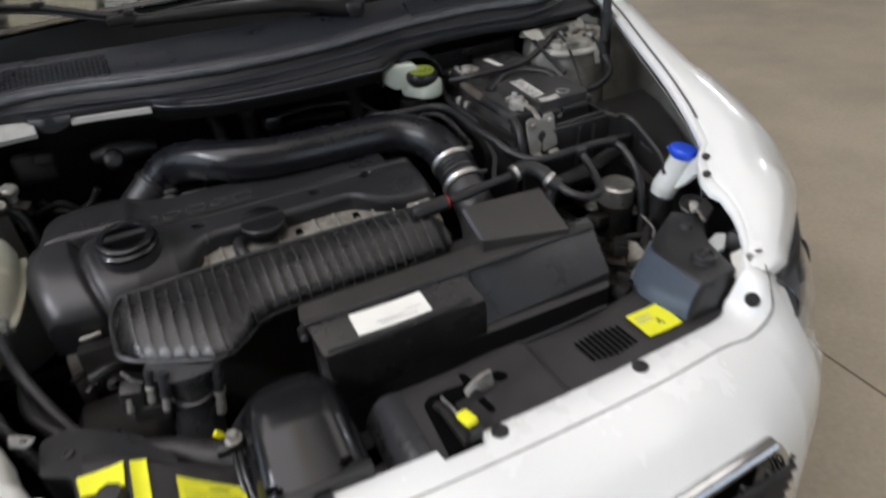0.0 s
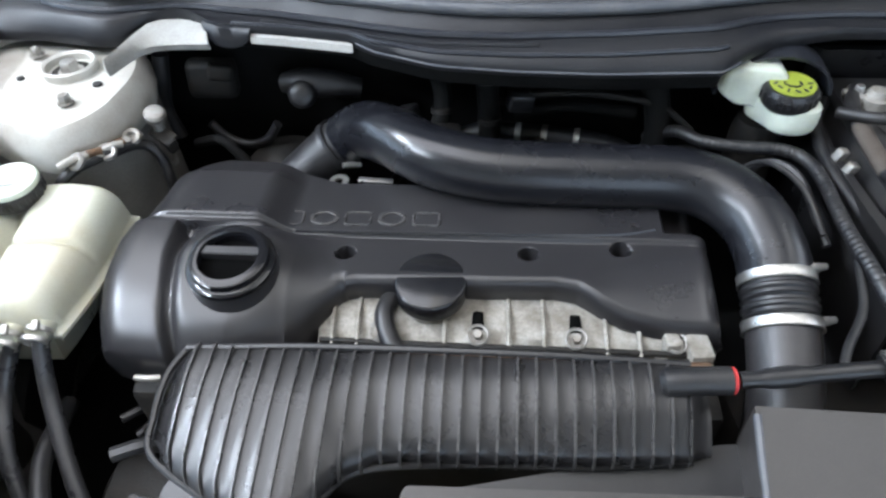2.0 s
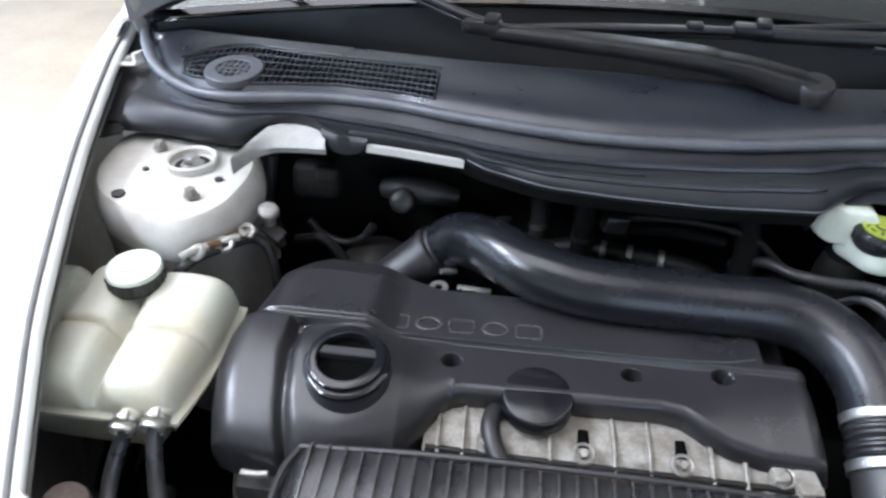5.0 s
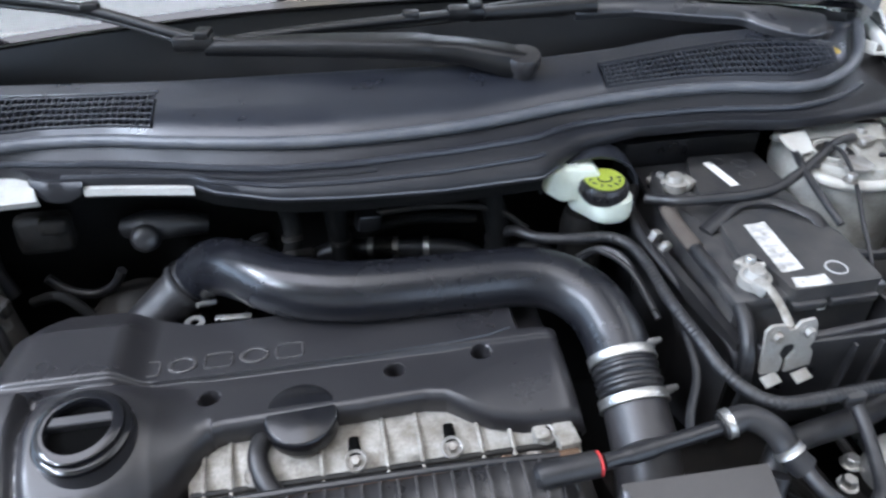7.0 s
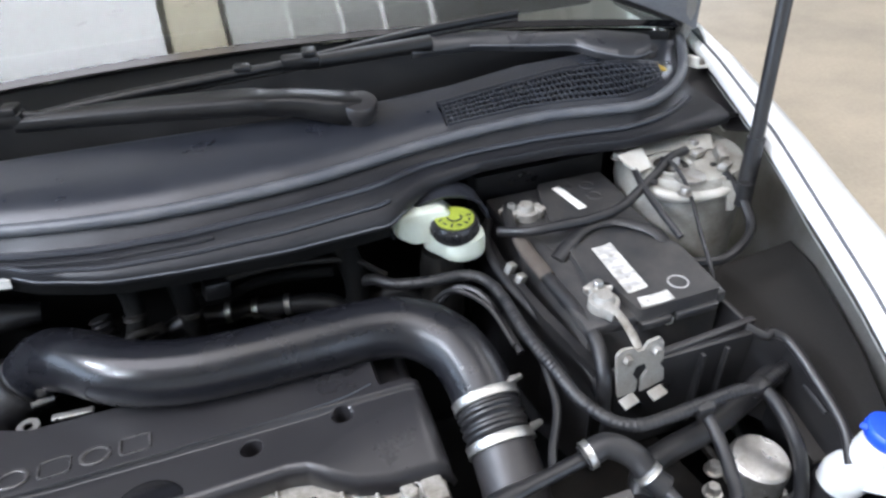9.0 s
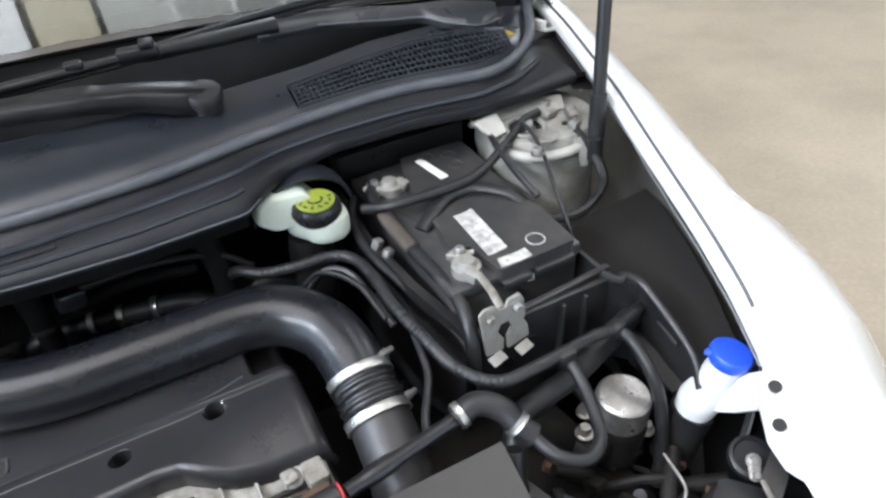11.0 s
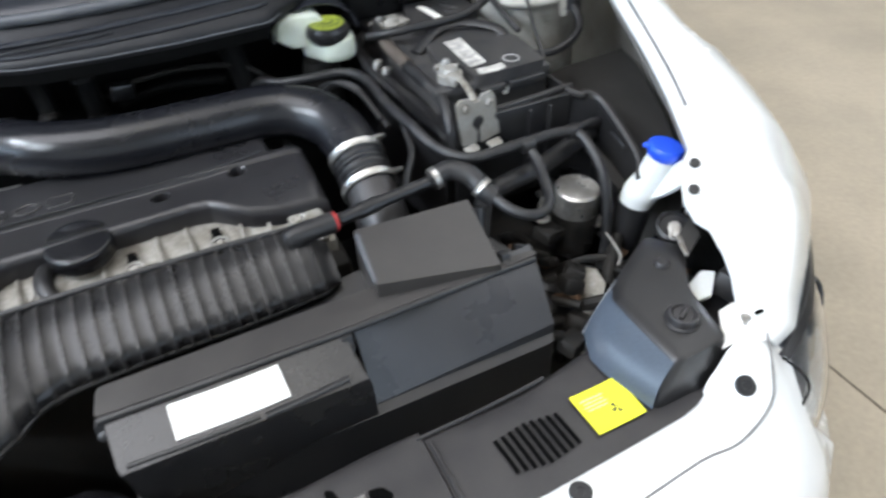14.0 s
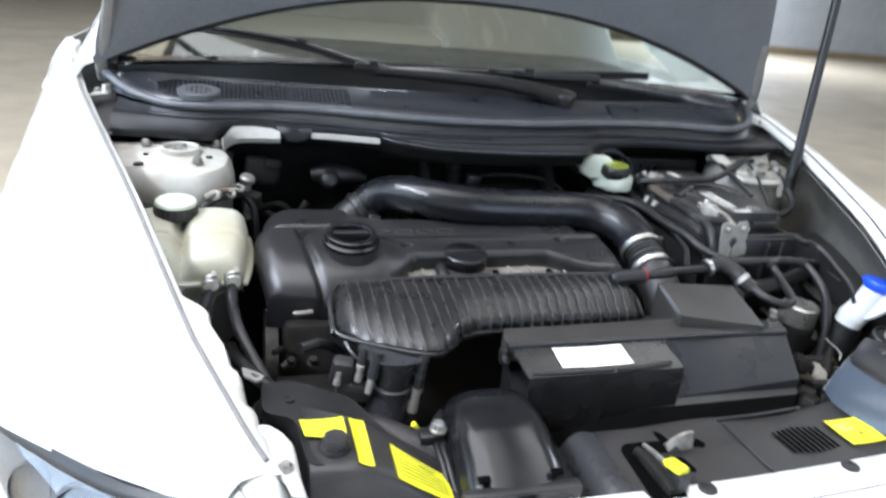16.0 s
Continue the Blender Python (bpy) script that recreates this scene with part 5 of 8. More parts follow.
def lamp_cover(s):
    c = thing("headlight_cover", (s * 0.42, 0.40, 0.70), "black plastic box cover behind the headlight", "cover", "headlight covers")
    bm = bmesh.new()
    if s > 0:
        top = [(0.458, 0.494), (0.378, 0.446), (0.366, 0.430), (0.366, 0.330), (0.430, 0.334), (0.444, 0.404), (0.486, 0.460)]
        low = [(0.456, 0.505), (0.342, 0.436), (0.328, 0.402), (0.343, 0.322), (0.436, 0.322), (0.456, 0.40), (0.498, 0.46)]
        t1, l1 = rounded(top, 0.010, 3), rounded(low, 0.010, 3)
        cx, cy = 0.41, 0.41
        rings = [[(x, y, 0.66) for x, y in l1], [(x, y, 0.714) for x, y in l1], [(lerp(p[0], q[0], 0.9), lerp(p[1], q[1], 0.9), 0.757) for p, q in zip(l1, t1)], [(x, y, 0.7605) for x, y in t1]]
        rings += [[(lerp(x, cx, k), lerp(y, cy, k), z) for x, y in t1] for k, z in ((0.05, 0.7622), (0.3, 0.7625), (0.7, 0.7625))]
        grid(bm, rings, loop=True, caps=True)
    else:
        out = [(-0.302, 0.328), (-0.304, 0.398), (-0.341, 0.437), (-0.383, 0.465), (-0.402, 0.478), (-0.434, 0.474), (-0.434, 0.42), (-0.402, 0.404), (-0.396, 0.345), (-0.391, 0.330)]
        prism(bm, rounded(out, 0.010, 3), 0.66, lambda x, y: 0.762 - 0.02 * ramp(x, -0.345, -0.30), 0.004)
    part("cover_body", bm, PLASTIC, c, "dull black moulded box")
    if s > 0:
        bm = bmesh.new()
        top_line = [(0.3735, 0.4415, 0.7595), (0.3640, 0.4280, 0.7595), (0.3630, 0.40, 0.7595), (0.3630, 0.365, 0.7595), (0.3640, 0.333, 0.7595)]
        low_line = [(0.3380, 0.4330, 0.7150), (0.3240, 0.4020, 0.7150), (0.3260, 0.375, 0.7150), (0.3320, 0.348, 0.7150), (0.3400, 0.3230, 0.7150)]
        grid(bm, [[tuple(lerp(p, q, t) + (0.0 if i else -0.0050 * math.sin(math.pi * t)) for i, (p, q) in enumerate(zip(a, b))) for t in [k / 10 for k in range(11)]] for a, b in zip(top_line, low_line)])
        thicken(bm, 0.0015)
        part("side_skirt", bm, SKIRTPL, c, "smooth sloping skirt, bluish reflection put into its grey")
        # thin pale tube draws the highlight on the skirt's edge
        bm = bmesh.new()
        tube(bm, [(0.386, 0.4495, 0.7605), (0.3735, 0.4430, 0.7595), (0.352, 0.4390, 0.733), (0.3375, 0.4345, 0.7150)], 0.0013, 6, 4)
        part("skirt_edge_glint", bm, SEALR, c, "pale tube as the highlight along the skirt's edge")
    kx, ky = (0.406, 0.371) if s > 0 else (-0.366, 0.353)
    bm = bmesh.new()
    lathe(bm, (kx, ky, 0.760), [(0.0158, 0), (0.0156, 0.003), (0.0148, 0.0045), (0.0140, 0.0045)] if s < 0 else [(0.0185, 0), (0.0182, 0.003), (0.0160, 0.0045), (0.0150, 0.0045)], seg=24)
    knob = part("knob", bm, RUBBER, c, "round black twist knob")
    bm = bmesh.new()
    lathe(bm, (kx, ky, 0.764), [(0.0138, 0), (0.0134, 0.009), (0.0122, 0.011), (0.005, 0.0114)] if s < 0 else [(0.0162, 0), (0.0158, 0.006), (0.0145, 0.008), (0.012, 0.0082), (0.010, 0.006), (0.004, 0.006)], seg=8 if s < 0 else 24)
    if s > 0:
        box(bm, (kx, ky, 0.772), (0.020, 0.005, 0.006), eul(0, 0, 30), 0.001)
    part("knob_cap", bm, PLASTIC_GREY, knob, "worn grey faceted cap")
    if s < 0:
        bm = bmesh.new()
        lathe(bm, (-0.4055, 0.4385, 0.7615), [(0.0062, 0), (0.0060, 0.0022), (0.0040, 0.0024), (0.0036, 0.001), (0.0, 0.001)], seg=18)
        part("screw", bm, RUBBER, c, "small black screw in its seat")
    if s > 0:
        bm = bmesh.new()
        lathe(bm, (0.442, 0.445, 0.761), [(0.009, 0), (0.008, 0.005), (0.006, 0.007), (0.003, 0.0072)], seg=14)
        part("screw", bm, PLASTIC_GREY, c)
    return c


covR = lamp_cover(1)
covL = lamp_cover(-1)
# left bridging cover that slopes from the lamp box down to the scoop
bm = bmesh.new()
strip(bm, -0.393, -0.222, lambda x: 0.304 + 0.10 * x * x, lambda x: 0.395 + 0.05 * ramp(-x, 0.30, 0.42), lambda x: interp(x, [(-0.42, 0.7605), (-0.345, 0.7605), (-0.33, 0.757), (-0.30, 0.743), (-0.26, 0.716), (-0.22, 0.703)]), lambda x: 0.64, nx=24, bev=0.013)
part("left_cover", bm, PLASTIC_GREY, panel, "black plastic section sloping down beside the air scoop")
bm = bmesh.new()
tube(bm, [(-0.355, 0.445, 0.732), (-0.31, 0.428, 0.722), (-0.27, 0.408, 0.706), (-0.225, 0.395, 0.695)], lambda t: lerp(0.010, 0.028, t), 16, 6)
part("duct_shoulder", bm, PLASTIC_GREY, panel)
sticker(covL, [(-0.398, 0.397, 0.763), (-0.3525, 0.397, 0.763), (-0.3525, 0.364, 0.763), (-0.394, 0.370, 0.763)], 0.0012, YELLOW, "yellow warning sticker", "warning_sticker")
sticker(covL, [(-0.3465, 0.395, 0.7620), (-0.331, 0.393, 0.758), (-0.331, 0.322, 0.757), (-0.3455, 0.324, 0.7615)], 0.0016, YELLOW, "narrow yellow warning sticker", "warning_sticker")
s3 = sticker(panel, [(-0.307, 0.364, 0.7475), (-0.248, 0.346, 0.7125), (-0.247, 0.308, 0.710), (-0.307, 0.316, 0.7435)], 0.002, YELLOW, "yellow warning sticker with fine print", "warning_sticker")
for k in range(7):
    bm = bmesh.new()
    u = 0.10 + 0.12 * k
    u0, u1 = (0.08, 0.93) if k != 1 else (0.45, 0.75)
    p = [Vector((lerp(-0.307, -0.2475, q), lerp(lerp(0.364, 0.346, q), lerp(0.316, 0.308, q), u), lerp(0.747, 0.712, q) + 0.0030 - 0.003 * u * (1 - q))) for q in (u0, lerp(u0, u1, 0.5), u1)]
    tube(bm, p, 0.0006 if k != 1 else 0.0012, 4, 2, flat=0.3)
    part("print_bar", bm, PRINT, s3)

# white body stay with bolt holes beside the lamp covers
stay = new("lamp_stay")
stay.parent = car
PLACE[stay] = PLACE[car]
bm = bmesh.new()
rows = []
INNER = [(0.325, 0.418), (0.346, 0.426), (0.362, 0.430), (0.368, 0.436), (0.395, 0.441), (0.40, 0.449), (0.442, 0.456), (0.450, 0.464), (0.481, 0.471), (0.490, 0.476), (0.510, 0.487), (0.524, 0.489), (0.532, 0.496), (0.538, 0.505), (0.542, 0.516)]
for k in range(60):
    y = lerp(0.326, 0.542, k / 59)
    xo, ze = gutter(-1, y)
    xo -= 0.0060
    xi = min(interp(y, INNER), xo - 0.004)
    rows.append([(-(xi - 0.001), y, ze - 0.045), (-xi, y, ze - 0.018), (-(xi + 0.003), y, ze - 0.012), (-lerp(xi, xo, 0.6), y, ze - 0.007), (-xo, y, ze - 0.0045)])
sheet(bm, rows, 0.0025)
part("stay", bm, PAINTIN, stay, "white painted body stay with bolt holes")
for x, y, z in ((-0.4745, 0.478, 0.8070), (0.4665, 0.3355, 0.7765)):
    bm = bmesh.new()
    # black inlay stands for the shade in the slot
    box(bm, (x, y, z), (0.012, 0.0042, 0.003), eul(-12, 10, 25 if x < 0 else 4), 0.001)
    part("stay_hole", bm, SHADEBLK, stay, "black inlay for a slot's shade in the stay")
for x, y, z in ((0.5275, 0.5095, 0.8285), (0.5055, 0.4825, 0.8165)):
    bm = bmesh.new()
    lathe(bm, (x, y, z), [(0.0062, 0), (0.0062, 0.0022), (0.004, 0.0024)], (-0.2, -0.35, 0.92), 16)
    part("stay_hole", bm, RUBBER, stay)
bm = bmesh.new()
outer = [(-0.455, 0.468, 0.789), (-0.438, 0.4655, 0.786), (-0.4255, 0.4575, 0.782), (-0.432, 0.4475, 0.781), (-0.4405, 0.4425, 0.782), (-0.453, 0.452, 0.788)]
mid = Vector((-0.4395, 0.4565, 0.7845))
outer = [mid + (Vector(p) - mid) * (0.62 if k in (1, 2, 3, 4) else 1.0) for k, p in enumerate(outer)]
inner = [mid + (Vector(p) - mid) * 0.35 for p in outer]
grid(bm, [[Vector(p) - Vector((0, 0, 0.0025)) for p in inner], inner, outer, [Vector(p) - Vector((0, 0, 0.0025)) for p in outer]], loop=True)
part("arm_bracket", bm, PRIMER, stay, "dull grey triangular bracket with a hole")
bm = bmesh.new()
rows = []
for k in range(9):
    y = lerp(0.378, 0.300, k / 8)
    xi = interp(y, [(0.300, 0.396), (0.318, 0.402), (0.345, 0.404), (0.36, 0.407), (0.37, 0.416), (0.378, 0.426)])
    zt = interp(y, [(0.30, 0.752), (0.318, 0.763), (0.345, 0.767), (0.378, 0.777)])
    rows.append([(-(xi - 0.001), y, zt - 0.03), (-xi, y, zt - 0.006), (-(xi + 0.003), y, zt - 0.001), (-(xi + 0.010), y, zt), (-max(xi + 0.012, gutter(-1, y)[0] - 0.006), y, zt + 0.001)])
sheet(bm, rows, 0.002)
part("front_tab", bm, PAINTIN, stay, "white tab with a bolt", 60)
bm = bmesh.new()
lathe(bm, (-0.4155, 0.326, 0.7645), [(0.0078, 0), (0.0078, 0.0012), (0.0062, 0.0016)], (0, -0.15, 1), 18)
hexbolt(bm, (-0.4155, 0.326, 0.7650), 0.0052, 0.005)
part("front_bolt", bm, STEELDULL, stay)

adj = thing("lamp_adjuster", (0.478, 0.44, 0.72), "silver headlight adjuster with a white bracket in the gap", "lamp adjuster")
bm = bmesh.new()
lathe(bm, (0.503, 0.496, 0.752), [(0.021, 0), (0.021, 0.008), (0.018, 0.010), (0.016, 0.006), (0.0, 0.005)], (-0.2, -0.3, 0.93), 24)
part("grommet", bm, RUBBER, adj, "black round grommet")
for x, y, z, r in ((0.496, 0.488, 0.763, 0.0055), (0.489, 0.481, 0.765, 0.0045), (0.484, 0.476, 0.764, 0.004)):
    bm = bmesh.new()
    hexbolt(bm, (x, y, z), r, 0.006, (-0.3, -0.5, 0.8))
    part("adjuster_screw", bm, STEEL, adj, "bright adjuster screw")
bm = bmesh.new()
sheet(bm, [[(0.482, 0.469, 0.768), (0.512, 0.484, 0.776)], [(0.474, 0.441, 0.764), (0.504, 0.457, 0.772)]], 0.003)
part("tab", bm, TUBPL, adj, "dark grey steel tab")
bm = bmesh.new()
bar(bm, [((0.4815, 0.4665, 0.7705), 0.006, 0.003), ((0.4755, 0.452, 0.769), 0.006, 0.003), ((0.4715, 0.4405, 0.767), 0.005, 0.003)], 4)
part("tab_end", bm, STEELDULL, adj, "bright edge of the tab")
bm = bmesh.new()
prism(bm, rounded([(0.4548, 0.4174), (0.490, 0.4315), (0.5024, 0.4234), (0.4730, 0.3965), (0.4505, 0.3968)], 0.003, 2), 0.739, 0.744, 0.001)
part("bracket", bm, WHITEPL, adj, "white plastic bracket")
bm = bmesh.new()
box(bm, (0.505, 0.404, 0.738), (0.024, 0.030, 0.028), eul(10, 20, 30), 0.004)
part("bulb_plug", bm, RUBBER, adj, "black bulb plug")
bm = bmesh.new()
box(bm, (0.478, 0.405, 0.690), (0.075, 0.115, 0.06), eul(8, 0, 28), 0.008)
part("lamp_back", bm, RUBBER, adj, "black back of the headlight")
# added black sheet gives the gap its shade and hides the bumper's inside
bm = bmesh.new()
sheet(bm, [[(0.512, 0.375, 0.700), (0.60, 0.445, 0.700), (0.69, 0.545, 0.700)], [(0.495, 0.430, 0.690), (0.56, 0.510, 0.690), (0.63, 0.590, 0.690)], [(0.485, 0.470, 0.62), (0.53, 0.545, 0.62), (0.59, 0.610, 0.62)]], 0.003)
part("gap_shade_sheet", bm, FIREWALL, adj, "black sheet added to darken the gap behind the headlight")
bm = bmesh.new()
sheet(bm, [[(0.451, 0.367, 0.757), (0.480, 0.366, 0.764)], [(0.438, 0.350, 0.757), (0.464, 0.349, 0.762)], [(0.423, 0.330, 0.752), (0.440, 0.327, 0.757)]], 0.003)
part("end_tab", bm, PAINTIN, adj, "white painted end tab of the fender")
bm = bmesh.new()
hexbolt(bm, (0.458, 0.341, 0.7640), 0.0056, 0.004)
part("front_bolt", bm, STEELDULL, adj, "grey bolt at the fender's front tip")
bm = bmesh.new()
lathe(bm, (0.449, 0.334, 0.722), [(0.012, 0), (0.0135, 0.02), (0.010, 0.026)], (-0.1, -0.2, 1), 16)
part("rubber_stop", bm, RUBBER, adj, "black rubber stop")

# ---------------------------------------------------------------- air scoop
scoop = thing("air_scoop", (-0.18, 0.38, 0.68), "glossy black plastic intake scoop with a rounded end", "air duct")
bm = bmesh.new()
rows = []
for i in range(29):
    t = i / 28
    y = lerp(0.288, 0.478, t)
    half = interp(t, [(0, 0.066), (0.5, 0.066), (0.75, 0.063), (0.9, 0.050), (1.0, 0.026)])
    ztop = interp(t, [(0, 0.731), (0.1, 0.740), (0.25, 0.750), (0.42, 0.757), (0.58, 0.7605), (0.7, 0.7595), (0.82, 0.754), (0.93, 0.738), (1.0, 0.708)])
    cx = lerp(-0.178, -0.172, t)
    row = []
    for k in range(17):
        a = math.pi * k / 16
        row.append((cx - half * math.copysign(abs(math.cos(a)) ** 0.55, math.cos(a)), y, 0.655 + (ztop - 0.655) * math.sin(a) ** 0.5))
    rows.append(row)
grid(bm, rows)
bm.faces.new([v for v in bm.verts][-17:])
bm.faces.new([v for v in bm.verts][:17][::-1])
part("scoop_body", bm, GLOSSBLK, scoop, "smooth black plastic duct", 60)
bm = bmesh.new()
box(bm, (-0.181, 0.296, 0.720), (0.128, 0.014, 0.03), bevel=0.003)
part("scoop_lip", bm, PLASTIC, scoop)
for x in (-0.222, -0.142):
    bm = bmesh.new()
    # window's shade laid on as a black block
    box(bm, (x, 0.304, 0.7425), (0.013, 0.008, 0.005), eul(18, 0, 0), 0.001)
    part("clip_window_shade", bm, SHADEBLK, scoop, "small black inlay for a clip window's shade")
for off in (0.0, 0.006):
    bm = bmesh.new()
    tube(bm, [(-0.240 - off, 0.315, 0.700), (-0.243 - off, 0.36, 0.722), (-0.238 - off, 0.42, 0.722), (-0.222, 0.46, 0.714)], 0.003, 8, 4)
    part("side_rib", bm, PLASTIC, scoop)
bm = bmesh.new()
hexbolt(bm, (-0.244, 0.399, 0.735), 0.0075, 0.009)
part("screw", bm, STEEL, scoop, "bright screw")
bm = bmesh.new()
box(bm, (-0.252, 0.399, 0.728), (0.028, 0.02, 0.012), bevel=0.003)
part("screw_ear", bm, PLASTIC, scoop)
dip = thing("dipstick_handle", (-0.262, 0.425, 0.72), "small yellow loop handle of a dipstick", "dipstick")
bm = bmesh.new()
tube(bm, [(-0.252, 0.440, 0.66), (-0.258, 0.440, 0.700)], 0.003, 8, 2)
part("stem", bm, STEELDULL, dip)
bm = bmesh.new()
bar(bm, [((-0.2625, 0.437, 0.717), 0.008, 0.006), ((-0.257, 0.436, 0.709), 0.009, 0.006), ((-0.251, 0.435, 0.699), 0.009, 0.006)], 4)
part("loop", bm, YELLOW, dip)

# ---------------------------------------------------------------- air filter box
abox = thing("air_filter_box", (0.1, 0.52, 0.62), "black plastic air filter box with a white label", "air filter box")
bm = bmesh.new()
prism(bm, rounded([(-0.122, 0.452), (0.105, 0.448), (0.315, 0.450), (0.325, 0.52), (0.30, 0.60), (0.14, 0.60), (-0.115, 0.54)], 0.008, 2), 0.58, lambda x, y: 0.700 if y < 0.46 else 0.755)
part("lower_case", bm, PLASTIC, abox)
bm = bmesh.new()
rows = []
for x, yo in ((-0.124, 0.0), (-0.118, 0.0), (0.0, -0.001), (0.090, -0.002), (0.0965, -0.002)):
    rows.append([(x, 0.508 + yo, 0.774), (x, 0.503 + yo, 0.7765), (x + 0.004, 0.452, 0.7655), (x + 0.006, 0.446, 0.762), (x + 0.008, 0.446, 0.752), (x + 0.01, 0.449, 0.70), (x + 0.01, 0.452, 0.66)])
grid(bm, rows)
thicken(bm, 0.004)
face = part("front_case", bm, BOXPL, abox, "black plastic front face carrying a label", 30)
bm = bmesh.new()
tube(bm, [(0.005, 0.4485, 0.764), (0.045, 0.449, 0.7655), (0.085, 0.452, 0.767)], 0.0035, 8, 3, flat=0.6)
tube(bm, [(-0.112, 0.4505, 0.7655), (-0.06, 0.449, 0.7655), (0.0, 0.4485, 0.7655)], 0.0022, 8, 3)
part("case_rib", bm, PLASTIC, face)
bm = bmesh.new()
rows = []
for x in (0.108, 0.112, 0.2, 0.322, 0.328):
    dy = 0.02 * (x - 0.108) / 0.22
    rows.append([(x, 0.512 + dy, 0.772), (x, 0.503 + dy, 0.778 - 0.012 * (x - 0.108) / 0.22), (x - 0.004 * ramp(x, 0.2, 0.33) * 3, 0.456 + dy * 0.1, 0.708 + 0.012 * (x - 0.108) / 0.22), (x - 0.012 * ramp(x, 0.2, 0.33), 0.458, 0.70), (x - 0.012 * ramp(x, 0.2, 0.33), 0.465, 0.65)])
rows = [rows[0]] + rows + [rows[-1]]
rows[0] = [(p[0], p[1] + 0.012, p[2] - 0.012) for p in rows[0]]
rows[-1] = [(p[0] - 0.004, p[1] + 0.02, p[2] - 0.012) for p in rows[-1]]
grid(bm, rows)
thicken(bm, 0.004)
part("end_cover", bm, ENDPL, abox, "smooth satin black end cover", 30)
lb = sticker(face, [(-0.071, 0.490, 0.7745), (0.029, 0.490, 0.7745), (0.031, 0.455, 0.7668), (-0.070, 0.455, 0.7668)], 0.0005, LABEL, "blank white paper label", "label")
for k in range(3):
    bm = bmesh.new()
    box(bm, (-0.012 + 0.012 * k * (-1) ** k, 0.462 + 0.004 * k, 0.7695 + 0.0009 * k), (0.05 - 0.012 * k, 0.0012, 0.0003), eul(12, 0, 0))
    part("print_bar", bm, INK, lb)
bm = bmesh.new()
prism(bm, rounded([(-0.130, 0.503), (0.10, 0.499), (0.12, 0.499), (0.332, 0.519), (0.318, 0.532), (0.29, 0.535), (0.15, 0.540), (-0.124, 0.533)], 0.006, 3), 0.752, lambda x, y: 0.779 + 0.004 * ramp(y, 0.50, 0.53) - 0.014 * ramp(x, 0.12, 0.33), 0.003)
part("lid", bm, HOUSEPL, abox, "dull black plastic lid")
bm = bmesh.new()
rows = []
for i in range(9):
    t = i / 8
    rows.append([(lerp(-0.128, 0.325, t), lerp(0.5015, 0.5185, ramp(t, 0.5, 1.0)) - 0.003, 0.7775 - 0.0125 * ramp(t, 0.55, 1.0))])
tube(bm, [r[0] for r in rows], 0.0032, 8, 3)
part("lid_flange", bm, PLASTIC, abox)
bm = bmesh.new()
prism(bm, [(0.146, 0.529), (0.280, 0.512), (0.290, 0.608), (0.150, 0.603)], 0.70, lambda x, y: 0.790 - 0.012 * (x - 0.146) / 0.14 + 0.020 * (y - 0.515) / 0.09, 0.004)
part("filter_housing", bm, HOUSEPL, abox, "raised dull black housing block")
bm = bmesh.new()
tube(bm, [(0.1475, 0.534, 0.7910), (0.149, 0.565, 0.7980), (0.1515, 0.597, 0.8055)], 0.0034, 8, 3)
part("housing_edge", bm, SEALR, abox, "pale edge of the housing")
for x, y, z in ((-0.128, 0.507, 0.757), (0.098, 0.494, 0.767), (0.292, 0.527, 0.768)):
    bm = bmesh.new()
    box(bm, (x, y, z), (0.012, 0.014, 0.02), eul(-15, 0, 0), 0.003)
    lathe(bm, (x, y - 0.006, z - 0.002), [(0.0055, 0), (0.0055, 0.004), (0.003, 0.005)], (0, -0.7, 0.7), 14)
    part("clip", bm, RUBBER, abox, "black clip")

# ---------------------------------------------------------------- engine: block, head, cover
engine = thing("engine", (-0.1, 0.72, 0.45), "transverse five-cylinder engine under a black cover", "engine")
bm = bmesh.new()
box(bm, (-0.125, 0.745, 0.60), (0.55, 0.24, 0.30), bevel=0.01)
part("block", bm, DARK, engine, "grimy dark engine block")
bm = bmesh.new()
rows = []
for i in range(29):
    x = lerp(-0.225, 0.142, i / 28)
    w = 0.002 * math.sin(i * 1.9) + 0.0015 * math.sin(i * 0.7)
    rows.append([(x, 0.80, 0.76), (x, 0.80, 0.785), (x, 0.735, 0.786), (x, 0.712 + w, 0.783 + w * 0.4), (x, 0.690 + w, 0.776), (x, 0.683, 0.770 + w), (x, 0.668, 0.767 + w), (x, 0.655, 0.762), (x, 0.650, 0.74), (x, 0.655, 0.66)])
grid(bm, rows)
thicken(bm, 0.006)
head = part("cylinder_head", bm, ALU, engine, "stained cast aluminium cylinder head", 30)
for x in (-0.212, -0.188, -0.105, -0.045, -0.012, 0.045, 0.075):
    bm = bmesh.new()
    tube(bm, [(x, 0.735, 0.786), (x + 0.001, 0.70, 0.784), (x + 0.002, 0.672, 0.773)], 0.0022, 10, 4)
    part("head_rib", bm, ALU, head)
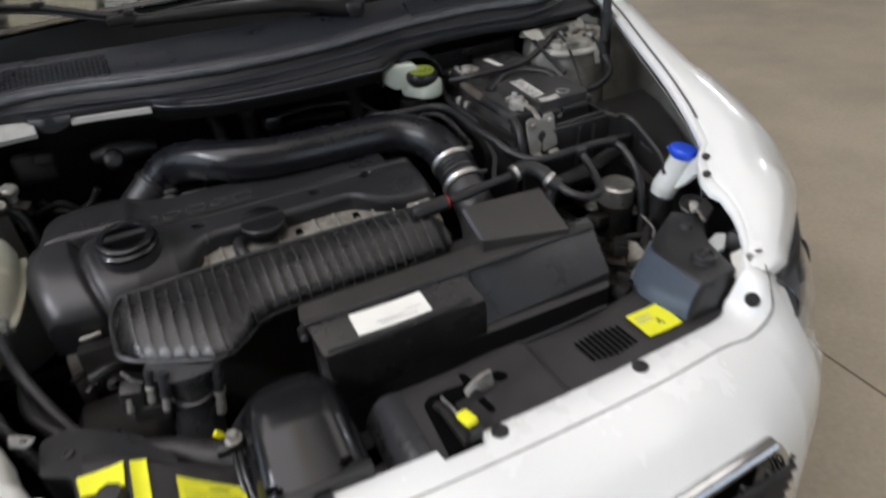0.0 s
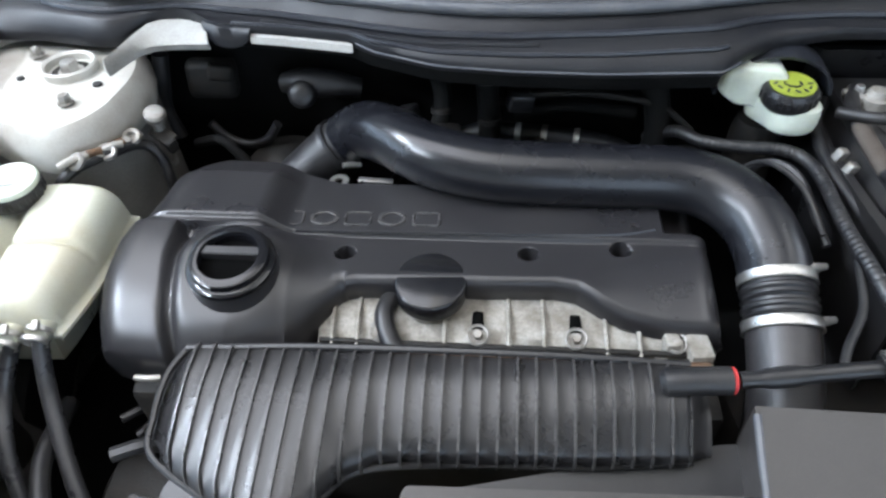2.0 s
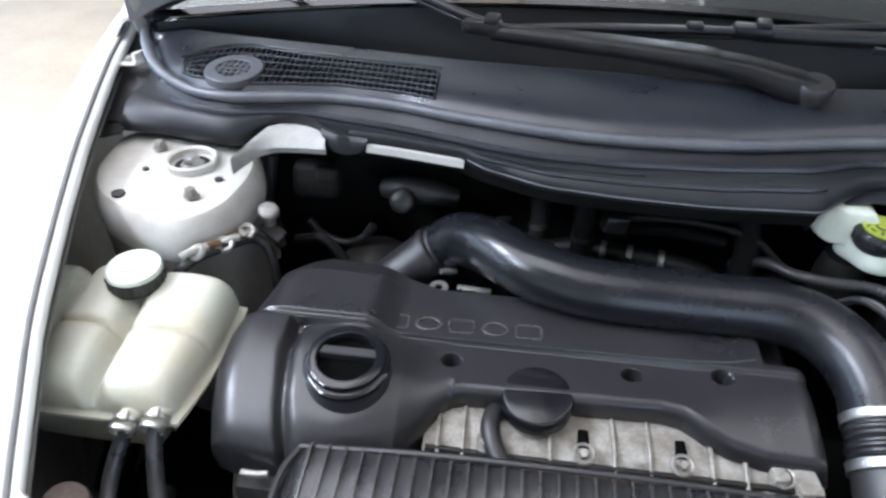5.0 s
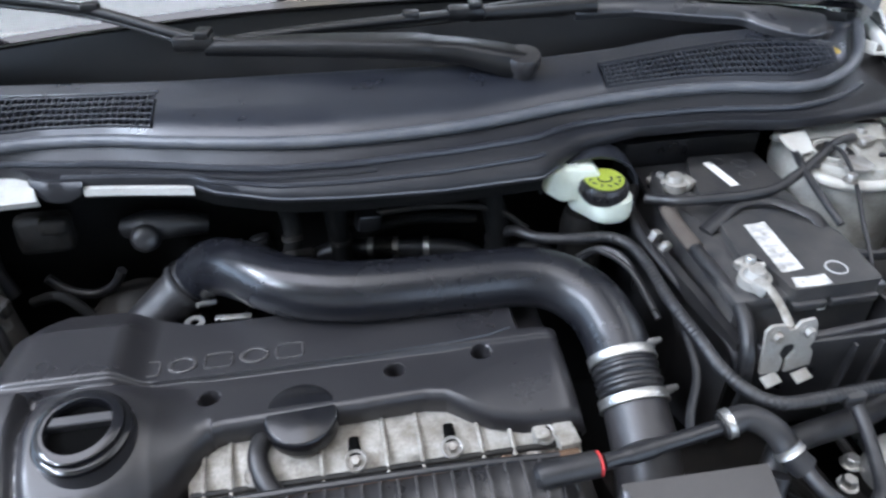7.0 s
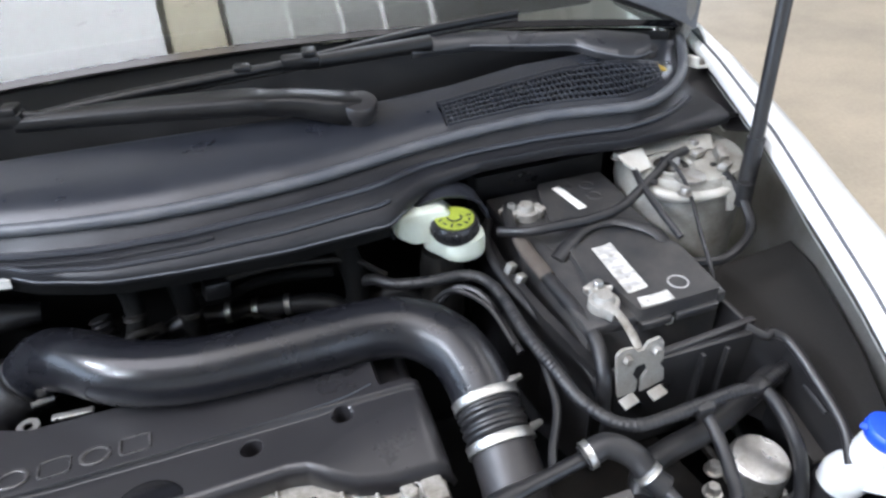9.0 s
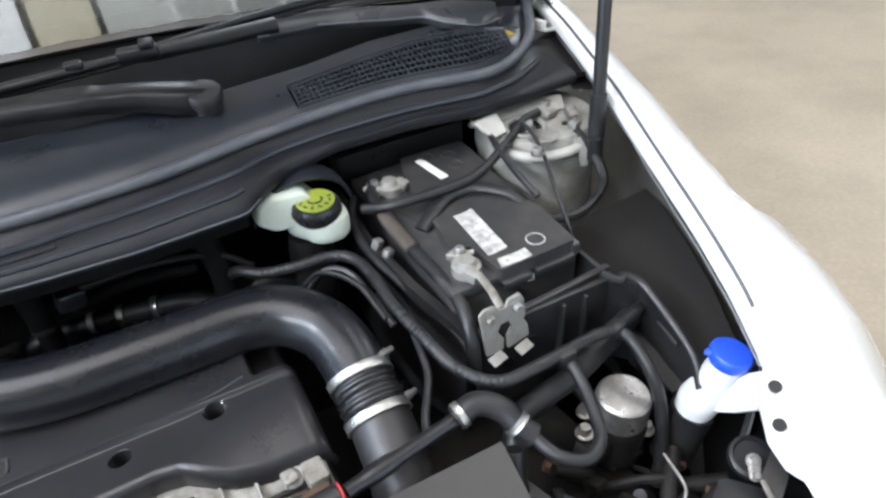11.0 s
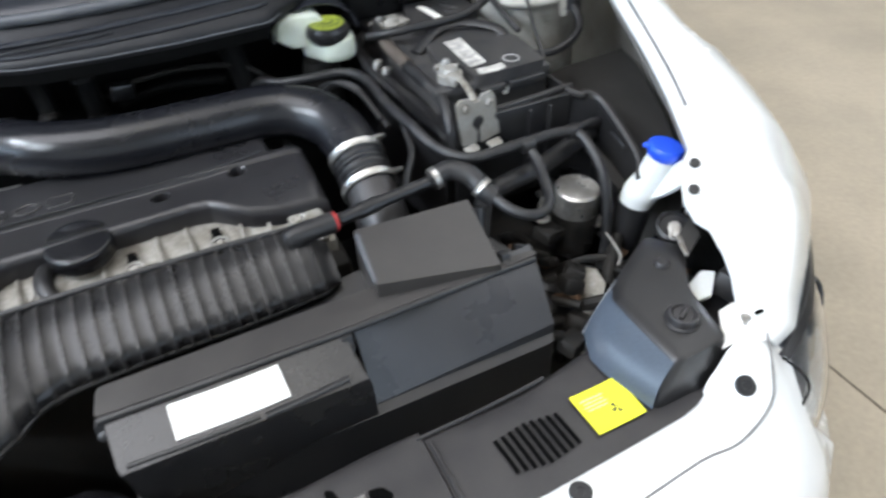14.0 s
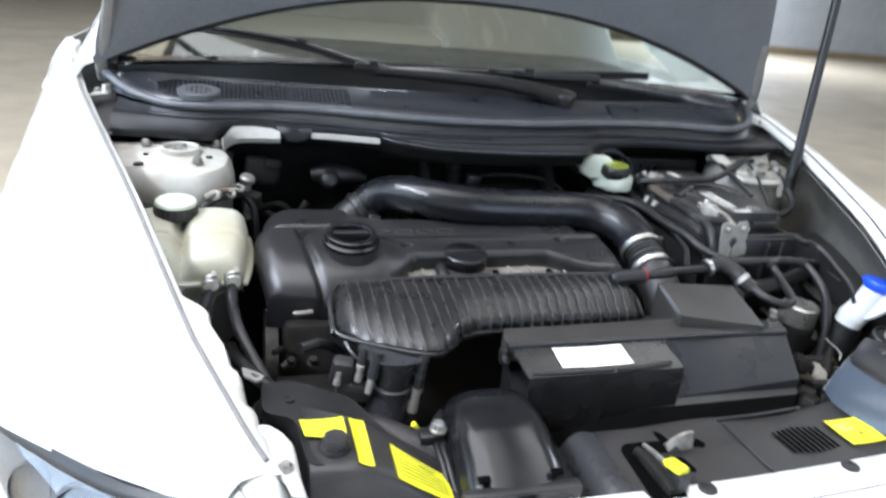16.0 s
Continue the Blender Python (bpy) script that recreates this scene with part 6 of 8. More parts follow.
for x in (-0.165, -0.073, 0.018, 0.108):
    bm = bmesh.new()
    # keyhole's shade drawn as a black inlay on the casting
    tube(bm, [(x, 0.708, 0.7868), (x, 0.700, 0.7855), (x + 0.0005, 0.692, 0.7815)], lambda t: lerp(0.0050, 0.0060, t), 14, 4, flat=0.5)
    part("well", bm, SHADEBLK, head, "black keyhole inlay, shade of an opening in the casting")
    bm = bmesh.new()
    lathe(bm, (x + 0.0005, 0.686, 0.7795), [(0.0105, 0), (0.0108, 0.003), (0.0095, 0.004), (0.0078, 0.003)], (0, -0.35, 0.93), 22, cap=False)
    part("bolt_seat", bm, STEELDULL, head)
    bm = bmesh.new()
    hexbolt(bm, (x + 0.0005, 0.686, 0.7785), 0.0052, 0.007, (0, -0.35, 0.93))
    part("bolt", bm, STEELDULL, head)
bm = bmesh.new()
tube(bm, [(-0.222, 0.6775, 0.7745), (-0.1, 0.6765, 0.7745), (0.0, 0.677, 0.7745), (0.13, 0.6775, 0.774)], 0.0032, 8, 5)
part("casting_step", bm, DARK, head, "grimy step along the casting")
random.seed(31)
for k in range(14):
    x = -0.21 + 0.0255 * k + random.uniform(-0.004, 0.004)
    bm = bmesh.new()
    box(bm, (x, 0.668, 0.7725), (random.uniform(0.005, 0.013), 0.009, random.uniform(0.005, 0.010)), eul(random.uniform(5, 25), 0, random.uniform(-8, 8)), 0.0015)
    part("casting_lug", bm, (ALU, DARK, RUST)[k % 3], head)
for k in range(9):
    bm = bmesh.new()
    x = -0.20 + 0.041 * k
    box(bm, (x, 0.660, 0.768), (0.012, 0.012, 0.010), eul(15, 0, 0), 0.002)
    part("fuel_rail_lug", bm, STEELDULL if k % 3 else RUST, head)
bm = bmesh.new()
tube(bm, [(-0.22, 0.661, 0.777), (-0.05, 0.660, 0.778), (0.135, 0.661, 0.777)], 0.0055, 10, 6)
part("fuel_rail", bm, RUST, engine, "brown rusted fuel rail")
bm = bmesh.new()
box(bm, (0.128, 0.684, 0.775), (0.022, 0.035, 0.022), eul(0, 0, 5), 0.004)
box(bm, (0.105, 0.688, 0.776), (0.014, 0.02, 0.02), eul(0, 0, 5), 0.003)
part("head_end_lug", bm, ALU, head)

cover = new("engine_cover")
cover.parent = engine
PLACE[cover] = PLACE[engine]


def cover_front(x):
    return interp(x, [(-0.44, 0.648), (-0.41, 0.641), (-0.36, 0.637), (-0.30, 0.641), (-0.25, 0.655), (-0.232, 0.68), (-0.215, 0.705), (-0.205, 0.716), (-0.19, 0.720), (0.0, 0.726), (0.02, 0.722), (0.04, 0.708), (0.06, 0.698), (0.09, 0.692), (0.145, 0.692)])


def cover_back(x):
    return interp(x, [(-0.44, 0.855), (-0.412, 0.868), (-0.37, 0.893), (-0.31, 0.890), (-0.23, 0.862), (0.15, 0.862)])


def edge_round(d, r, h):
    """How far a rolled edge of radius r has dropped, d in from the rim."""
    return h * (1 - math.sqrt(max(0.0, 1 - (1 - min(1.0, max(0.0, d / r))) ** 2)))


def cover_left(y):
    return interp(y, [(0.63, -0.418), (0.67, -0.428), (0.71, -0.436), (0.75, -0.437), (0.79, -0.432), (0.84, -0.424), (0.90, -0.418)])


def cover_x(x, y):
    """Draws the cover's end in to its curved left rim."""
    return lerp(cover_left(y), -0.34, (x + 0.437) / 0.097) if x < -0.34 else x


def cover_z(x, y):
    z = 0.812
    front_half = ramp(x, -0.235, -0.20) * (1 - ramp(x, 0.025, 0.075)) * (1 - ramp(y, 0.782, 0.787))
    z += front_half * (0.0022 - 0.075 * max(0.0, y - 0.722))            # front half dips towards the step
    z += 0.004 * ramp(y, 0.782, 0.787)                       # rear half steps up by a little
    groove = interp(y, [(0.63, -0.352), (0.672, -0.363), (0.73, -0.373), (0.775, -0.376)])
    drum = 1 - ramp(x, groove - 0.004, groove + 0.010)
    rear = 1 - ramp(x, -0.302, -0.264)
    z += drum * 0.024 * (1 - ramp(y, 0.7744, 0.7774))                               # timing cover
    z += rear * (0.0205 - 0.005 * ramp(y, 0.855, 0.860) - 0.30 * max(0.0, y - 0.858)) * ramp(y, 0.7744, 0.7774)                                     # and its rear block
    z += 0.0225 * (1 - drum) * (1 - ramp(y, 0.7744, 0.7774)) * (1 - ramp(math.hypot(x + 0.312, y - 0.712), 0.046, 0.108))       # boss round the oil filler
    z -= 0.006 * math.exp(-((x - groove - 0.007) / 0.006) ** 2) * (1 - ramp(y, 0.765, 0.775))         # groove beside the timing cover
    z -= 0.0028 * math.exp(-((y - 0.7764) / 0.0010) ** 2) * (1 - ramp(x, -0.376, -0.366))         # seam across the timing cover
    f = cover_front(x)
    if x < -0.2:
        z -= edge_round(y - f, 0.018 + 0.105 * (1 - ramp(x, -0.26, -0.2)), 0.020 + 0.034 * (1 - ramp(x, -0.26, -0.2)))
    else:
        z -= edge_round(y - f, 0.010, 0.011)
        d = interp(x, [(0.0, 0.716), (0.03, 0.733), (0.06, 0.748), (0.10, 0.760), (0.15, 0.766)]) - y        # end that rolls forward past a crease
        if x > 0.0 and d > 0:
            z -= 0.10 * d + 2.0 * d * d
    z -= 0.026 * ramp(x, 0.108, 0.114) * ramp(y, 0.795, 0.802)          # the name plate stops short of the end
    for hx, hy in ((-0.207, 0.759), (-0.026, 0.765), (0.064, 0.774)):      # sunk screw wells
        z -= 0.022 * (1 - ramp(math.hypot(x - hx, y - hy), 0.0078, 0.0102))
    far_end = ramp(y, 0.775, 0.79)
    z -= edge_round(x - cover_left(y), 0.026 + 0.02 * far_end, 0.026 + 0.016 * far_end)
    z -= edge_round(0.151 - x, 0.02, 0.015)
    return z


bm = bmesh.new()
rows = []
us = [0.0, 0.0008, 0.0025, 0.0055, 0.010, 0.016, 0.023, 0.030] + [lerp(0.037, 0.537, k / 250) for k in range(251)] + [0.542, 0.548, 0.553, 0.558, 0.561, 0.563]
xs = [lerp(-0.437, 0.151, u / 0.563) for u in us]
for x in xs:
    f, b = cover_front(x), cover_back(x)
    row = [(cover_x(x, f), f + 0.006, 0.735 if x < -0.21 else 0.772), (cover_x(x, f), f, cover_z(cover_x(x, f), f) - 0.008)]
    ys = [lerp(f, 0.7740, (k / 64) ** 1.2) for k in range(65)] + [0.7748, 0.7756, 0.7764, 0.7772, 0.778, 0.7800, 0.782, 0.783, 0.784, 0.785, 0.786, 0.787] + [lerp(0.789, b, k / 22) for k in range(23)]
    for y in ys:
        row.append((cover_x(x, y), y, cover_z(cover_x(x, y), y)))
    row += [(cover_x(x, b), b + 0.003, cover_z(cover_x(x, b), b) - 0.01), (cover_x(x, b), b + 0.003, 0.74)]
    rows.append(row)
grid(bm, rows)
thicken(bm, 0.003)
shell = part("cover_shell", bm, COVERPL, cover, "satin black moulded engine cover", 26)
bm = bmesh.new()
tube(bm, [(-0.262, 0.784, 0.8165), (-0.1, 0.786, 0.8165), (0.05, 0.79, 0.8165), (0.10, 0.80, 0.8165)], 0.0018, 6, 6)
part("moulded_ridge", bm, COVERPL, shell)
for x, y in ((-0.207, 0.759), (-0.026, 0.765), (0.064, 0.774)):
    bm = bmesh.new()
    hexbolt(bm, (x, y, 0.791), 0.004, 0.004)
    part("cover_screw", bm, DARK, cover, "dark screw deep in its well")
# raised plain outlines in a row, in place of the maker's name
for k in range(5):
    bm = bmesh.new()
    if k % 2:
        lathe(bm, (0, 0, 0), [(0.0085, -0.001), (0.0085, 0.0010), (0.0078, 0.0014), (0.0066, 0.0014), (0.0060, 0.0010), (0.0060, -0.001)], seg=28, cap=False)
        bmesh.ops.scale(bm, vec=(1.75, 1.3, 1.2), verts=bm.verts)
    else:
        ring = rounded([(-0.0135, -0.010), (0.0135, -0.010), (0.0135, 0.010), (-0.0135, 0.010)], 0.005)
        tube(bm, [(x, y, 0.0002) for x, y in ring + ring[:1]], 0.0015, 6, 1, caps=False)
    bmesh.ops.rotate(bm, cent=(0, 0, 0), matrix=Matrix.Rotation(radians(1.5), 3, "Z"), verts=bm.verts)
    bmesh.ops.translate(bm, vec=(-0.272 + 0.0355 * k, 0.803 + 0.0008 * k, 0.8162), verts=bm.verts)
    part("embossed_mark", bm, RIBPL, cover, "raised plain outline in a row")

oil = new("oil_filler_cap")
oil.parent = engine
PLACE[oil] = PLACE[engine]
TILT = Vector((0, -0.12, 0.99)).normalized()
CAPC = Vector((-0.302, 0.712, 0.836))


def cap_at(x, y, h):
    """A place on the filler cap: x, y across it and h along its axis."""
    q = Vector((0, 0, 1)).rotation_difference(TILT).to_matrix()
    return CAPC + q @ Vector((x, y, h))


bm = bmesh.new()
lathe(bm, cap_at(0, 0, -0.024), [(0.0445, 0), (0.0425, 0.010), (0.0415, 0.021), (0.041, 0.024)], TILT, 40)
part("filler_neck", bm, COVERPL, oil)
bm = bmesh.new()
lathe(bm, CAPC, [(0.0395, 0), (0.0415, 0.002), (0.0415, 0.006), (0.0385, 0.0085), (0.0365, 0.0088), (0.0375, 0.0115), (0.0370, 0.0150), (0.0350, 0.0165), (0.0285, 0.0165), (0.0275, 0.0150), (0.0270, 0.0040), (0.0, 0.0036)], TILT, 44)
part("cap_ring", bm, GLOSSBLK, oil, "round black screw cap with a deep finger recess")
# black disc darkens the recess: its shade is put into the colour
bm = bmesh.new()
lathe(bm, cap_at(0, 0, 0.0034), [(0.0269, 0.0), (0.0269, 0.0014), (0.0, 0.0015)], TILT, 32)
part("recess_shade_floor", bm, SHADEBLK, oil, "black floor disc, shade of the finger recess")
bm = bmesh.new()
HALF = math.sqrt(0.0274 ** 2 - 0.012 ** 2)
grip = [(-0.0268, 0.003), (0.0268, 0.003), (HALF, 0.012), (-HALF, 0.012)]
rings = [[cap_at(x * k, y if y > 0.005 else y + d, h) for x, y in grip] for k, d, h in ((1.0, 0.0, 0.0036), (1.0, 0.0, 0.0125), (0.99, 0.0012, 0.0138))]
grid(bm, rings, loop=True, caps=True)
part("grip_bar", bm, COVERPL, oil, "flat finger bar across the cap's recess")

bcap = new("round_cap")
bcap.parent = engine
PLACE[bcap] = PLACE[engine]
bm = bmesh.new()
lathe(bm, (-0.119, 0.727, 0.793), [(0.0345, 0.0), (0.0355, 0.010), (0.035, 0.016), (0.0335, 0.0185), (0.0315, 0.0195), (0.0, 0.0195)], (0, -0.1, 0.995), 40)
part("cap_top", bm, GLOSSBLK, bcap, "smooth glossy black round cap")
bm = bmesh.new()
lathe(bm, (-0.119, 0.729, 0.768), [(0.029, 0), (0.030, 0.024)], (0, -0.1, 0.995), 30)
part("cap_neck", bm, ALU, bcap, "grey neck below the cap")
bm = bmesh.new()
tube(bm, [(-0.158, 0.722, 0.788), (-0.162, 0.70, 0.788), (-0.155, 0.678, 0.780), (-0.140, 0.66, 0.770)], 0.0095, 12, 5)
part("vent_hose", bm, RUBBER, engine, "short grey-black vent hose")

# loose bits behind the cover
for x0, y0, z0, s0 in ((-0.236, 0.876, 0.806, 0.010), (-0.195, 0.880, 0.806, 0.006)):
    bm = bmesh.new()
    if s0 > 0.008:
        lathe(bm, (x0, y0, z0), [(0.011, 0), (0.011, 0.003), (0.005, 0.003), (0.005, 0)], seg=18, cap=False)
    else:
        box(bm, (x0, y0, z0), (0.04, 0.008, 0.004), eul(0, 0, -4), 0.001)
    part("cable_tab", bm, STEEL, engine, "small bright steel tab behind the cover")

# ---------------------------------------------------------------- intake manifold
man = thing("intake_manifold", (-0.11, 0.58, 0.70), "ribbed black plastic intake manifold", "intake manifold")


def man_row(x, grow=0.0):
    """The section of the plenum at x, from its back foot over the top to its front foot."""
    g = 1 - ramp(x, -0.215, -0.15)
    end = ramp(x, -0.345, -0.318)
    endr = 1 - ramp(x, 0.098, 0.122)
    top_b = 0.808 + grow
    top_f = 0.786 - 0.006 * ramp(x, -0.1, 0.11) + grow
    yf = interp(x, [(-0.35, 0.556), (-0.33, 0.545), (-0.31, 0.532), (-0.27, 0.511), (-0.235, 0.496), (-0.215, 0.496), (-0.195, 0.515), (-0.175, 0.543), (-0.15, 0.558), (0.02, 0.565), (0.11, 0.574)])
    pts = [(0.648, 0.765), (0.648, 0.795), (0.642, top_b - 0.002), (0.634, top_b), (lerp(0.634, yf, 0.3), lerp(top_b, top_f, 0.25) + 0.003), (lerp(0.634, yf, 0.6), lerp(top_b, top_f, 0.6) + 0.003), (yf + 0.014, top_f + 0.002), (yf + 0.004, top_f - 0.003)]
    up = 0.010 * g
    pts += [(yf, top_f - 0.012 + 0.4 * up), (yf + 0.001, 0.764 + up), (yf + 0.004, 0.756 + up), (yf + 0.02, 0.748 + up)]
    sh = min(end, endr)
    return [(x, lerp(0.60, y, 0.72 + 0.28 * sh), lerp(0.762, z, 0.55 + 0.45 * sh)) for y, z in pts]


bm = bmesh.new()
RIBS = 27
PITCH = (0.104 + 0.318) / RIBS


def hollow(x):
    """The plenum's section, sunk between ribs."""
    u = (x + 0.318) / PITCH
    d = 0.0008 * math.sin(math.pi * (u % 1.0)) if 0 < u < RIBS else 0.0
    return [(px, py + (d if i >= 7 else 0.0), pz - (d if 2 < i < 8 else 0.0)) for i, (px, py, pz) in enumerate(man_row(x))]


xs = [-0.346, -0.343, -0.338, -0.330, -0.324] + [lerp(-0.318, 0.104, k / 216) for k in range(217)] + [0.107, 0.111, 0.116, 0.12, 0.123]
grid(bm, [hollow(x) for x in xs])
thicken(bm, 0.003)
plenum = part("plenum", bm, MANPL, man, "black plastic plenum", 45)
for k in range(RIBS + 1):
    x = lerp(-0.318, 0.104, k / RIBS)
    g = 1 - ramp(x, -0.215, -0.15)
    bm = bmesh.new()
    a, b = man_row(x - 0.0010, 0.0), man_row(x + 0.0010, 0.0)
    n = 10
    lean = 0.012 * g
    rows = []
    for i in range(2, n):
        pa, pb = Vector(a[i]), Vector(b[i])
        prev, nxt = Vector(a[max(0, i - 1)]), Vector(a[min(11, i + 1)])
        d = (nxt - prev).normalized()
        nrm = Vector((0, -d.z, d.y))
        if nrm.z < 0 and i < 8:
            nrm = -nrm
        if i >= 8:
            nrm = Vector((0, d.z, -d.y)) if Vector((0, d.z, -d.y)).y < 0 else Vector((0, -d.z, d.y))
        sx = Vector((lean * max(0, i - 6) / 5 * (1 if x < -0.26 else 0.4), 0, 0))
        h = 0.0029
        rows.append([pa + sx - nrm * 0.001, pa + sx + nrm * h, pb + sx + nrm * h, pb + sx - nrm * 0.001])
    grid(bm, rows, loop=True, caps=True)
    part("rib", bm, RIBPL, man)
bm = bmesh.new()
tube(bm, [(-0.330, 0.640, 0.803), (-0.20, 0.644, 0.808), (-0.0, 0.645, 0.808), (0.108, 0.643, 0.805)], 0.0035, 8, 6)
part("back_bead", bm, PLASTIC, man, "raised bead along the back edge")
bm = bmesh.new()
tube(bm, [(-0.330, 0.640, 0.802), (-0.341, 0.615, 0.796), (-0.343, 0.580, 0.785), (-0.335, 0.548, 0.776), (-0.27, 0.512, 0.773), (-0.225, 0.496, 0.773), (-0.195, 0.517, 0.771), (-0.165, 0.551, 0.766), (-0.08, 0.563, 0.764), (0.02, 0.568, 0.762), (0.108, 0.578, 0.760)], 0.0032, 8, 6)
part("front_bead", bm, PLASTIC, man, "raised bead along the front edge")
# throttle neck below the ribbed end
bm = bmesh.new()
rings = []
for u, rx, ry in ((0.0, 0.050, 0.032), (0.06, 0.036, 0.030), (0.12, 0.028, 0.028), (0.30, 0.0275, 0.0275), (0.315, 0.0262, 0.0262), (0.335, 0.0262, 0.0262), (0.345, 0.029, 0.029), (0.37, 0.029, 0.029), (0.38, 0.0268, 0.0268), (0.74, 0.0262, 0.0262), (0.78, 0.030, 0.030), (1.0, 0.031, 0.031)):
    c = Vector((-0.268, 0.518, 0.772)).lerp(Vector((-0.282, 0.506, 0.650)), u)
    rings.append([c + Vector((rx * math.cos(a), ry * math.sin(a), 0.18 * ry * math.sin(a))) for a in (2 * math.pi * k / 32 for k in range(32))])
grid(bm, rings, loop=True, caps=True)
part("throttle_neck", bm, ENDPL, man, "black neck leading down to the throttle", 45)
for x0, x1, y, z0, z1, r in ((-0.312, -0.318, 0.508, 0.780, 0.742, 0.0055), (-0.297, -0.303, 0.500, 0.778, 0.745, 0.0065), (-0.238, -0.245, 0.498, 0.772, 0.728, 0.0065)):
    bm = bmesh.new()
    tube(bm, [(x0, y, z0), (x1, y - 0.004, z1)], r, 12, 2)
    part("neck_boss", bm, ENDPL, man)
for x, y, z, n, r in ((-0.320, 0.501, 0.738, 0.022, 0.0048), (-0.307, 0.494, 0.724, 0.032, 0.0048), (-0.250, 0.493, 0.692, 0.036, 0.0066), (-0.345, 0.503, 0.733, 0.020, 0.0046)):
    bm = bmesh.new()
    lathe(bm, (x, y, z), [(r * 0.5, 0), (r, 0.001), (r, n * 0.45), (r * 0.86, n * 0.47), (r * 0.86, n * 0.8), (r * 1.12, n * 0.82), (r * 1.12, n), (r * 0.5, n + 0.001)], (0.16, 0.1, 0.98), 12)
    part("throttle_bolt", bm, ZINC, man, "bright steel bolt")
bm = bmesh.new()
box(bm, (-0.338, 0.512, 0.748), (0.026, 0.022, 0.034), eul(6, 8, -10), 0.004)
box(bm, (-0.322, 0.512, 0.722), (0.044, 0.026, 0.026), eul(6, 8, -10), 0.005)
part("actuator", bm, PLASTIC_GREY, man, "grey-black throttle actuator")
bm = bmesh.new()
tube(bm, [(-0.338, 0.500, 0.796), (-0.330, 0.498, 0.782), (-0.322, 0.500, 0.772)], 0.0018, 6, 4)
part("link_rod", bm, STEEL, man, "thin bright link rod")
bm = bmesh.new()
box(bm, (-0.285, 0.474, 0.668), (0.024, 0.004, 0.005), eul(0, 12, 0), 0.001)
part("clip", bm, STEELDULL, man, "small steel clip on the neck")
bm = bmesh.new()
tube(bm, [(-0.283, 0.505, 0.660), (-0.287, 0.495, 0.635), (-0.29, 0.47, 0.58)], 0.030, 22, 4)
part("inlet_hose", bm, RUBBER, man, "black inlet hose below the throttle")

# ---------------------------------------------------------------- charge pipe
pipe = thing("charge_pipe", (0.0, 0.85, 0.80), "satin black silicone charge pipe crossing the engine", "pipe")
PR = 0.0335
bm = bmesh.new()
tube(bm, [(-0.238, 0.952, 0.812), (-0.212, 0.942, 0.832), (-0.175, 0.908, 0.846), (-0.13, 0.874, 0.847), (-0.06, 0.857, 0.842), (0.05, 0.857, 0.838), (0.118, 0.858, 0.836), (0.162, 0.846, 0.833), (0.193, 0.815, 0.825), (0.205, 0.775, 0.814), (0.206, 0.742, 0.803)], PR, 40, 8)
part("pipe_body", bm, SILICONE, pipe, "smooth satin black pipe", 60)
bm = bmesh.new()
tube(bm, [(-0.315, 0.925, 0.752), (-0.287, 0.938, 0.774), (-0.258, 0.948, 0.797), (-0.234, 0.951, 0.815)], 0.032, 30, 6)
part("lower_sleeve", bm, RUBBER, pipe, "black rubber sleeve at the lower end")
bm = bmesh.new()
tube(bm, [(0.206, 0.744, 0.804), (0.2055, 0.70, 0.784)], PR * 0.99, 36, 4, ripple=0.035, pitch=0.0085)
part("bellows", bm, RUBBER, pipe, "ribbed black rubber bellows")
bm = bmesh.new()
tube(bm, [(0.2055, 0.701, 0.784), (0.203, 0.66, 0.764), (0.198, 0.625, 0.735), (0.19, 0.60, 0.69)], PR * 0.96, 30, 6)
part("lower_pipe", bm, PLASTIC_GREY, pipe, "dull black pipe below the bellows")
for at, ax, scr in (((0.206, 0.745, 0.8045), (0, 0.905, 0.42), (0.029, 0.0, 0.02)), ((0.2055, 0.704, 0.7855), (0, 0.905, 0.42), (0.034, 0.0, 0.012)), ((-0.250, 0.949, 0.803), (0.76, 0.10, 0.62), (0.020, -0.034, -0.002))):
    cl = new("hose_clamp")
    cl.parent = pipe
    PLACE[cl] = PLACE[pipe]
    bm = bmesh.new()
    band(bm, at, ax, PR + 0.0004)
    part("band", bm, STEEL if at[0] > 0 else RUBBER, cl, "steel clamp band")
    bm = bmesh.new()
    p = Vector(at) + Vector(scr)
    tube(bm, [p - Vector((0.008, 0.006, -0.004)), p + Vector((0.010, 0.004, -0.002))], 0.0034, 10, 2)
    box(bm, p, (0.010, 0.008, 0.005), eul(20, 10, 20), 0.001)
    part("screw", bm, STEEL, cl, "steel worm screw")

# smaller coolant hose with a joiner behind the pipe
ch = thing("coolant_hose", (0.0, 1.02, 0.76), "thin black coolant hose with a clamped joiner", "hose")
bm = bmesh.new()
tube(bm, [(-0.14, 1.03, 0.74), (-0.09, 1.035, 0.768), (-0.033, 1.025, 0.775), (0.04, 1.012, 0.776), (0.09, 1.0, 0.772), (0.12, 0.985, 0.755)], 0.0125, 14, 6)
part("hose", bm, RUBBER, ch)
for at in ((-0.033, 1.025, 0.775), (0.0, 1.019, 0.776), (0.04, 1.012, 0.7765)):
    bm = bmesh.new()
    band(bm, at, (0.98, -0.17, 0.02), 0.0128, 0.008, 0.0016, 24)
    part("clamp", bm, STEEL, ch, "bright steel spring clamp")

# ---------------------------------------------------------------- coolant expansion tank
tank = thing("expansion_tank", (-0.535, 0.72, 0.70), "yellowed translucent coolant expansion tank", "coolant tank")
TX0, TX1, TY0, TY1 = -0.690, -0.442, 0.645, 0.808


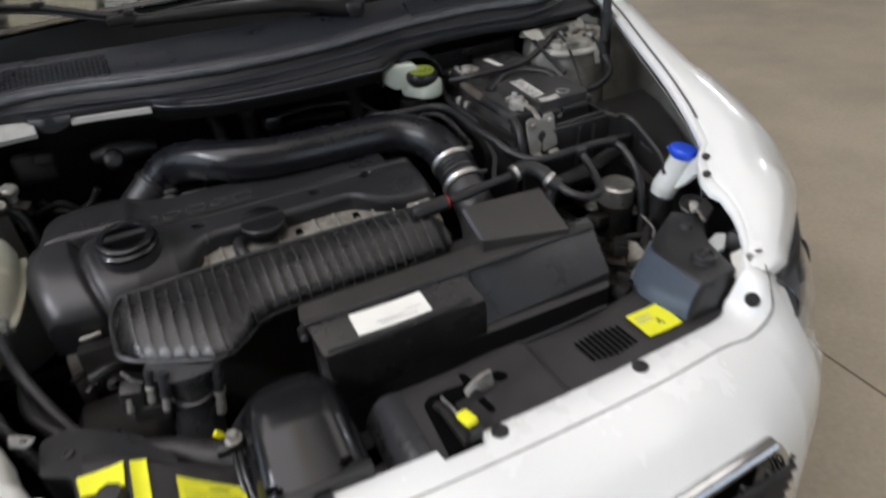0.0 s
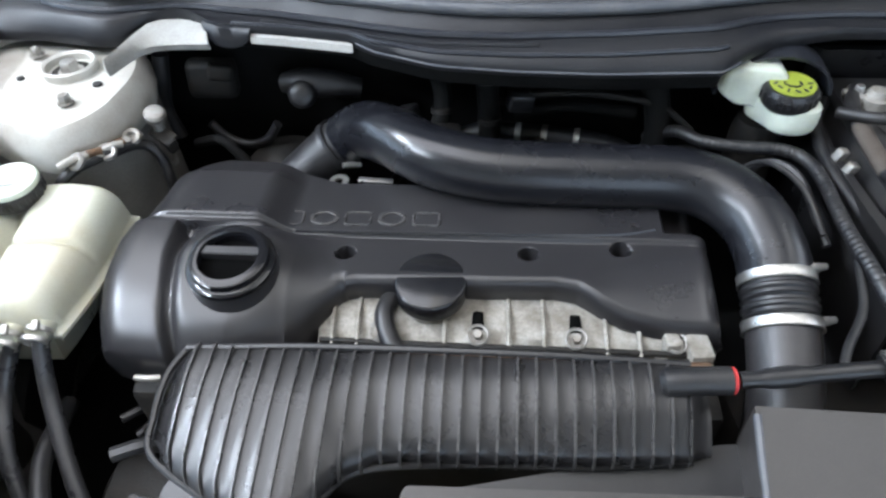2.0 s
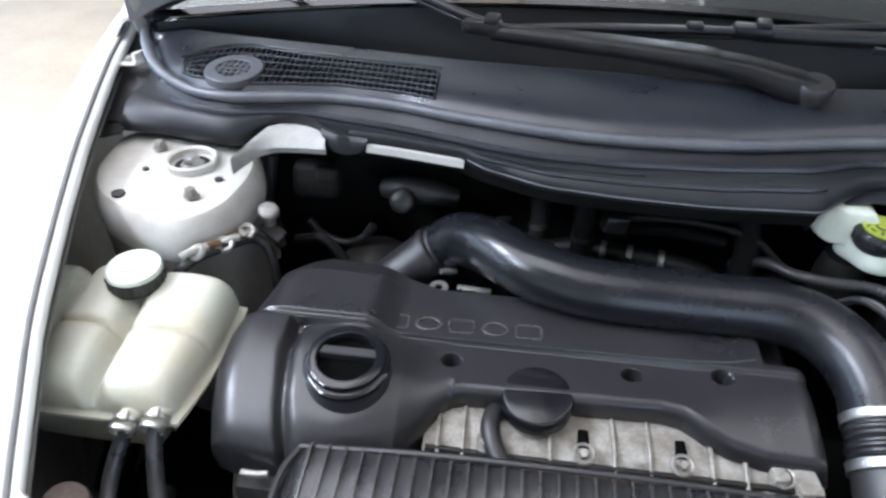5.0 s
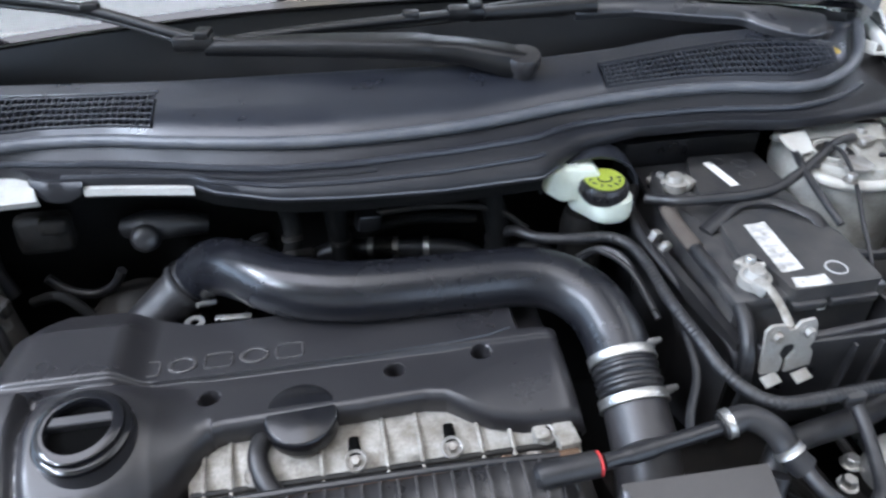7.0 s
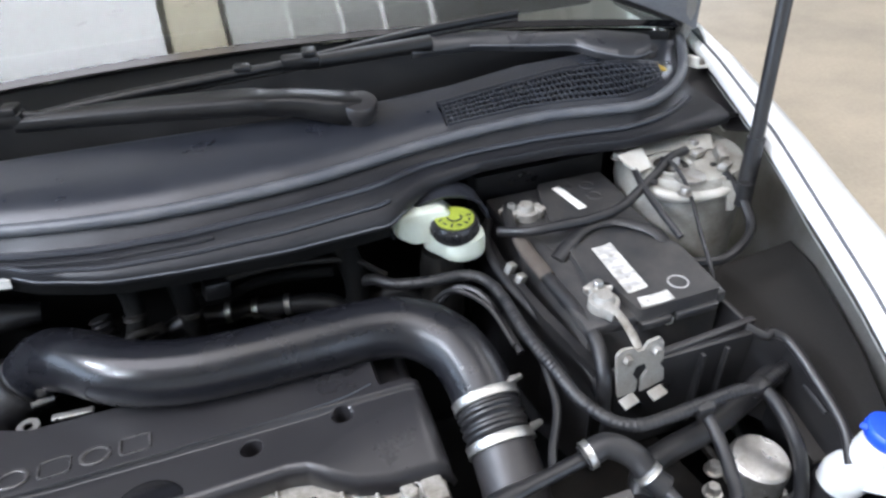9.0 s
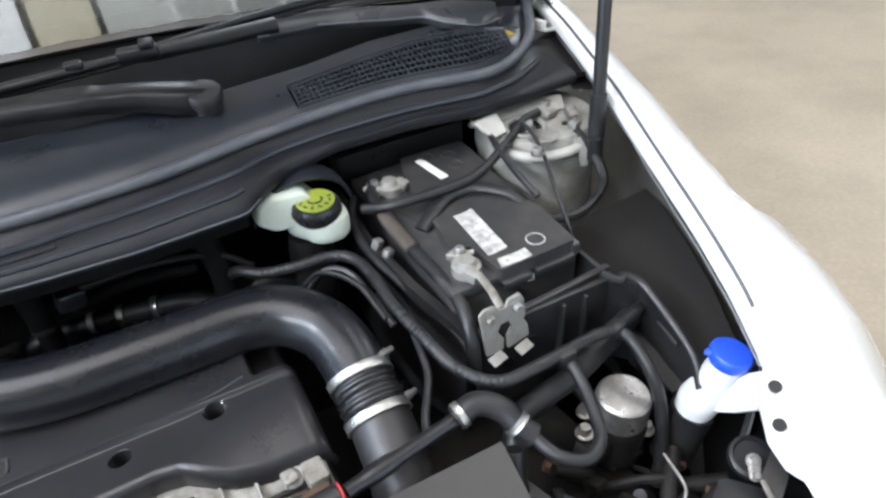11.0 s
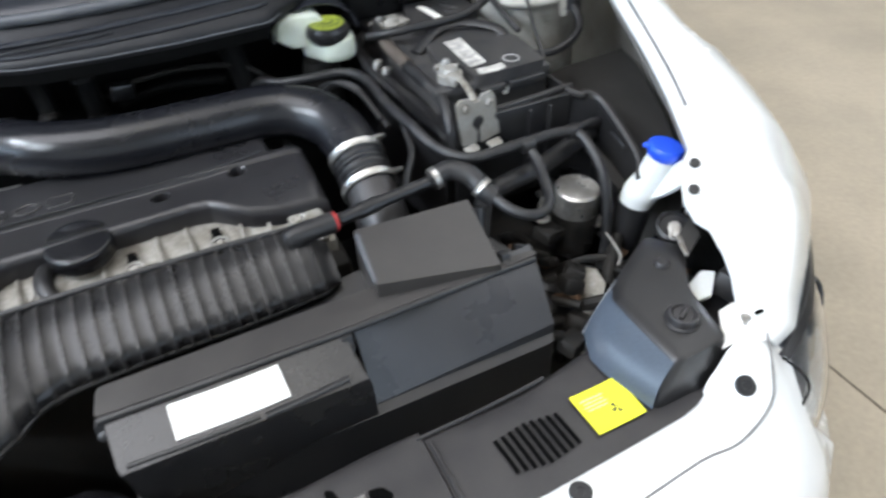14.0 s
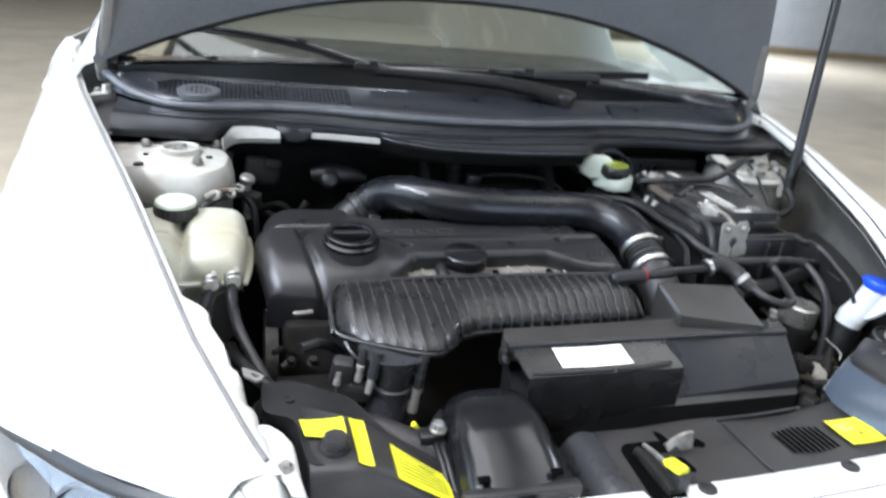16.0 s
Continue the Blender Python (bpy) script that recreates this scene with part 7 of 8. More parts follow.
def tank_z(u, v):
    z = 0.839 + 0.016 * v
    uc = 0.64 + 0.05 * (0.5 - v)
    z += 0.006 * math.sin(math.pi * min(1.0, max(0.0, (u - uc) / (1 - uc))))
    z -= 0.019 * math.exp(-((u - uc) / 0.034) ** 2) * (1 - 0.4 * ramp(v, 0.6, 0.9))
    z += 0.005 * math.sin(math.pi * min(1.0, max(0.0, (u - 0.33) / (uc - 0.33))))
    z -= 0.016 * math.exp(-((u - 0.33) / 0.034) ** 2)
    z -= 0.006 * math.exp(-((v - 0.48) / 0.022) ** 2)
    for d, r, h in ((u, 0.10, 0.024), (1 - u, 0.09, 0.024), (v, 0.14, 0.024), (1 - v, 0.10, 0.018)):
        if d < r:
            z -= h * (1 - math.sqrt(max(0.0, 1 - (1 - d / r) ** 2)))
    return z


bm = bmesh.new()
n = 64
def tank_xy(u, v):
    """The plan of the tank: rounded, narrower towards the front."""
    cu, cv = 2 * u - 1, 2 * v - 1
    k = 1 - 0.045 * (cu * cu * cv * cv)
    x = lerp(TX0, TX1, 0.5 + 0.5 * cu * k)
    y = lerp(TY0, TY1, 0.5 + 0.5 * cv * k)
    return x - 0.006 * (1 - v) * u, y


top = [[(*tank_xy(i / n, j / n), tank_z(i / n, j / n)) for i in range(n + 1)] for j in range(n + 1)]
vs = grid(bm, top)
rim = vs[0] + [r[-1] for r in vs[1:]] + vs[-1][::-1][1:] + [r[0] for r in vs[::-1][1:-1]]
prev = rim
cx, cy = (TX0 + TX1) / 2, (TY0 + TY1) / 2
for z, k in ((0.812, 0.99), (0.809, 1.0), (0.8075, 1.055), (0.8035, 1.055), (0.802, 0.985), (0.792, 0.86), (0.775, 0.70), (0.75, 0.62), (0.72, 0.58), (0.71, 0.5)):
    ring = [bm.verts.new((lerp(cx, v.co.x, k), lerp(cy, v.co.y, k), z)) for v in rim]
    for a in range(len(ring)):
        b = (a + 1) % len(ring)
        bm.faces.new((prev[a], prev[b], ring[b], ring[a]))
    prev = ring
bm.faces.new(prev)
part("tank_body", bm, TANKPL, tank, "lobed yellow-white tank with moulded seams", 60)
bm = bmesh.new()
lathe(bm, (-0.544, 0.783, 0.850), [(0.025, 0), (0.0285, 0.003), (0.029, 0.008), (0.0285, 0.019), (0.028, 0.021)], (0.02, -0.05, 1), 36)
cap = part("cap", bm, PLASTIC, tank, "black screw cap with a white top")
bm = bmesh.new()
lathe(bm, (-0.5435, 0.782, 0.8700), [(0.0285, 0), (0.0285, 0.003), (0.027, 0.0052), (0.004, 0.0056)], (0.02, -0.05, 1), 36)
part("cap_disc", bm, RESPL, cap, "dull white printed disc")
for dx, dy, w in ((-0.01, 0.004, 0.012), (0.008, 0.006, 0.010), (0.0, -0.008, 0.02)):
    bm = bmesh.new()
    box(bm, (-0.5435 + dx, 0.781 + dy, 0.8758), (w, 0.003, 0.0005), eul(-3, 0, 12))
    part("cap_print", bm, INK, cap)
for k in range(22):
    bm = bmesh.new()
    a = 2 * math.pi * k / 22
    box(bm, (-0.544 + 0.0283 * math.cos(a), 0.7825 + 0.0277 * math.sin(a), 0.861), (0.004, 0.003, 0.011), eul(0, 0, math.degrees(a)), 0.0006, 1)
    part("grip_rib", bm, PLASTIC, cap)
lines = [((-0.492, 0.645, 0.812), [(-0.491, 0.655, 0.808), (-0.4925, 0.640, 0.804), (-0.499, 0.632, 0.790), (-0.505, 0.6086, 0.762), (-0.4945, 0.571, 0.738), (-0.476, 0.538, 0.708), (-0.445, 0.50, 0.665)]),
         ((-0.464, 0.649, 0.815), [(-0.464, 0.660, 0.810), (-0.4655, 0.644, 0.808), (-0.467, 0.634, 0.795), (-0.4615, 0.6115, 0.766), (-0.445, 0.579, 0.740), (-0.421, 0.540, 0.710), (-0.385, 0.495, 0.67)])]
for at, path in lines:
    bm = bmesh.new()
    tube(bm, [Vector(at) + Vector((0, 0.02, -0.006)), Vector(at) + Vector((0, -0.012, 0.0))], 0.0105, 14, 2)
    part("outlet", bm, TANKPL, tank, "short plastic outlet")
    hs = thing("coolant_hose", at, "black coolant hose running down from the tank", "hose", "tank hoses")
    bm = bmesh.new()
    tube(bm, path, 0.0076, 14, 7)
    part("hose", bm, HOSEGREY, hs)
    for d in (0.0, 0.010):
        bm = bmesh.new()
        band(bm, Vector(at) + Vector((0, -0.006 - d, 0.0 - d * 0.2)), (0, -0.93, -0.3), 0.0108, 0.006, 0.0016, 22)
        part("clamp", bm, STEEL, hs, "bright steel clamp")
    bm = bmesh.new()
    box(bm, Vector(at) + Vector((0.004, -0.010, 0.0125)), (0.006, 0.010, 0.005), eul(20, 0, 10), 0.001)
    part("clamp_ear", bm, STEELDULL, hs)

# cable ties and clamps by the left tower
cb = thing("cable_bundle", (-0.46, 0.855, 0.85), "bundle of cables with bright metal connectors", "cables")
bm = bmesh.new()
tube(bm, [(-0.53, 0.80, 0.83), (-0.50, 0.815, 0.860), (-0.472, 0.846, 0.862), (-0.452, 0.878, 0.852), (-0.436, 0.880, 0.83), (-0.430, 0.87, 0.78)], 0.006, 10, 6)
part("cable", bm, RUBBER, cb)
random.seed(8)
for k in range(11):
    t = k / 10
    p = Vector((interp(t, [(0, -0.498), (0.5, -0.472), (1, -0.455)]), interp(t, [(0, 0.818), (0.5, 0.848), (1, 0.882)]) + random.uniform(-0.004, 0.004), 0.868 - 0.008 * t * t + random.uniform(-0.002, 0.003)))
    bm = bmesh.new()
    if k in (1, 5, 9):
        lathe(bm, p, [(0.0095, -0.003), (0.0105, 0.001), (0.0085, 0.0035), (0.005, 0.0025), (0.0045, -0.002)], (random.uniform(-0.3, 0.3), -0.5, 0.85), 16)
    elif k % 3 == 0:
        tube(bm, [p - Vector((0.008, 0.006, 0.001)), p + Vector((0, 0, 0.002)), p + Vector((0.008, 0.007, 0.0))], 0.0042, 10, 3)
    else:
        box(bm, p, (random.uniform(0.009, 0.014), 0.009, random.uniform(0.006, 0.009)), eul(random.uniform(0, 40), random.uniform(-25, 25), random.uniform(20, 60)), 0.002)
    part("connector", bm, (ZINC, STEELDULL, ZINC, RUST)[k % 4], cb, "bright metal connector")

# ---------------------------------------------------------------- brake fluid reservoir
res = thing("brake_fluid_reservoir", (0.23, 0.935, 0.80), "white plastic brake fluid reservoir with a black cap", "fluid reservoir")
bm = bmesh.new()
front_line = rounded([(0.170, 0.903), (0.175, 0.926), (0.192, 0.934), (0.232, 0.930), (0.262, 0.892), (0.271, 0.884), (0.271, 0.866), (0.258, 0.857), (0.238, 0.859), (0.222, 0.870), (0.208, 0.889), (0.190, 0.888)], 0.006, 3)
fx, fz = 0.222, 0.893
grid(bm, [[(lerp(fx, x, k) + 0.004, y, lerp(fz, z, k) - 0.017) for x, z in front_line] for y, k in ((0.944, 0.86), (0.945, 0.93), (0.948, 0.98), (0.953, 1.0), (0.99, 1.0))], loop=True, caps=True)
part("reservoir_body", bm, RESPL, res, "white plastic body")
bm = bmesh.new()
lobe = rounded([(0.206, 0.960), (0.222, 0.936), (0.232, 0.918), (0.246, 0.911), (0.266, 0.911), (0.279, 0.922), (0.281, 0.965)], 0.012, 4)
rings = [[(lerp(0.25, x, k), lerp(0.945, y, k), z) for x, y in lobe] for k, z in ((0.90, 0.853), (0.98, 0.857), (1.0, 0.863), (1.0, 0.875), (0.97, 0.881), (0.85, 0.884), (0.5, 0.885))]
grid(bm, rings, loop=True, caps=True)
part("front_lobe", bm, RESPL, res, "rounded lobe of the reservoir under its cap")
bm = bmesh.new()
lathe(bm, (0.245, 0.940, 0.868), [(0.021, 0.006), (0.0265, 0.012), (0.0285, 0.016), (0.0285, 0.028), (0.026, 0.032), (0.022, 0.033)], (0, -0.06, 1), 32)
rc = part("cap", bm, PLASTIC, res, "black screw cap with yellow-green print")
bm = bmesh.new()
lathe(bm, (0.245, 0.938, 0.9005), [(0.023, 0), (0.023, 0.0015), (0.0, 0.0017)], (0, -0.06, 1), 30)
part("cap_disc", bm, YELLOWCAP, rc, "yellow-green printed disc")
random.seed(5)
for k in range(20):
    bm = bmesh.new()
    a = 2 * math.pi * k / (8 if k < 8 else 12)
    q = 0.008 if k < 8 else 0.0175
    box(bm, (0.245 + q * math.cos(a), 0.938 + q * math.sin(a), 0.9024 - 0.0006 * math.sin(a)), (0.0058, 0.0022, 0.0007), eul(-3, 0, math.degrees(a) + random.choice((0, 40, 90))))
    part("print_bar", bm, BLACKINK, rc)
for k in range(24):
    bm = bmesh.new()
    a = 2 * math.pi * k / 24
    box(bm, (0.245 + 0.0285 * math.cos(a), 0.939 + 0.0285 * math.sin(a), 0.890), (0.003, 0.003, 0.010), eul(0, 0, math.degrees(a)), 0.0005, 1)
    part("grip_rib", bm, PLASTIC, rc)
bm = bmesh.new()
lathe(bm, (0.235, 0.965, 0.74), [(0.028, 0), (0.028, 0.08), (0.024, 0.103)], seg=24)
part("master_cylinder", bm, DARK, res)
bm = bmesh.new()
rows = []
for i in range(12):
    a = math.pi * i / 11
    rows.append([(0.235 - 0.062 * math.cos(a) , 0.985, 0.878 + 0.05 * math.sin(a)), (0.235 - 0.062 * math.cos(a), 0.955, 0.878 + 0.045 * math.sin(a))])
grid(bm, rows)
thicken(bm, 0.003)
part("reservoir_arch", bm, COWLPL, car, "arched cut-out of the shield above the reservoir")

# ---------------------------------------------------------------- battery, tray and clamps
bat = thing("battery", (0.405, 0.87, 0.66), "black car battery with a white sticker", "battery")
bm = bmesh.new()
box(bm, (0.405, 0.889, 0.752), (0.164, 0.272, 0.185), bevel=0.004)
part("case", bm, BATT, bat, "black plastic battery case")
bm = bmesh.new()
box(bm, (0.405, 0.889, 0.8515), (0.170, 0.278, 0.016), bevel=0.004)
part("lid", bm, BATT, bat, "dusty black battery lid")
for outline in ([(0.352, 0.806), (0.372, 0.800), (0.377, 0.746), (0.478, 0.748), (0.484, 0.832), (0.452, 0.886), (0.402, 0.898), (0.362, 0.876)],
                [(0.366, 0.925), (0.384, 0.914), (0.484, 0.940), (0.486, 1.018), (0.392, 1.020), (0.380, 0.985)]):
    bm = bmesh.new()
    prism(bm, rounded(outline, 0.006, 3), 0.854, 0.8705, 0.0025)
    part("lid_step", bm, BATT, bat, "raised block of the lid")
bm = bmesh.new()
sheet(bm, [[(0.352, 0.880, 0.8608), (0.392, 0.912, 0.8612)], [(0.340, 0.925, 0.8606), (0.372, 0.925, 0.8610)]], 0.001)
part("dusty_web", bm, BATT, bat, "dusty flat web between the lid's blocks")
for x, y in ((0.448, 0.965), (0.452, 0.992), (0.424, 1.003)):
    bm = bmesh.new()
    lathe(bm, (x, y, 0.8700), [(0.0105, 0), (0.010, 0.0016), (0.0088, 0.0016), (0.0083, 0.0004), (0.0, 0.0005)], seg=22)
    part("vent_plug", bm, BATT, bat, "round vent plug")
for x0, x1, y0, y1 in ((0.380, 0.418, 0.7425, 0.7445), (0.424, 0.476, 0.7435, 0.7455)):
    bm = bmesh.new()
    box(bm, (0.5 * (x0 + x1), 0.5 * (y0 + y1) + 0.004, 0.848), (x1 - x0, 0.010, 0.010), eul(4, 0, 0), 0.0015)
    part("front_ledge", bm, BATT, bat)
bl = sticker(bat, [(0.384, 0.859, 0.8712), (0.410, 0.861, 0.8712), (0.405, 0.775, 0.8712), (0.379, 0.773, 0.8712)], 0.0004, WORNLABEL, "white battery sticker with worn print", "label")
for k in range(5):
    bm = bmesh.new()
    box(bm, (0.3955 - 0.0009 * k, 0.848 - 0.0155 * k, 0.8725), (0.015, 0.0045, 0.0003), eul(0, 0, -3))
    part("print_bar", bm, INK, bl)
bm = bmesh.new()
lathe(bm, (0.4405, 0.772, 0.8706), [(0.0115, 0), (0.0115, 0.0007), (0.0098, 0.0007), (0.0098, 0)], seg=26, cap=False)
part("printed_ring", bm, INK, bat, "worn white printed ring")
sticker(bat, [(0.384, 0.763, 0.8712), (0.420, 0.763, 0.8712), (0.420, 0.748, 0.8712), (0.380, 0.748, 0.8712)], 0.0004, WORNLABEL, "small battery sticker", "label")
bm = bmesh.new()
box(bm, (0.415, 0.972, 0.8709), (0.012, 0.060, 0.0006), eul(0, 0, 8))
part("name_bar", bm, LABEL, bat, "plain white bar in place of a brand name")
bm = bmesh.new()
box(bm, (0.422, 0.7515, 0.838), (0.008, 0.0012, 0.010))
part("case_mark", bm, LABEL, bat, "small pale mark on the case")


def terminal(x, y, s):
    t = thing("battery_terminal", (x, y, 0.865), "grey lead battery clamp with a bolt", "battery clamp", "battery clamps")
    bm = bmesh.new()
    lathe(bm, (x, y, 0.858), [(0.0165, 0), (0.0165, 0.012), (0.012, 0.0135), (0.009, 0.02), (0.004, 0.0205)], seg=22)
    part("post_ring", bm, ZINC, t)
    bm = bmesh.new()
    box(bm, (x + s[0], y + s[1], 0.866), (0.02, 0.024, 0.012), eul(0, 0, 20), 0.003)
    box(bm, (x - s[0] * 0.8, y - s[1] * 0.8, 0.868), (0.014, 0.018, 0.014), eul(10, 0, 30), 0.003)
    part("clamp_jaw", bm, ZINC, t)
    bm = bmesh.new()
    hexbolt(bm, (x + s[0], y + s[1], 0.871), 0.0055, 0.007)
    tube(bm, [(x + s[0] - 0.015, y + s[1] + 0.004, 0.869), (x + s[0] + 0.015, y + s[1] - 0.004, 0.869)], 0.0032, 8, 2)
    part("clamp_bolt", bm, STEEL, t)
    return t


terminal(0.352, 0.775, (0.004, 0.020))
terminal(0.352, 0.968, (-0.018, 0.006))

tray = thing("battery_tray", (0.40, 0.85, 0.62), "black plastic battery box with ribbed walls", "battery box")
bm = bmesh.new()
prism(bm, rounded([(0.296, 0.80), (0.290, 0.905), (0.300, 1.04), (0.309, 1.04), (0.298, 0.905), (0.307, 0.80), (0.33, 0.735), (0.32, 0.728)], 0.003, 2), 0.66, lambda x, y: 0.842 - 0.02 * ramp(y, 0.8, 0.73), 0.0)
part("side_wall", bm, PLASTIC, tray)
bm = bmesh.new()
box(bm, (0.41, 0.712, 0.77), (0.165, 0.008, 0.135), eul(3, 0, -1), 0.002)
part("front_wall", bm, PLASTIC, tray, "black front wall of the battery box")
bm = bmesh.new()
box(bm, (0.445, 0.716, 0.838), (0.12, 0.008, 0.008), eul(0, 0, 4), 0.002)
part("front_ledge", bm, PLASTIC_GREY, tray)
for x in (0.43, 0.46):
    bm = bmesh.new()
    box(bm, (x, 0.705, 0.78), (0.005, 0.012, 0.10), bevel=0.001)
    part("wall_rib", bm, PLASTIC, tray)
bm = bmesh.new()
box(bm, (0.500, 0.88, 0.76), (0.007, 0.31, 0.15), bevel=0.002)
part("outer_wall", bm, PLASTIC, tray)
bm = bmesh.new()
prism(bm, rounded([(0.312, 1.034), (0.30, 1.046), (0.50, 1.046), (0.50, 1.034)], 0.003, 2), 0.70, 0.890)
part("back_wall", bm, PLASTIC, tray, "tall black back wall of the battery box")
# slotted hold-down bracket
hb = thing("hold_down_bracket", (0.356, 0.707, 0.80), "bare zinc battery hold-down bracket with slots", "bracket")
def plate_xz(bm, outline, y, thick, lean=0.06):
    """An upright plate with an outline in x and z, leaning back."""
    n = len(outline)
    front = [bm.verts.new((x, y + lean * (z - 0.82), z)) for x, z in outline]
    back = [bm.verts.new((x, y + thick + lean * (z - 0.82), z)) for x, z in outline]
    bm.faces.new(front)
    bm.faces.new(back[::-1])
    for i in range(n):
        j = (i + 1) % n
        bm.faces.new((front[j], front[i], back[i], back[j]))


bm = bmesh.new()
plate_xz(bm, rounded([(0.331, 0.806), (0.325, 0.862), (0.331, 0.868), (0.344, 0.867), (0.348, 0.861), (0.356, 0.861), (0.360, 0.869), (0.374, 0.871), (0.378, 0.864), (0.380, 0.842), (0.3765, 0.836), (0.382, 0.829), (0.384, 0.812), (0.3565, 0.805), (0.3565, 0.822),
                      (0.3635, 0.832), (0.3595, 0.843), (0.3490, 0.842), (0.3455, 0.832), (0.3525, 0.822), (0.3515, 0.807)], 0.002, 2), 0.7005, 0.0035)
part("plate", bm, ZINC, hb, "bright slotted steel plate")
for x, z in ((0.3365, 0.856), (0.3685, 0.858)):
    for at, ax in (((x, 0.7030, z), (0, -1, 0.1)),):
        bm = bmesh.new()
        hexbolt(bm, at, 0.0053, 0.006, ax)
        part("bolt", bm, STEELDULL, hb)
bm = bmesh.new()
tube(bm, [(0.352, 0.775, 0.868), (0.353, 0.750, 0.872), (0.353, 0.725, 0.868), (0.352, 0.706, 0.861)], 0.0048, 10, 5, flat=0.5)
part("strap", bm, ALU, hb, "grey strap to the battery post")
bm = bmesh.new()
for x in (0.337, 0.370):
    box(bm, (x + 0.004, 0.694, 0.803), (0.02, 0.012, 0.003), eul(20, 0, 15), 0.0008)
part("foot", bm, ZINC, hb)

# cable sleeve along the battery's side
cs = thing("battery_cable", (0.318, 0.83, 0.80), "dusty black battery cables in a brown sleeve", "cable")
bm = bmesh.new()
tube(bm, [(0.335, 0.985, 0.868), (0.323, 0.955, 0.866), (0.3195, 0.90, 0.861), (0.3225, 0.84, 0.857), (0.328, 0.785, 0.853), (0.3265, 0.742, 0.848), (0.320, 0.712, 0.828), (0.318, 0.702, 0.785)], 0.0080, 12, 6)
part("cable", bm, RUBBER, cs)
bm = bmesh.new()
tube(bm, [(0.3205, 0.918, 0.863), (0.320, 0.885, 0.861), (0.3225, 0.845, 0.858)], 0.0095, 12, 4, flat=0.8)
part("brown_sleeve", bm, SLEEVE, cs, "dusty brown sleeve")
bm = bmesh.new()
tube(bm, [(0.31, 0.99, 0.85), (0.290, 0.95, 0.845), (0.288, 0.88, 0.835), (0.305, 0.80, 0.825), (0.322, 0.74, 0.81), (0.325, 0.715, 0.78)], 0.007, 10, 6)
part("second_cable", bm, RUBBER, cs)
for p in ((0.296, 0.89, 0.845), (0.30, 0.87, 0.842)):
    bm = bmesh.new()
    box(bm, p, (0.012, 0.010, 0.018), eul(10, 15, 20), 0.002)
    part("terminal_lug", bm, STEELDULL, cs)
bc = thing("ground_cable", (0.40, 0.90, 0.87), "thick black cable laid across the battery", "cable")
bm = bmesh.new()
tube(bm, [(0.300, 0.935, 0.870), (0.330, 0.908, 0.880), (0.3745, 0.900, 0.884), (0.406, 0.897, 0.886), (0.449, 0.904, 0.888), (0.505, 0.930, 0.900), (0.545, 0.950, 0.912), (0.575, 0.960, 0.912)], 0.0062, 12, 7)
part("cable", bm, RUBBER, bc)
wc = thing("thin_cable", (0.52, 0.90, 0.90), "thin black wires hanging over the strut tower", "cable")
bm = bmesh.new()
tube(bm, [(0.538, 0.958, 0.910), (0.535, 0.925, 0.915), (0.530, 0.885, 0.900), (0.515, 0.835, 0.875), (0.505, 0.79, 0.845), (0.503, 0.77, 0.80)], 0.0026, 8, 7)
tube(bm, [(0.50, 0.965, 0.905), (0.49, 0.93, 0.900), (0.487, 0.88, 0.888), (0.492, 0.84, 0.872)], 0.0045, 8, 6)
tube(bm, [(0.49, 0.835, 0.84), (0.545, 0.822, 0.838), (0.60, 0.845, 0.85), (0.61, 0.88, 0.875), (0.60, 0.91, 0.90)], 0.006, 8, 6)
part("cable", bm, RUBBER, wc)
for p, s, r in (((0.592, 0.955, 0.908), (0.024, 0.012, 0.010), 20), ((0.612, 0.935, 0.910), (0.014, 0.022, 0.012), -15), ((0.603, 0.915, 0.906), (0.022, 0.012, 0.010), 30), ((0.622, 0.950, 0.907), (0.012, 0.014, 0.014), 10)):
    bm = bmesh.new()
    box(bm, p, s, eul(10, 5, r), 0.003)
    part("connector", bm, STEELDULL, wc, "dusty connector on the tower")
bm = bmesh.new()
tube(bm, [(0.478, 0.836, 0.862), (0.466, 0.860, 0.876), (0.434, 0.893, 0.878), (0.398, 0.896, 0.877), (0.368, 0.880, 0.872), (0.345, 0.868, 0.862)], 0.009, 10, 6, flat=0.45)
part("hold_down_strap", bm, RUBBER, bat, "broad black strap over the lid")

# ---------------------------------------------------------------- right side black tub
tub = thing("side_tub", (0.60, 0.75, 0.70), "plain black plastic tub beside the battery", "panel")
bm = bmesh.new()
sheet(bm, [[(0.505, 0.60, 0.745), (0.60, 0.585, 0.75), (0.66, 0.70, 0.762)], [(0.505, 0.70, 0.765), (0.60, 0.70, 0.770), (0.68, 0.76, 0.772)], [(0.505, 0.80, 0.775), (0.60, 0.80, 0.775), (0.71, 0.83, 0.775)], [(0.51, 0.845, 0.778), (0.60, 0.875, 0.778), (0.72, 0.885, 0.778)]], 0.004)
part("tub_floor", bm, TUBPL, tub, "dusty flat black plastic")
bm = bmesh.new()
tube(bm, [(0.49, 0.715, 0.838), (0.505, 0.70, 0.832), (0.515, 0.702, 0.832), (0.527, 0.688, 0.826), (0.528, 0.65, 0.812), (0.524, 0.60, 0.792), (0.51, 0.57, 0.775)], 0.0055, 10, 6)
part("rim", bm, PLASTIC, tub, "black rim of the tub")
bm = bmesh.new()
grid(bm, [[(x, y, z), (x, y, z - 0.12)] for x, y, z in ((0.49, 0.715, 0.838), (0.51, 0.70, 0.832), (0.527, 0.688, 0.826), (0.528, 0.65, 0.812), (0.524, 0.60, 0.792), (0.51, 0.57, 0.775))])
thicken(bm, 0.003)
part("inner_side", bm, PLASTIC, tub)
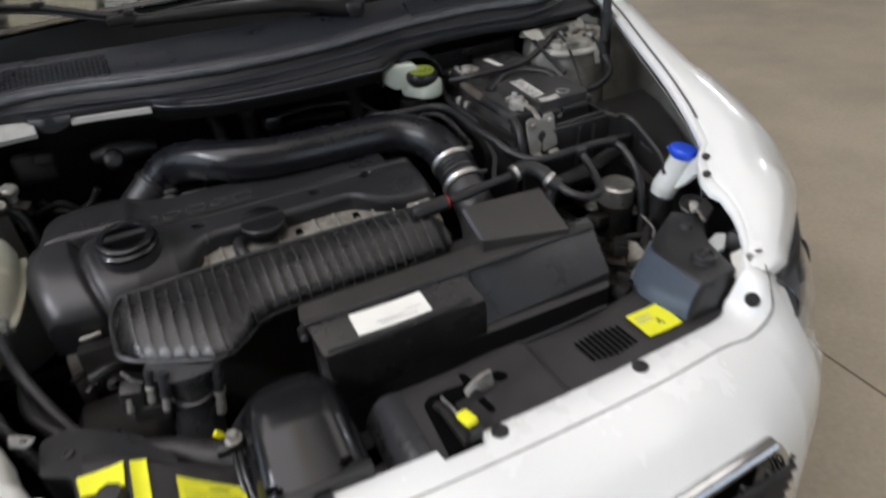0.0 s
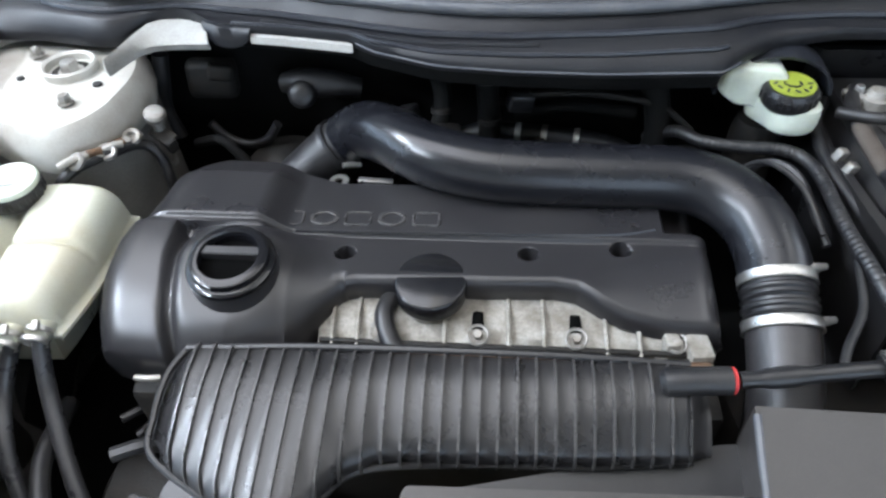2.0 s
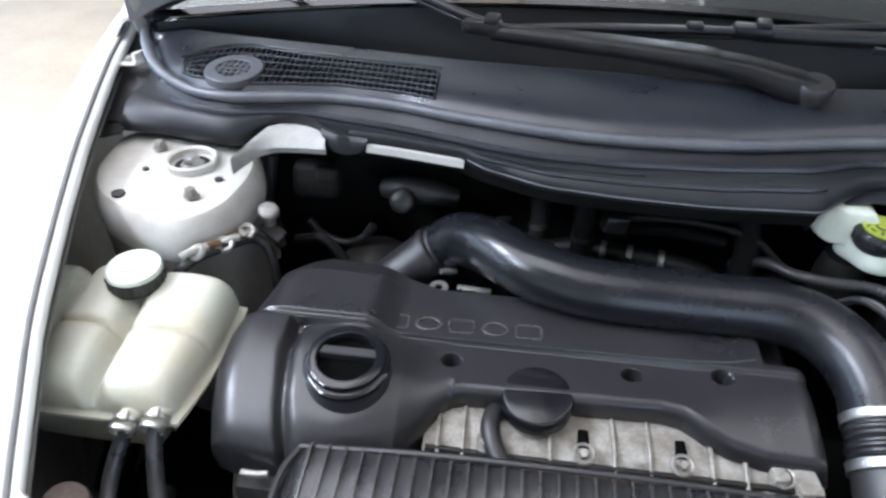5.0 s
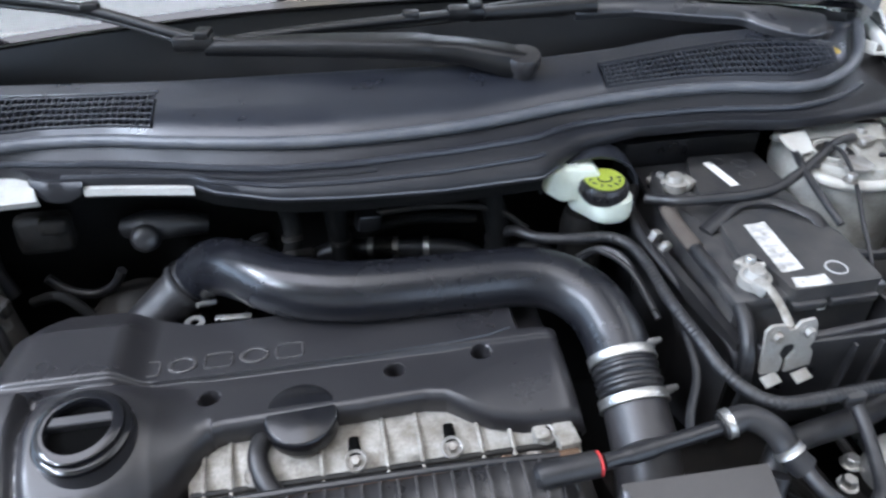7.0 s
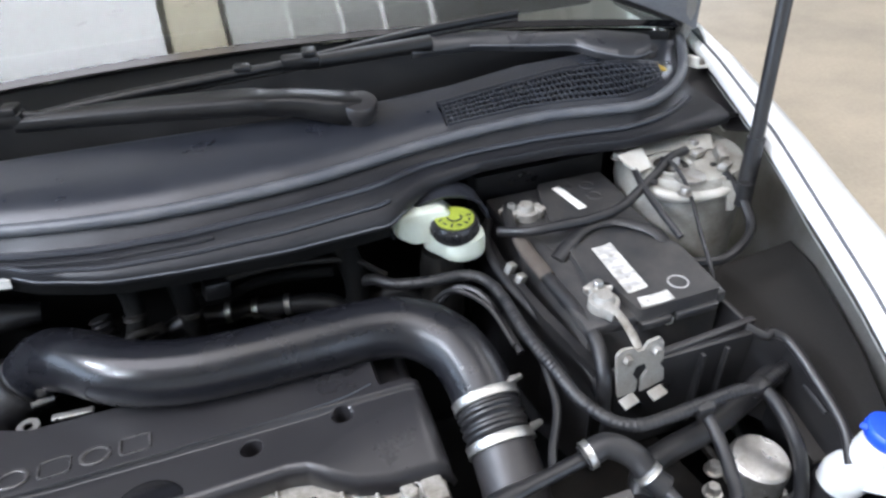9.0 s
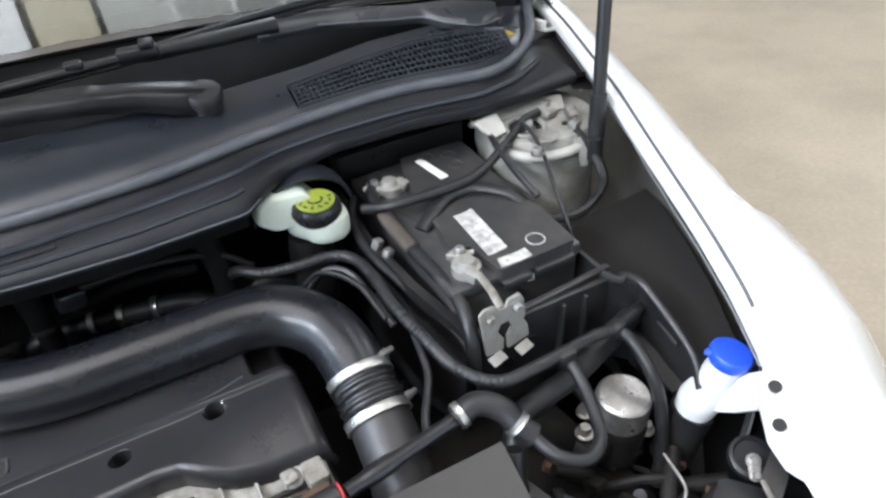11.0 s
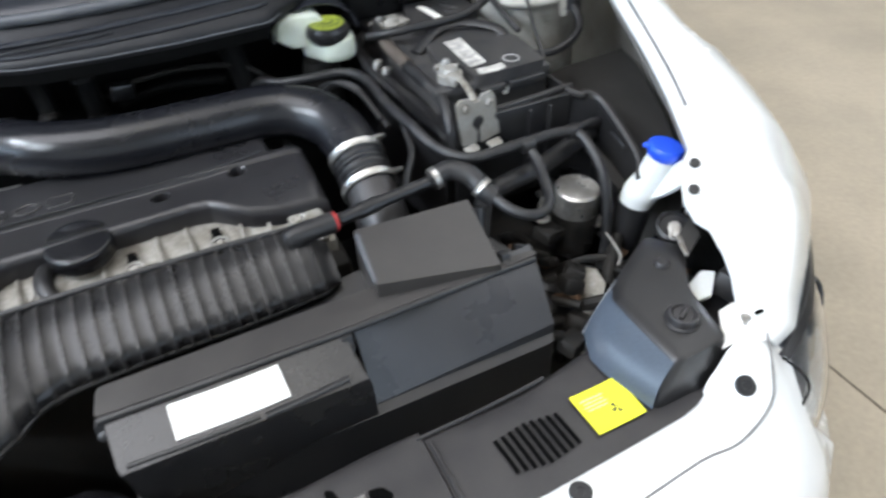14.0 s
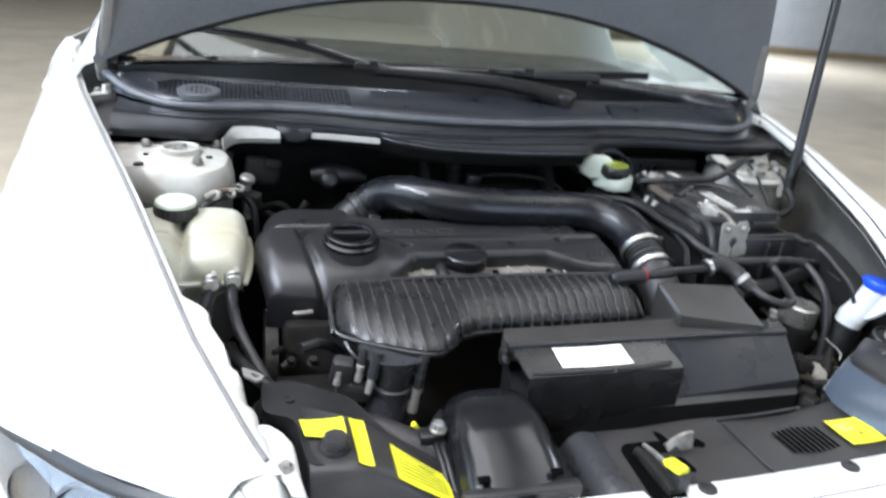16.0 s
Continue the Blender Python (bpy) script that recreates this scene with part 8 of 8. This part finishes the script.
for line in ([(0.5505, 0.705, 0.797), (0.541, 0.665, 0.7955), (0.5300, 0.617, 0.795)], [(0.5260, 0.6545, 0.795), (0.5225, 0.635, 0.794), (0.5195, 0.618, 0.793)]):
    bm = bmesh.new()
    tube(bm, line, 0.0022, 8, 4)
    part("ridge", bm, ENDPL, tub, "shiny raised ridge of the tub")

# ---------------------------------------------------------------- washer filler
fil = thing("washer_filler", (0.53, 0.56, 0.72), "white plastic washer filler neck with a blue cap", "filler neck")
bm = bmesh.new()
tube(bm, [(0.5135, 0.5765, 0.735), (0.518, 0.575, 0.750), (0.525, 0.572, 0.770), (0.535, 0.568, 0.803)], lambda t: interp(t, [(0, 0.0205), (0.35, 0.0225), (0.55, 0.0205), (0.8, 0.0178), (1, 0.0172)]), 22, 6)
part("neck", bm, WHITEPL, fil, "milky white filler neck")
bm = bmesh.new()
tube(bm, [(0.500, 0.580, 0.66), (0.507, 0.578, 0.70), (0.5145, 0.576, 0.736)], 0.0235, 18, 4)
part("sleeve", bm, RUBBER, fil, "black rubber sleeve below the neck")
bm = bmesh.new()
sheet(bm, [[(0.540, 0.560, 0.792), (0.515, 0.556, 0.752)], [(0.540, 0.545, 0.806), (0.516, 0.535, 0.772)], [(0.539, 0.532, 0.822), (0.517, 0.512, 0.800)]], 0.004)
part("stay_tab", bm, WHITEPL, fil)
bm = bmesh.new()
lathe(bm, (0.536, 0.568, 0.801), [(0.0170, 0), (0.0210, 0.006), (0.0222, 0.011), (0.0218, 0.0165), (0.0205, 0.0180), (0.008, 0.0183)], (0.15, -0.08, 1), 28)
box(bm, (0.5165, 0.578, 0.8195), (0.007, 0.007, 0.004), eul(0, -8, 30), 0.0015)
part("cap", bm, BLUE, fil, "bright blue flip cap")

# ---------------------------------------------------------------- canister and its surroundings
can = thing("vacuum_canister", (0.45, 0.62, 0.70), "round silver canister among the hoses", "canister")
bm = bmesh.new()
lathe(bm, (0.452, 0.622, 0.690), [(0.0305, 0.030), (0.0305, 0.056), (0.0295, 0.062), (0.0265, 0.0645), (0.003, 0.065)], (0.02, -0.05, 1), 34)
part("can", bm, STEEL, can, "scuffed silver metal can")
bm = bmesh.new()
lathe(bm, (0.452, 0.622, 0.690), [(0.032, -0.01), (0.0325, 0.012), (0.0322, 0.026), (0.0312, 0.031)], (0.02, -0.05, 1), 34)
part("can_skirt", bm, DARK, can, "dark lower half of the can")
bm = bmesh.new()
lathe(bm, (0.452, 0.622, 0.66), [(0.030, 0), (0.030, 0.03)], seg=26)
box(bm, (0.415, 0.612, 0.70), (0.045, 0.03, 0.02), eul(0, 10, 15), 0.004)
part("can_mount", bm, DARK, can)
for p in ((0.402, 0.618, 0.722), (0.42, 0.64, 0.722), (0.475, 0.60, 0.70)):
    bm = bmesh.new()
    hexbolt(bm, p, 0.0075, 0.010)
    part("mount_bolt", bm, STEEL, can)

# ---------------------------------------------------------------- corrugated harness and vent hose
har = thing("wiring_harness", (0.30, 0.72, 0.82), "corrugated black wiring conduit with branches", "wiring")
bm = bmesh.new()
tube(bm, [(0.118, 0.985, 0.80), (0.140, 0.945, 0.836), (0.163, 0.9205, 0.84), (0.2012, 0.908, 0.842), (0.242, 0.904, 0.842), (0.2625, 0.886, 0.842), (0.2695, 0.850, 0.841), (0.2690, 0.788, 0.840), (0.2755, 0.728, 0.837), (0.284, 0.695, 0.828), (0.3016, 0.667, 0.821), (0.3227, 0.6525, 0.820), (0.353, 0.651, 0.820), (0.3934, 0.654, 0.819), (0.4353, 0.6575, 0.817), (0.465, 0.658, 0.813), (0.50, 0.670, 0.806), (0.53, 0.684, 0.796)], 0.0068, 12, 8, ripple=0.045, pitch=0.0058)
part("main_conduit", bm, RUBBER, har)
bm = bmesh.new()
tube(bm, [(0.393, 0.655, 0.816), (0.398, 0.640, 0.806), (0.392, 0.606, 0.795), (0.377, 0.570, 0.788), (0.351, 0.557, 0.788), (0.327, 0.573, 0.793), (0.314, 0.608, 0.803)], 0.0066, 12, 8)
part("looping_branch", bm, RUBBER, har)
bm = bmesh.new()
tube(bm, [(0.468, 0.662, 0.812), (0.4755, 0.640, 0.803), (0.477, 0.605, 0.780), (0.474, 0.582, 0.742), (0.468, 0.568, 0.70), (0.46, 0.56, 0.66)], 0.0070, 12, 7)
part("short_branch", bm, RUBBER, har)
for p, r in (((0.395, 0.652, 0.816), 0), ((0.467, 0.659, 0.811), 10)):
    bm = bmesh.new()
    box(bm, p, (0.022, 0.018, 0.017), eul(0, 0, r), 0.005)
    part("branch_joint", bm, PLASTIC, har)
vh = thing("vent_hose", (0.2, 0.63, 0.80), "black vent hose with a red ring and two clamps", "hose")
bm = bmesh.new()
tube(bm, [(0.080, 0.622, 0.808), (0.095, 0.622, 0.811), (0.135, 0.624, 0.812)], lambda t: interp(t, [(0, 0.008), (0.2, 0.012), (1.0, 0.0118)]), 16, 5)
part("boot", bm, RUBBER, vh, "grey rubber boot")
bm = bmesh.new()
lathe(bm, (0.1355, 0.624, 0.812), [(0.0108, 0), (0.0114, 0.0006), (0.0114, 0.0022), (0.0108, 0.0028)], (1, 0.05, 0), 24)
part("ring", bm, RED, vh, "red ring")
bm = bmesh.new()
tube(bm, [(0.142, 0.6245, 0.812), (0.17, 0.628, 0.813), (0.20, 0.632, 0.814), (0.266, 0.643, 0.813)], lambda t: 0.0072 + 0.0018 * ramp(t, 0.2, 0.3) * (1 - ramp(t, 0.55, 0.65)), 14, 6)
part("hard_line", bm, PLASTIC, vh)
bm = bmesh.new()
tube(bm, [(0.260, 0.642, 0.813), (0.283, 0.643, 0.820), (0.303, 0.628, 0.815), (0.312, 0.608, 0.803), (0.320, 0.598, 0.797)], 0.0122, 16, 6)
part("rubber_elbow", bm, RUBBER, vh)
for at, ax in (((0.266, 0.6435, 0.8145), (0.95, 0.05, 0.28)), ((0.310, 0.612, 0.806), (0.42, -0.75, -0.5))):
    bm = bmesh.new()
    band(bm, at, ax, 0.0126, 0.008, 0.0016, 24)
    part("clamp", bm, STEEL, vh, "bright steel clamp")
bm = bmesh.new()
tube(bm, [(0.228, 0.638, 0.812), (0.238, 0.66, 0.815), (0.262, 0.70, 0.822), (0.272, 0.75, 0.83)], 0.0042, 10, 5)
tube(bm, [(0.298, 0.60, 0.79), (0.292, 0.585, 0.76), (0.30, 0.565, 0.72)], 0.010, 10, 5)
part("side_hose", bm, RUBBER, vh)
mh = thing("coolant_hose", (0.40, 0.67, 0.76), "fat black coolant hose under the conduit", "hose")
bm = bmesh.new()
tube(bm, [(0.30, 0.60, 0.735), (0.328, 0.638, 0.764), (0.36, 0.648, 0.770), (0.41, 0.655, 0.773), (0.459, 0.669, 0.776), (0.525, 0.690, 0.782)], 0.0125, 16, 7)
part("hose", bm, RUBBER, mh)
wires = thing("loose_wires", (0.25, 0.9, 0.80), "loose dark wires beside the charge pipe", "wires")
bm = bmesh.new()
tube(bm, [(0.205, 0.905, 0.80), (0.23, 0.90, 0.828), (0.255, 0.87, 0.83), (0.27, 0.80, 0.80)], 0.005, 8, 6)
tube(bm, [(0.195, 0.90, 0.81), (0.22, 0.885, 0.84), (0.25, 0.85, 0.835), (0.262, 0.80, 0.815)], 0.003, 8, 6)
part("wire", bm, RUBBER, wires)

# ---------------------------------------------------------------- dark machinery in the gaps
gear = thing("gearbox", (0.30, 0.62, 0.45), "grimy dark gearbox casing below the hoses", "gearbox")
bm = bmesh.new()
box(bm, (0.33, 0.64, 0.56), (0.26, 0.26, 0.18), eul(0, 0, 8), 0.03)
part("casing", bm, DARK, gear)
random.seed(11)
lug_mats = (DARK, DARK, RUST, DARK, DARK)
for k in range(16):
    bm = bmesh.new()
    p = (random.uniform(0.31, 0.50), random.uniform(0.45, 0.60), random.uniform(0.66, 0.70))
    if k % 3:
        tube(bm, [Vector(p), Vector(p) + Vector((random.uniform(-.05, .05), random.uniform(-.05, .05), random.uniform(0, .03)))], random.uniform(0.005, 0.011), 10, 3)
    else:
        box(bm, p, (0.03, 0.025, 0.02), eul(random.uniform(0, 40), random.uniform(0, 40), random.uniform(0, 90)), 0.004)
    part("fitting", bm, lug_mats[k % 5], gear)
random.seed(21)
for k in range(34):
    bm = bmesh.new()
    p = Vector((random.uniform(0.33, 0.50), random.uniform(0.47, 0.66), random.uniform(0.61, 0.69)))
    d = Vector((random.uniform(-.6, .6), random.uniform(-1, 1), random.uniform(-.2, .5))).normalized()
    if k % 4 == 0:
        hexbolt(bm, p, random.uniform(0.005, 0.008), 0.010, tuple((Vector((0, -0.3, 1)) + d * 0.5).normalized()))
    elif k % 4 == 1:
        box(bm, p, (random.uniform(.012, .03), random.uniform(.015, .04), random.uniform(.006, .016)), eul(random.uniform(-40, 40), random.uniform(-40, 40), random.uniform(0, 90)), 0.002)
    else:
        tube(bm, [p - d * 0.05, p + Vector((0, 0, 0.01)), p + d * 0.05], random.uniform(0.0025, 0.008), 8, 5)
    part("fitting", bm, (DARK, RUST, RUBBER, RUBBER, DARK, DARK)[k % 6], gear)
bm = bmesh.new()
sheet(bm, [[(0.404, 0.556, 0.690), (0.427, 0.531, 0.694)], [(0.400, 0.525, 0.688), (0.425, 0.508, 0.690)], [(0.397, 0.505, 0.678), (0.408, 0.490, 0.680)]], 0.006)
tube(bm, [(0.400, 0.512, 0.680), (0.388, 0.490, 0.655), (0.382, 0.475, 0.62)], 0.009, 10, 4)
part("clean_lug", bm, ALU, gear, "cream coloured lug on the casing")
bm = bmesh.new()
tube(bm, [(0.456, 0.556, 0.722), (0.4505, 0.520, 0.718), (0.4400, 0.508, 0.712)], 0.0017, 8, 4)
part("bright_rod", bm, STEELDULL, gear, "thin bright steel rod")
alt = thing("accessory_drive", (-0.36, 0.56, 0.5), "dark alternator and belt drive at the engine's end", "alternator")
bm = bmesh.new()
lathe(bm, (-0.42, 0.57, 0.63), [(0.05, 0), (0.065, 0.01), (0.065, 0.09), (0.05, 0.11)], (1, 0, 0), 30)
part("alternator", bm, DARK, alt)
bm = bmesh.new()
lathe(bm, (-0.425, 0.72, 0.66), [(0.02, 0), (0.06, 0.002), (0.06, 0.02), (0.02, 0.022)], (1, 0, 0), 30)
part("pulley", bm, STEELDULL, alt)
random.seed(4)
for k in range(22):
    bm = bmesh.new()
    p = Vector((random.uniform(-0.44, -0.32), random.uniform(0.46, 0.63), random.uniform(0.64, 0.73)))
    if k % 4 == 0:
        hexbolt(bm, p, 0.006, 0.009, (0, -0.5, 0.86))
    elif k % 4 == 1:
        lathe(bm, p, [(0.012, 0), (0.012, 0.005), (0.009, 0.006), (0.009, 0)], (random.uniform(-1, 1), -0.6, 0.5), 16, cap=False)
    else:
        q = p + Vector((random.uniform(-.06, .06), random.uniform(-.06, .06), random.uniform(-.05, .03)))
        tube(bm, [p, p.lerp(q, 0.5) + Vector((0, 0, 0.012)), q], random.uniform(0.003, 0.008), 8, 5)
    part("fitting", bm, (DARK, DARK, DARK, RUBBER)[k % 4], alt)
bm = bmesh.new()
tube(bm, [(-0.388, 0.632, 0.765), (-0.375, 0.631, 0.766), (-0.362, 0.632, 0.767)], 0.0034, 8, 3)
part("bright_stud", bm, STEELDULL, alt)
fuel = thing("round_filter", (-0.57, 0.61, 0.66), "faded pinkish round filter cap beside the tank hoses", "filter")
bm = bmesh.new()
lathe(bm, (-0.572, 0.612, 0.672), [(0.023, 0), (0.023, 0.05), (0.0215, 0.055), (0.016, 0.058), (0.003, 0.059)], (0.25, -0.2, 0.95), 30)
part("filter_body", bm, PINKISH, fuel)
bm = bmesh.new()
lathe(bm, (-0.572, 0.612, 0.672), [(0.030, -0.05), (0.030, 0.022), (0.026, 0.026)], (0.25, -0.2, 0.95), 28)
part("filter_seat", bm, DARK, fuel)
turbo = thing("turbocharger", (-0.3, 0.98, 0.7), "dark turbo and heat shield behind the engine", "turbocharger")
bm = bmesh.new()
lathe(bm, (-0.33, 0.985, 0.70), [(0.03, -0.04), (0.07, -0.02), (0.075, 0.02), (0.05, 0.05), (0.03, 0.06)], (0.5, -0.4, 0.75), 28)
part("housing", bm, DARK, turbo)
random.seed(8)
for k in range(20):
    bm = bmesh.new()
    p = Vector((random.uniform(-0.40, 0.16), random.uniform(0.955, 1.01), random.uniform(0.70, 0.80)))
    q = p + Vector((random.uniform(-.10, .10), random.uniform(-.02, .02), random.uniform(-.05, .06)))
    if k % 4:
        tube(bm, [p, p.lerp(q, 0.5) + Vector((0, -0.01, 0.02)), q], random.uniform(0.004, 0.012), 10, 6)
    else:
        box(bm, p, (0.035, 0.02, 0.03), eul(random.uniform(-20, 20), random.uniform(-20, 20), random.uniform(0, 90)), 0.005)
    part("fitting", bm, (DARK, RUBBER, RUBBER, DARK)[k % 4], turbo)
bm = bmesh.new()
tube(bm, [(-0.17, 1.0, 0.83), (-0.165, 0.99, 0.80), (-0.16, 0.98, 0.76)], 0.012, 12, 5, ripple=0.08, pitch=0.008)
part("corrugated_stub", bm, RUBBER, turbo)
bm = bmesh.new()
box(bm, (-0.418, 1.022, 0.852), (0.062, 0.030, 0.050), eul(-6, 4, 6), 0.010)
box(bm, (-0.400, 1.008, 0.868), (0.030, 0.018, 0.020), eul(-6, 14, 20), 0.005)
part("heat_box", bm, DARK, turbo, "dim grey heat-shield box against the firewall", 60)
bm = bmesh.new()
tube(bm, [(-0.476, 1.02, 0.885), (-0.482, 1.015, 0.850), (-0.490, 1.015, 0.81), (-0.480, 1.01, 0.77)], 0.010, 12, 6)
part("drain_tube", bm, RUBBER, turbo, "black drain tube beside the tower")
bm = bmesh.new()
tube(bm, [(-0.428, 1.00, 0.800), (-0.412, 1.00, 0.779), (-0.385, 1.00, 0.768), (-0.358, 1.00, 0.776), (-0.340, 1.00, 0.800)], 0.006, 10, 6)
part("loop_hose", bm, RUBBER, turbo, "thin looping hose")
bm = bmesh.new()
tube(bm, [(-0.330, 1.025, 0.845), (-0.300, 1.020, 0.848), (-0.262, 1.020, 0.846), (-0.232, 1.025, 0.838)], lambda t: interp(t, [(0, 0.012), (0.3, 0.019), (0.6, 0.017), (1, 0.012)]), 14, 6)
lathe(bm, (-0.300, 1.002, 0.842), [(0.017, 0), (0.017, 0.010), (0.012, 0.014), (0.004, 0.015)], (0.1, -0.8, 0.5), 18)
part("bypass_valve", bm, RUBBER, turbo, "dark bypass valve behind the charge pipe", 60)
hose2 = thing("lower_left_hose", (-0.43, 0.5, 0.7), "slim black hose curving across the front corner", "hose")
bm = bmesh.new()
tube(bm, [(-0.47, 0.63, 0.72), (-0.455, 0.56, 0.735), (-0.42, 0.50, 0.735), (-0.37, 0.46, 0.72), (-0.32, 0.44, 0.70)], 0.0085, 12, 6)
part("hose", bm, RUBBER, hose2)
bh = thing("bulkhead_lines", (0.0, 1.0, 0.82), "dark hoses and pipes along the firewall", "hoses")
for pts, r, m in (([(-0.075, 0.985, 0.905), (-0.073, 0.975, 0.87), (-0.070, 0.975, 0.82), (-0.072, 0.98, 0.77)], 0.013, FIREWALL),
                  ([(-0.135, 0.99, 0.90), (-0.125, 0.975, 0.86), (-0.128, 0.96, 0.83), (-0.15, 0.955, 0.79)], 0.011, FIREWALL),
                  ([(-0.06, 0.985, 0.845), (-0.02, 0.975, 0.862), (0.05, 0.968, 0.868), (0.12, 0.962, 0.858), (0.16, 0.955, 0.83)], 0.004, DARK),
                  ([(-0.04, 0.985, 0.83), (0.02, 0.985, 0.842), (0.10, 0.978, 0.838)], 0.007, FIREWALL),
                  ([(-0.43, 0.955, 0.80), (-0.39, 0.94, 0.815), (-0.36, 0.93, 0.79)], 0.006, FIREWALL),
                  ([(0.11, 0.985, 0.89), (0.118, 0.972, 0.862), (0.125, 0.965, 0.82), (0.118, 0.96, 0.77)], 0.015, FIREWALL)):
    bm = bmesh.new()
    tube(bm, pts, r, 12, 7)
    part("line", bm, m, bh)
for at, ax, r in (((-0.074, 0.977, 0.88), (0.05, -0.2, -1), 0.0135), ((-0.070, 0.975, 0.83), (0, 0, -1), 0.0135), ((-0.126, 0.967, 0.845), (0, -0.4, -1), 0.0115)):
    bm = bmesh.new()
    band(bm, at, ax, r, 0.007, 0.0014, 20)
    part("clamp", bm, DARK, bh)
bm = bmesh.new()
box(bm, (-0.035, 0.972, 0.855), (0.03, 0.02, 0.022), eul(0, 10, 15), 0.004)
part("sensor", bm, PLASTIC, bh)
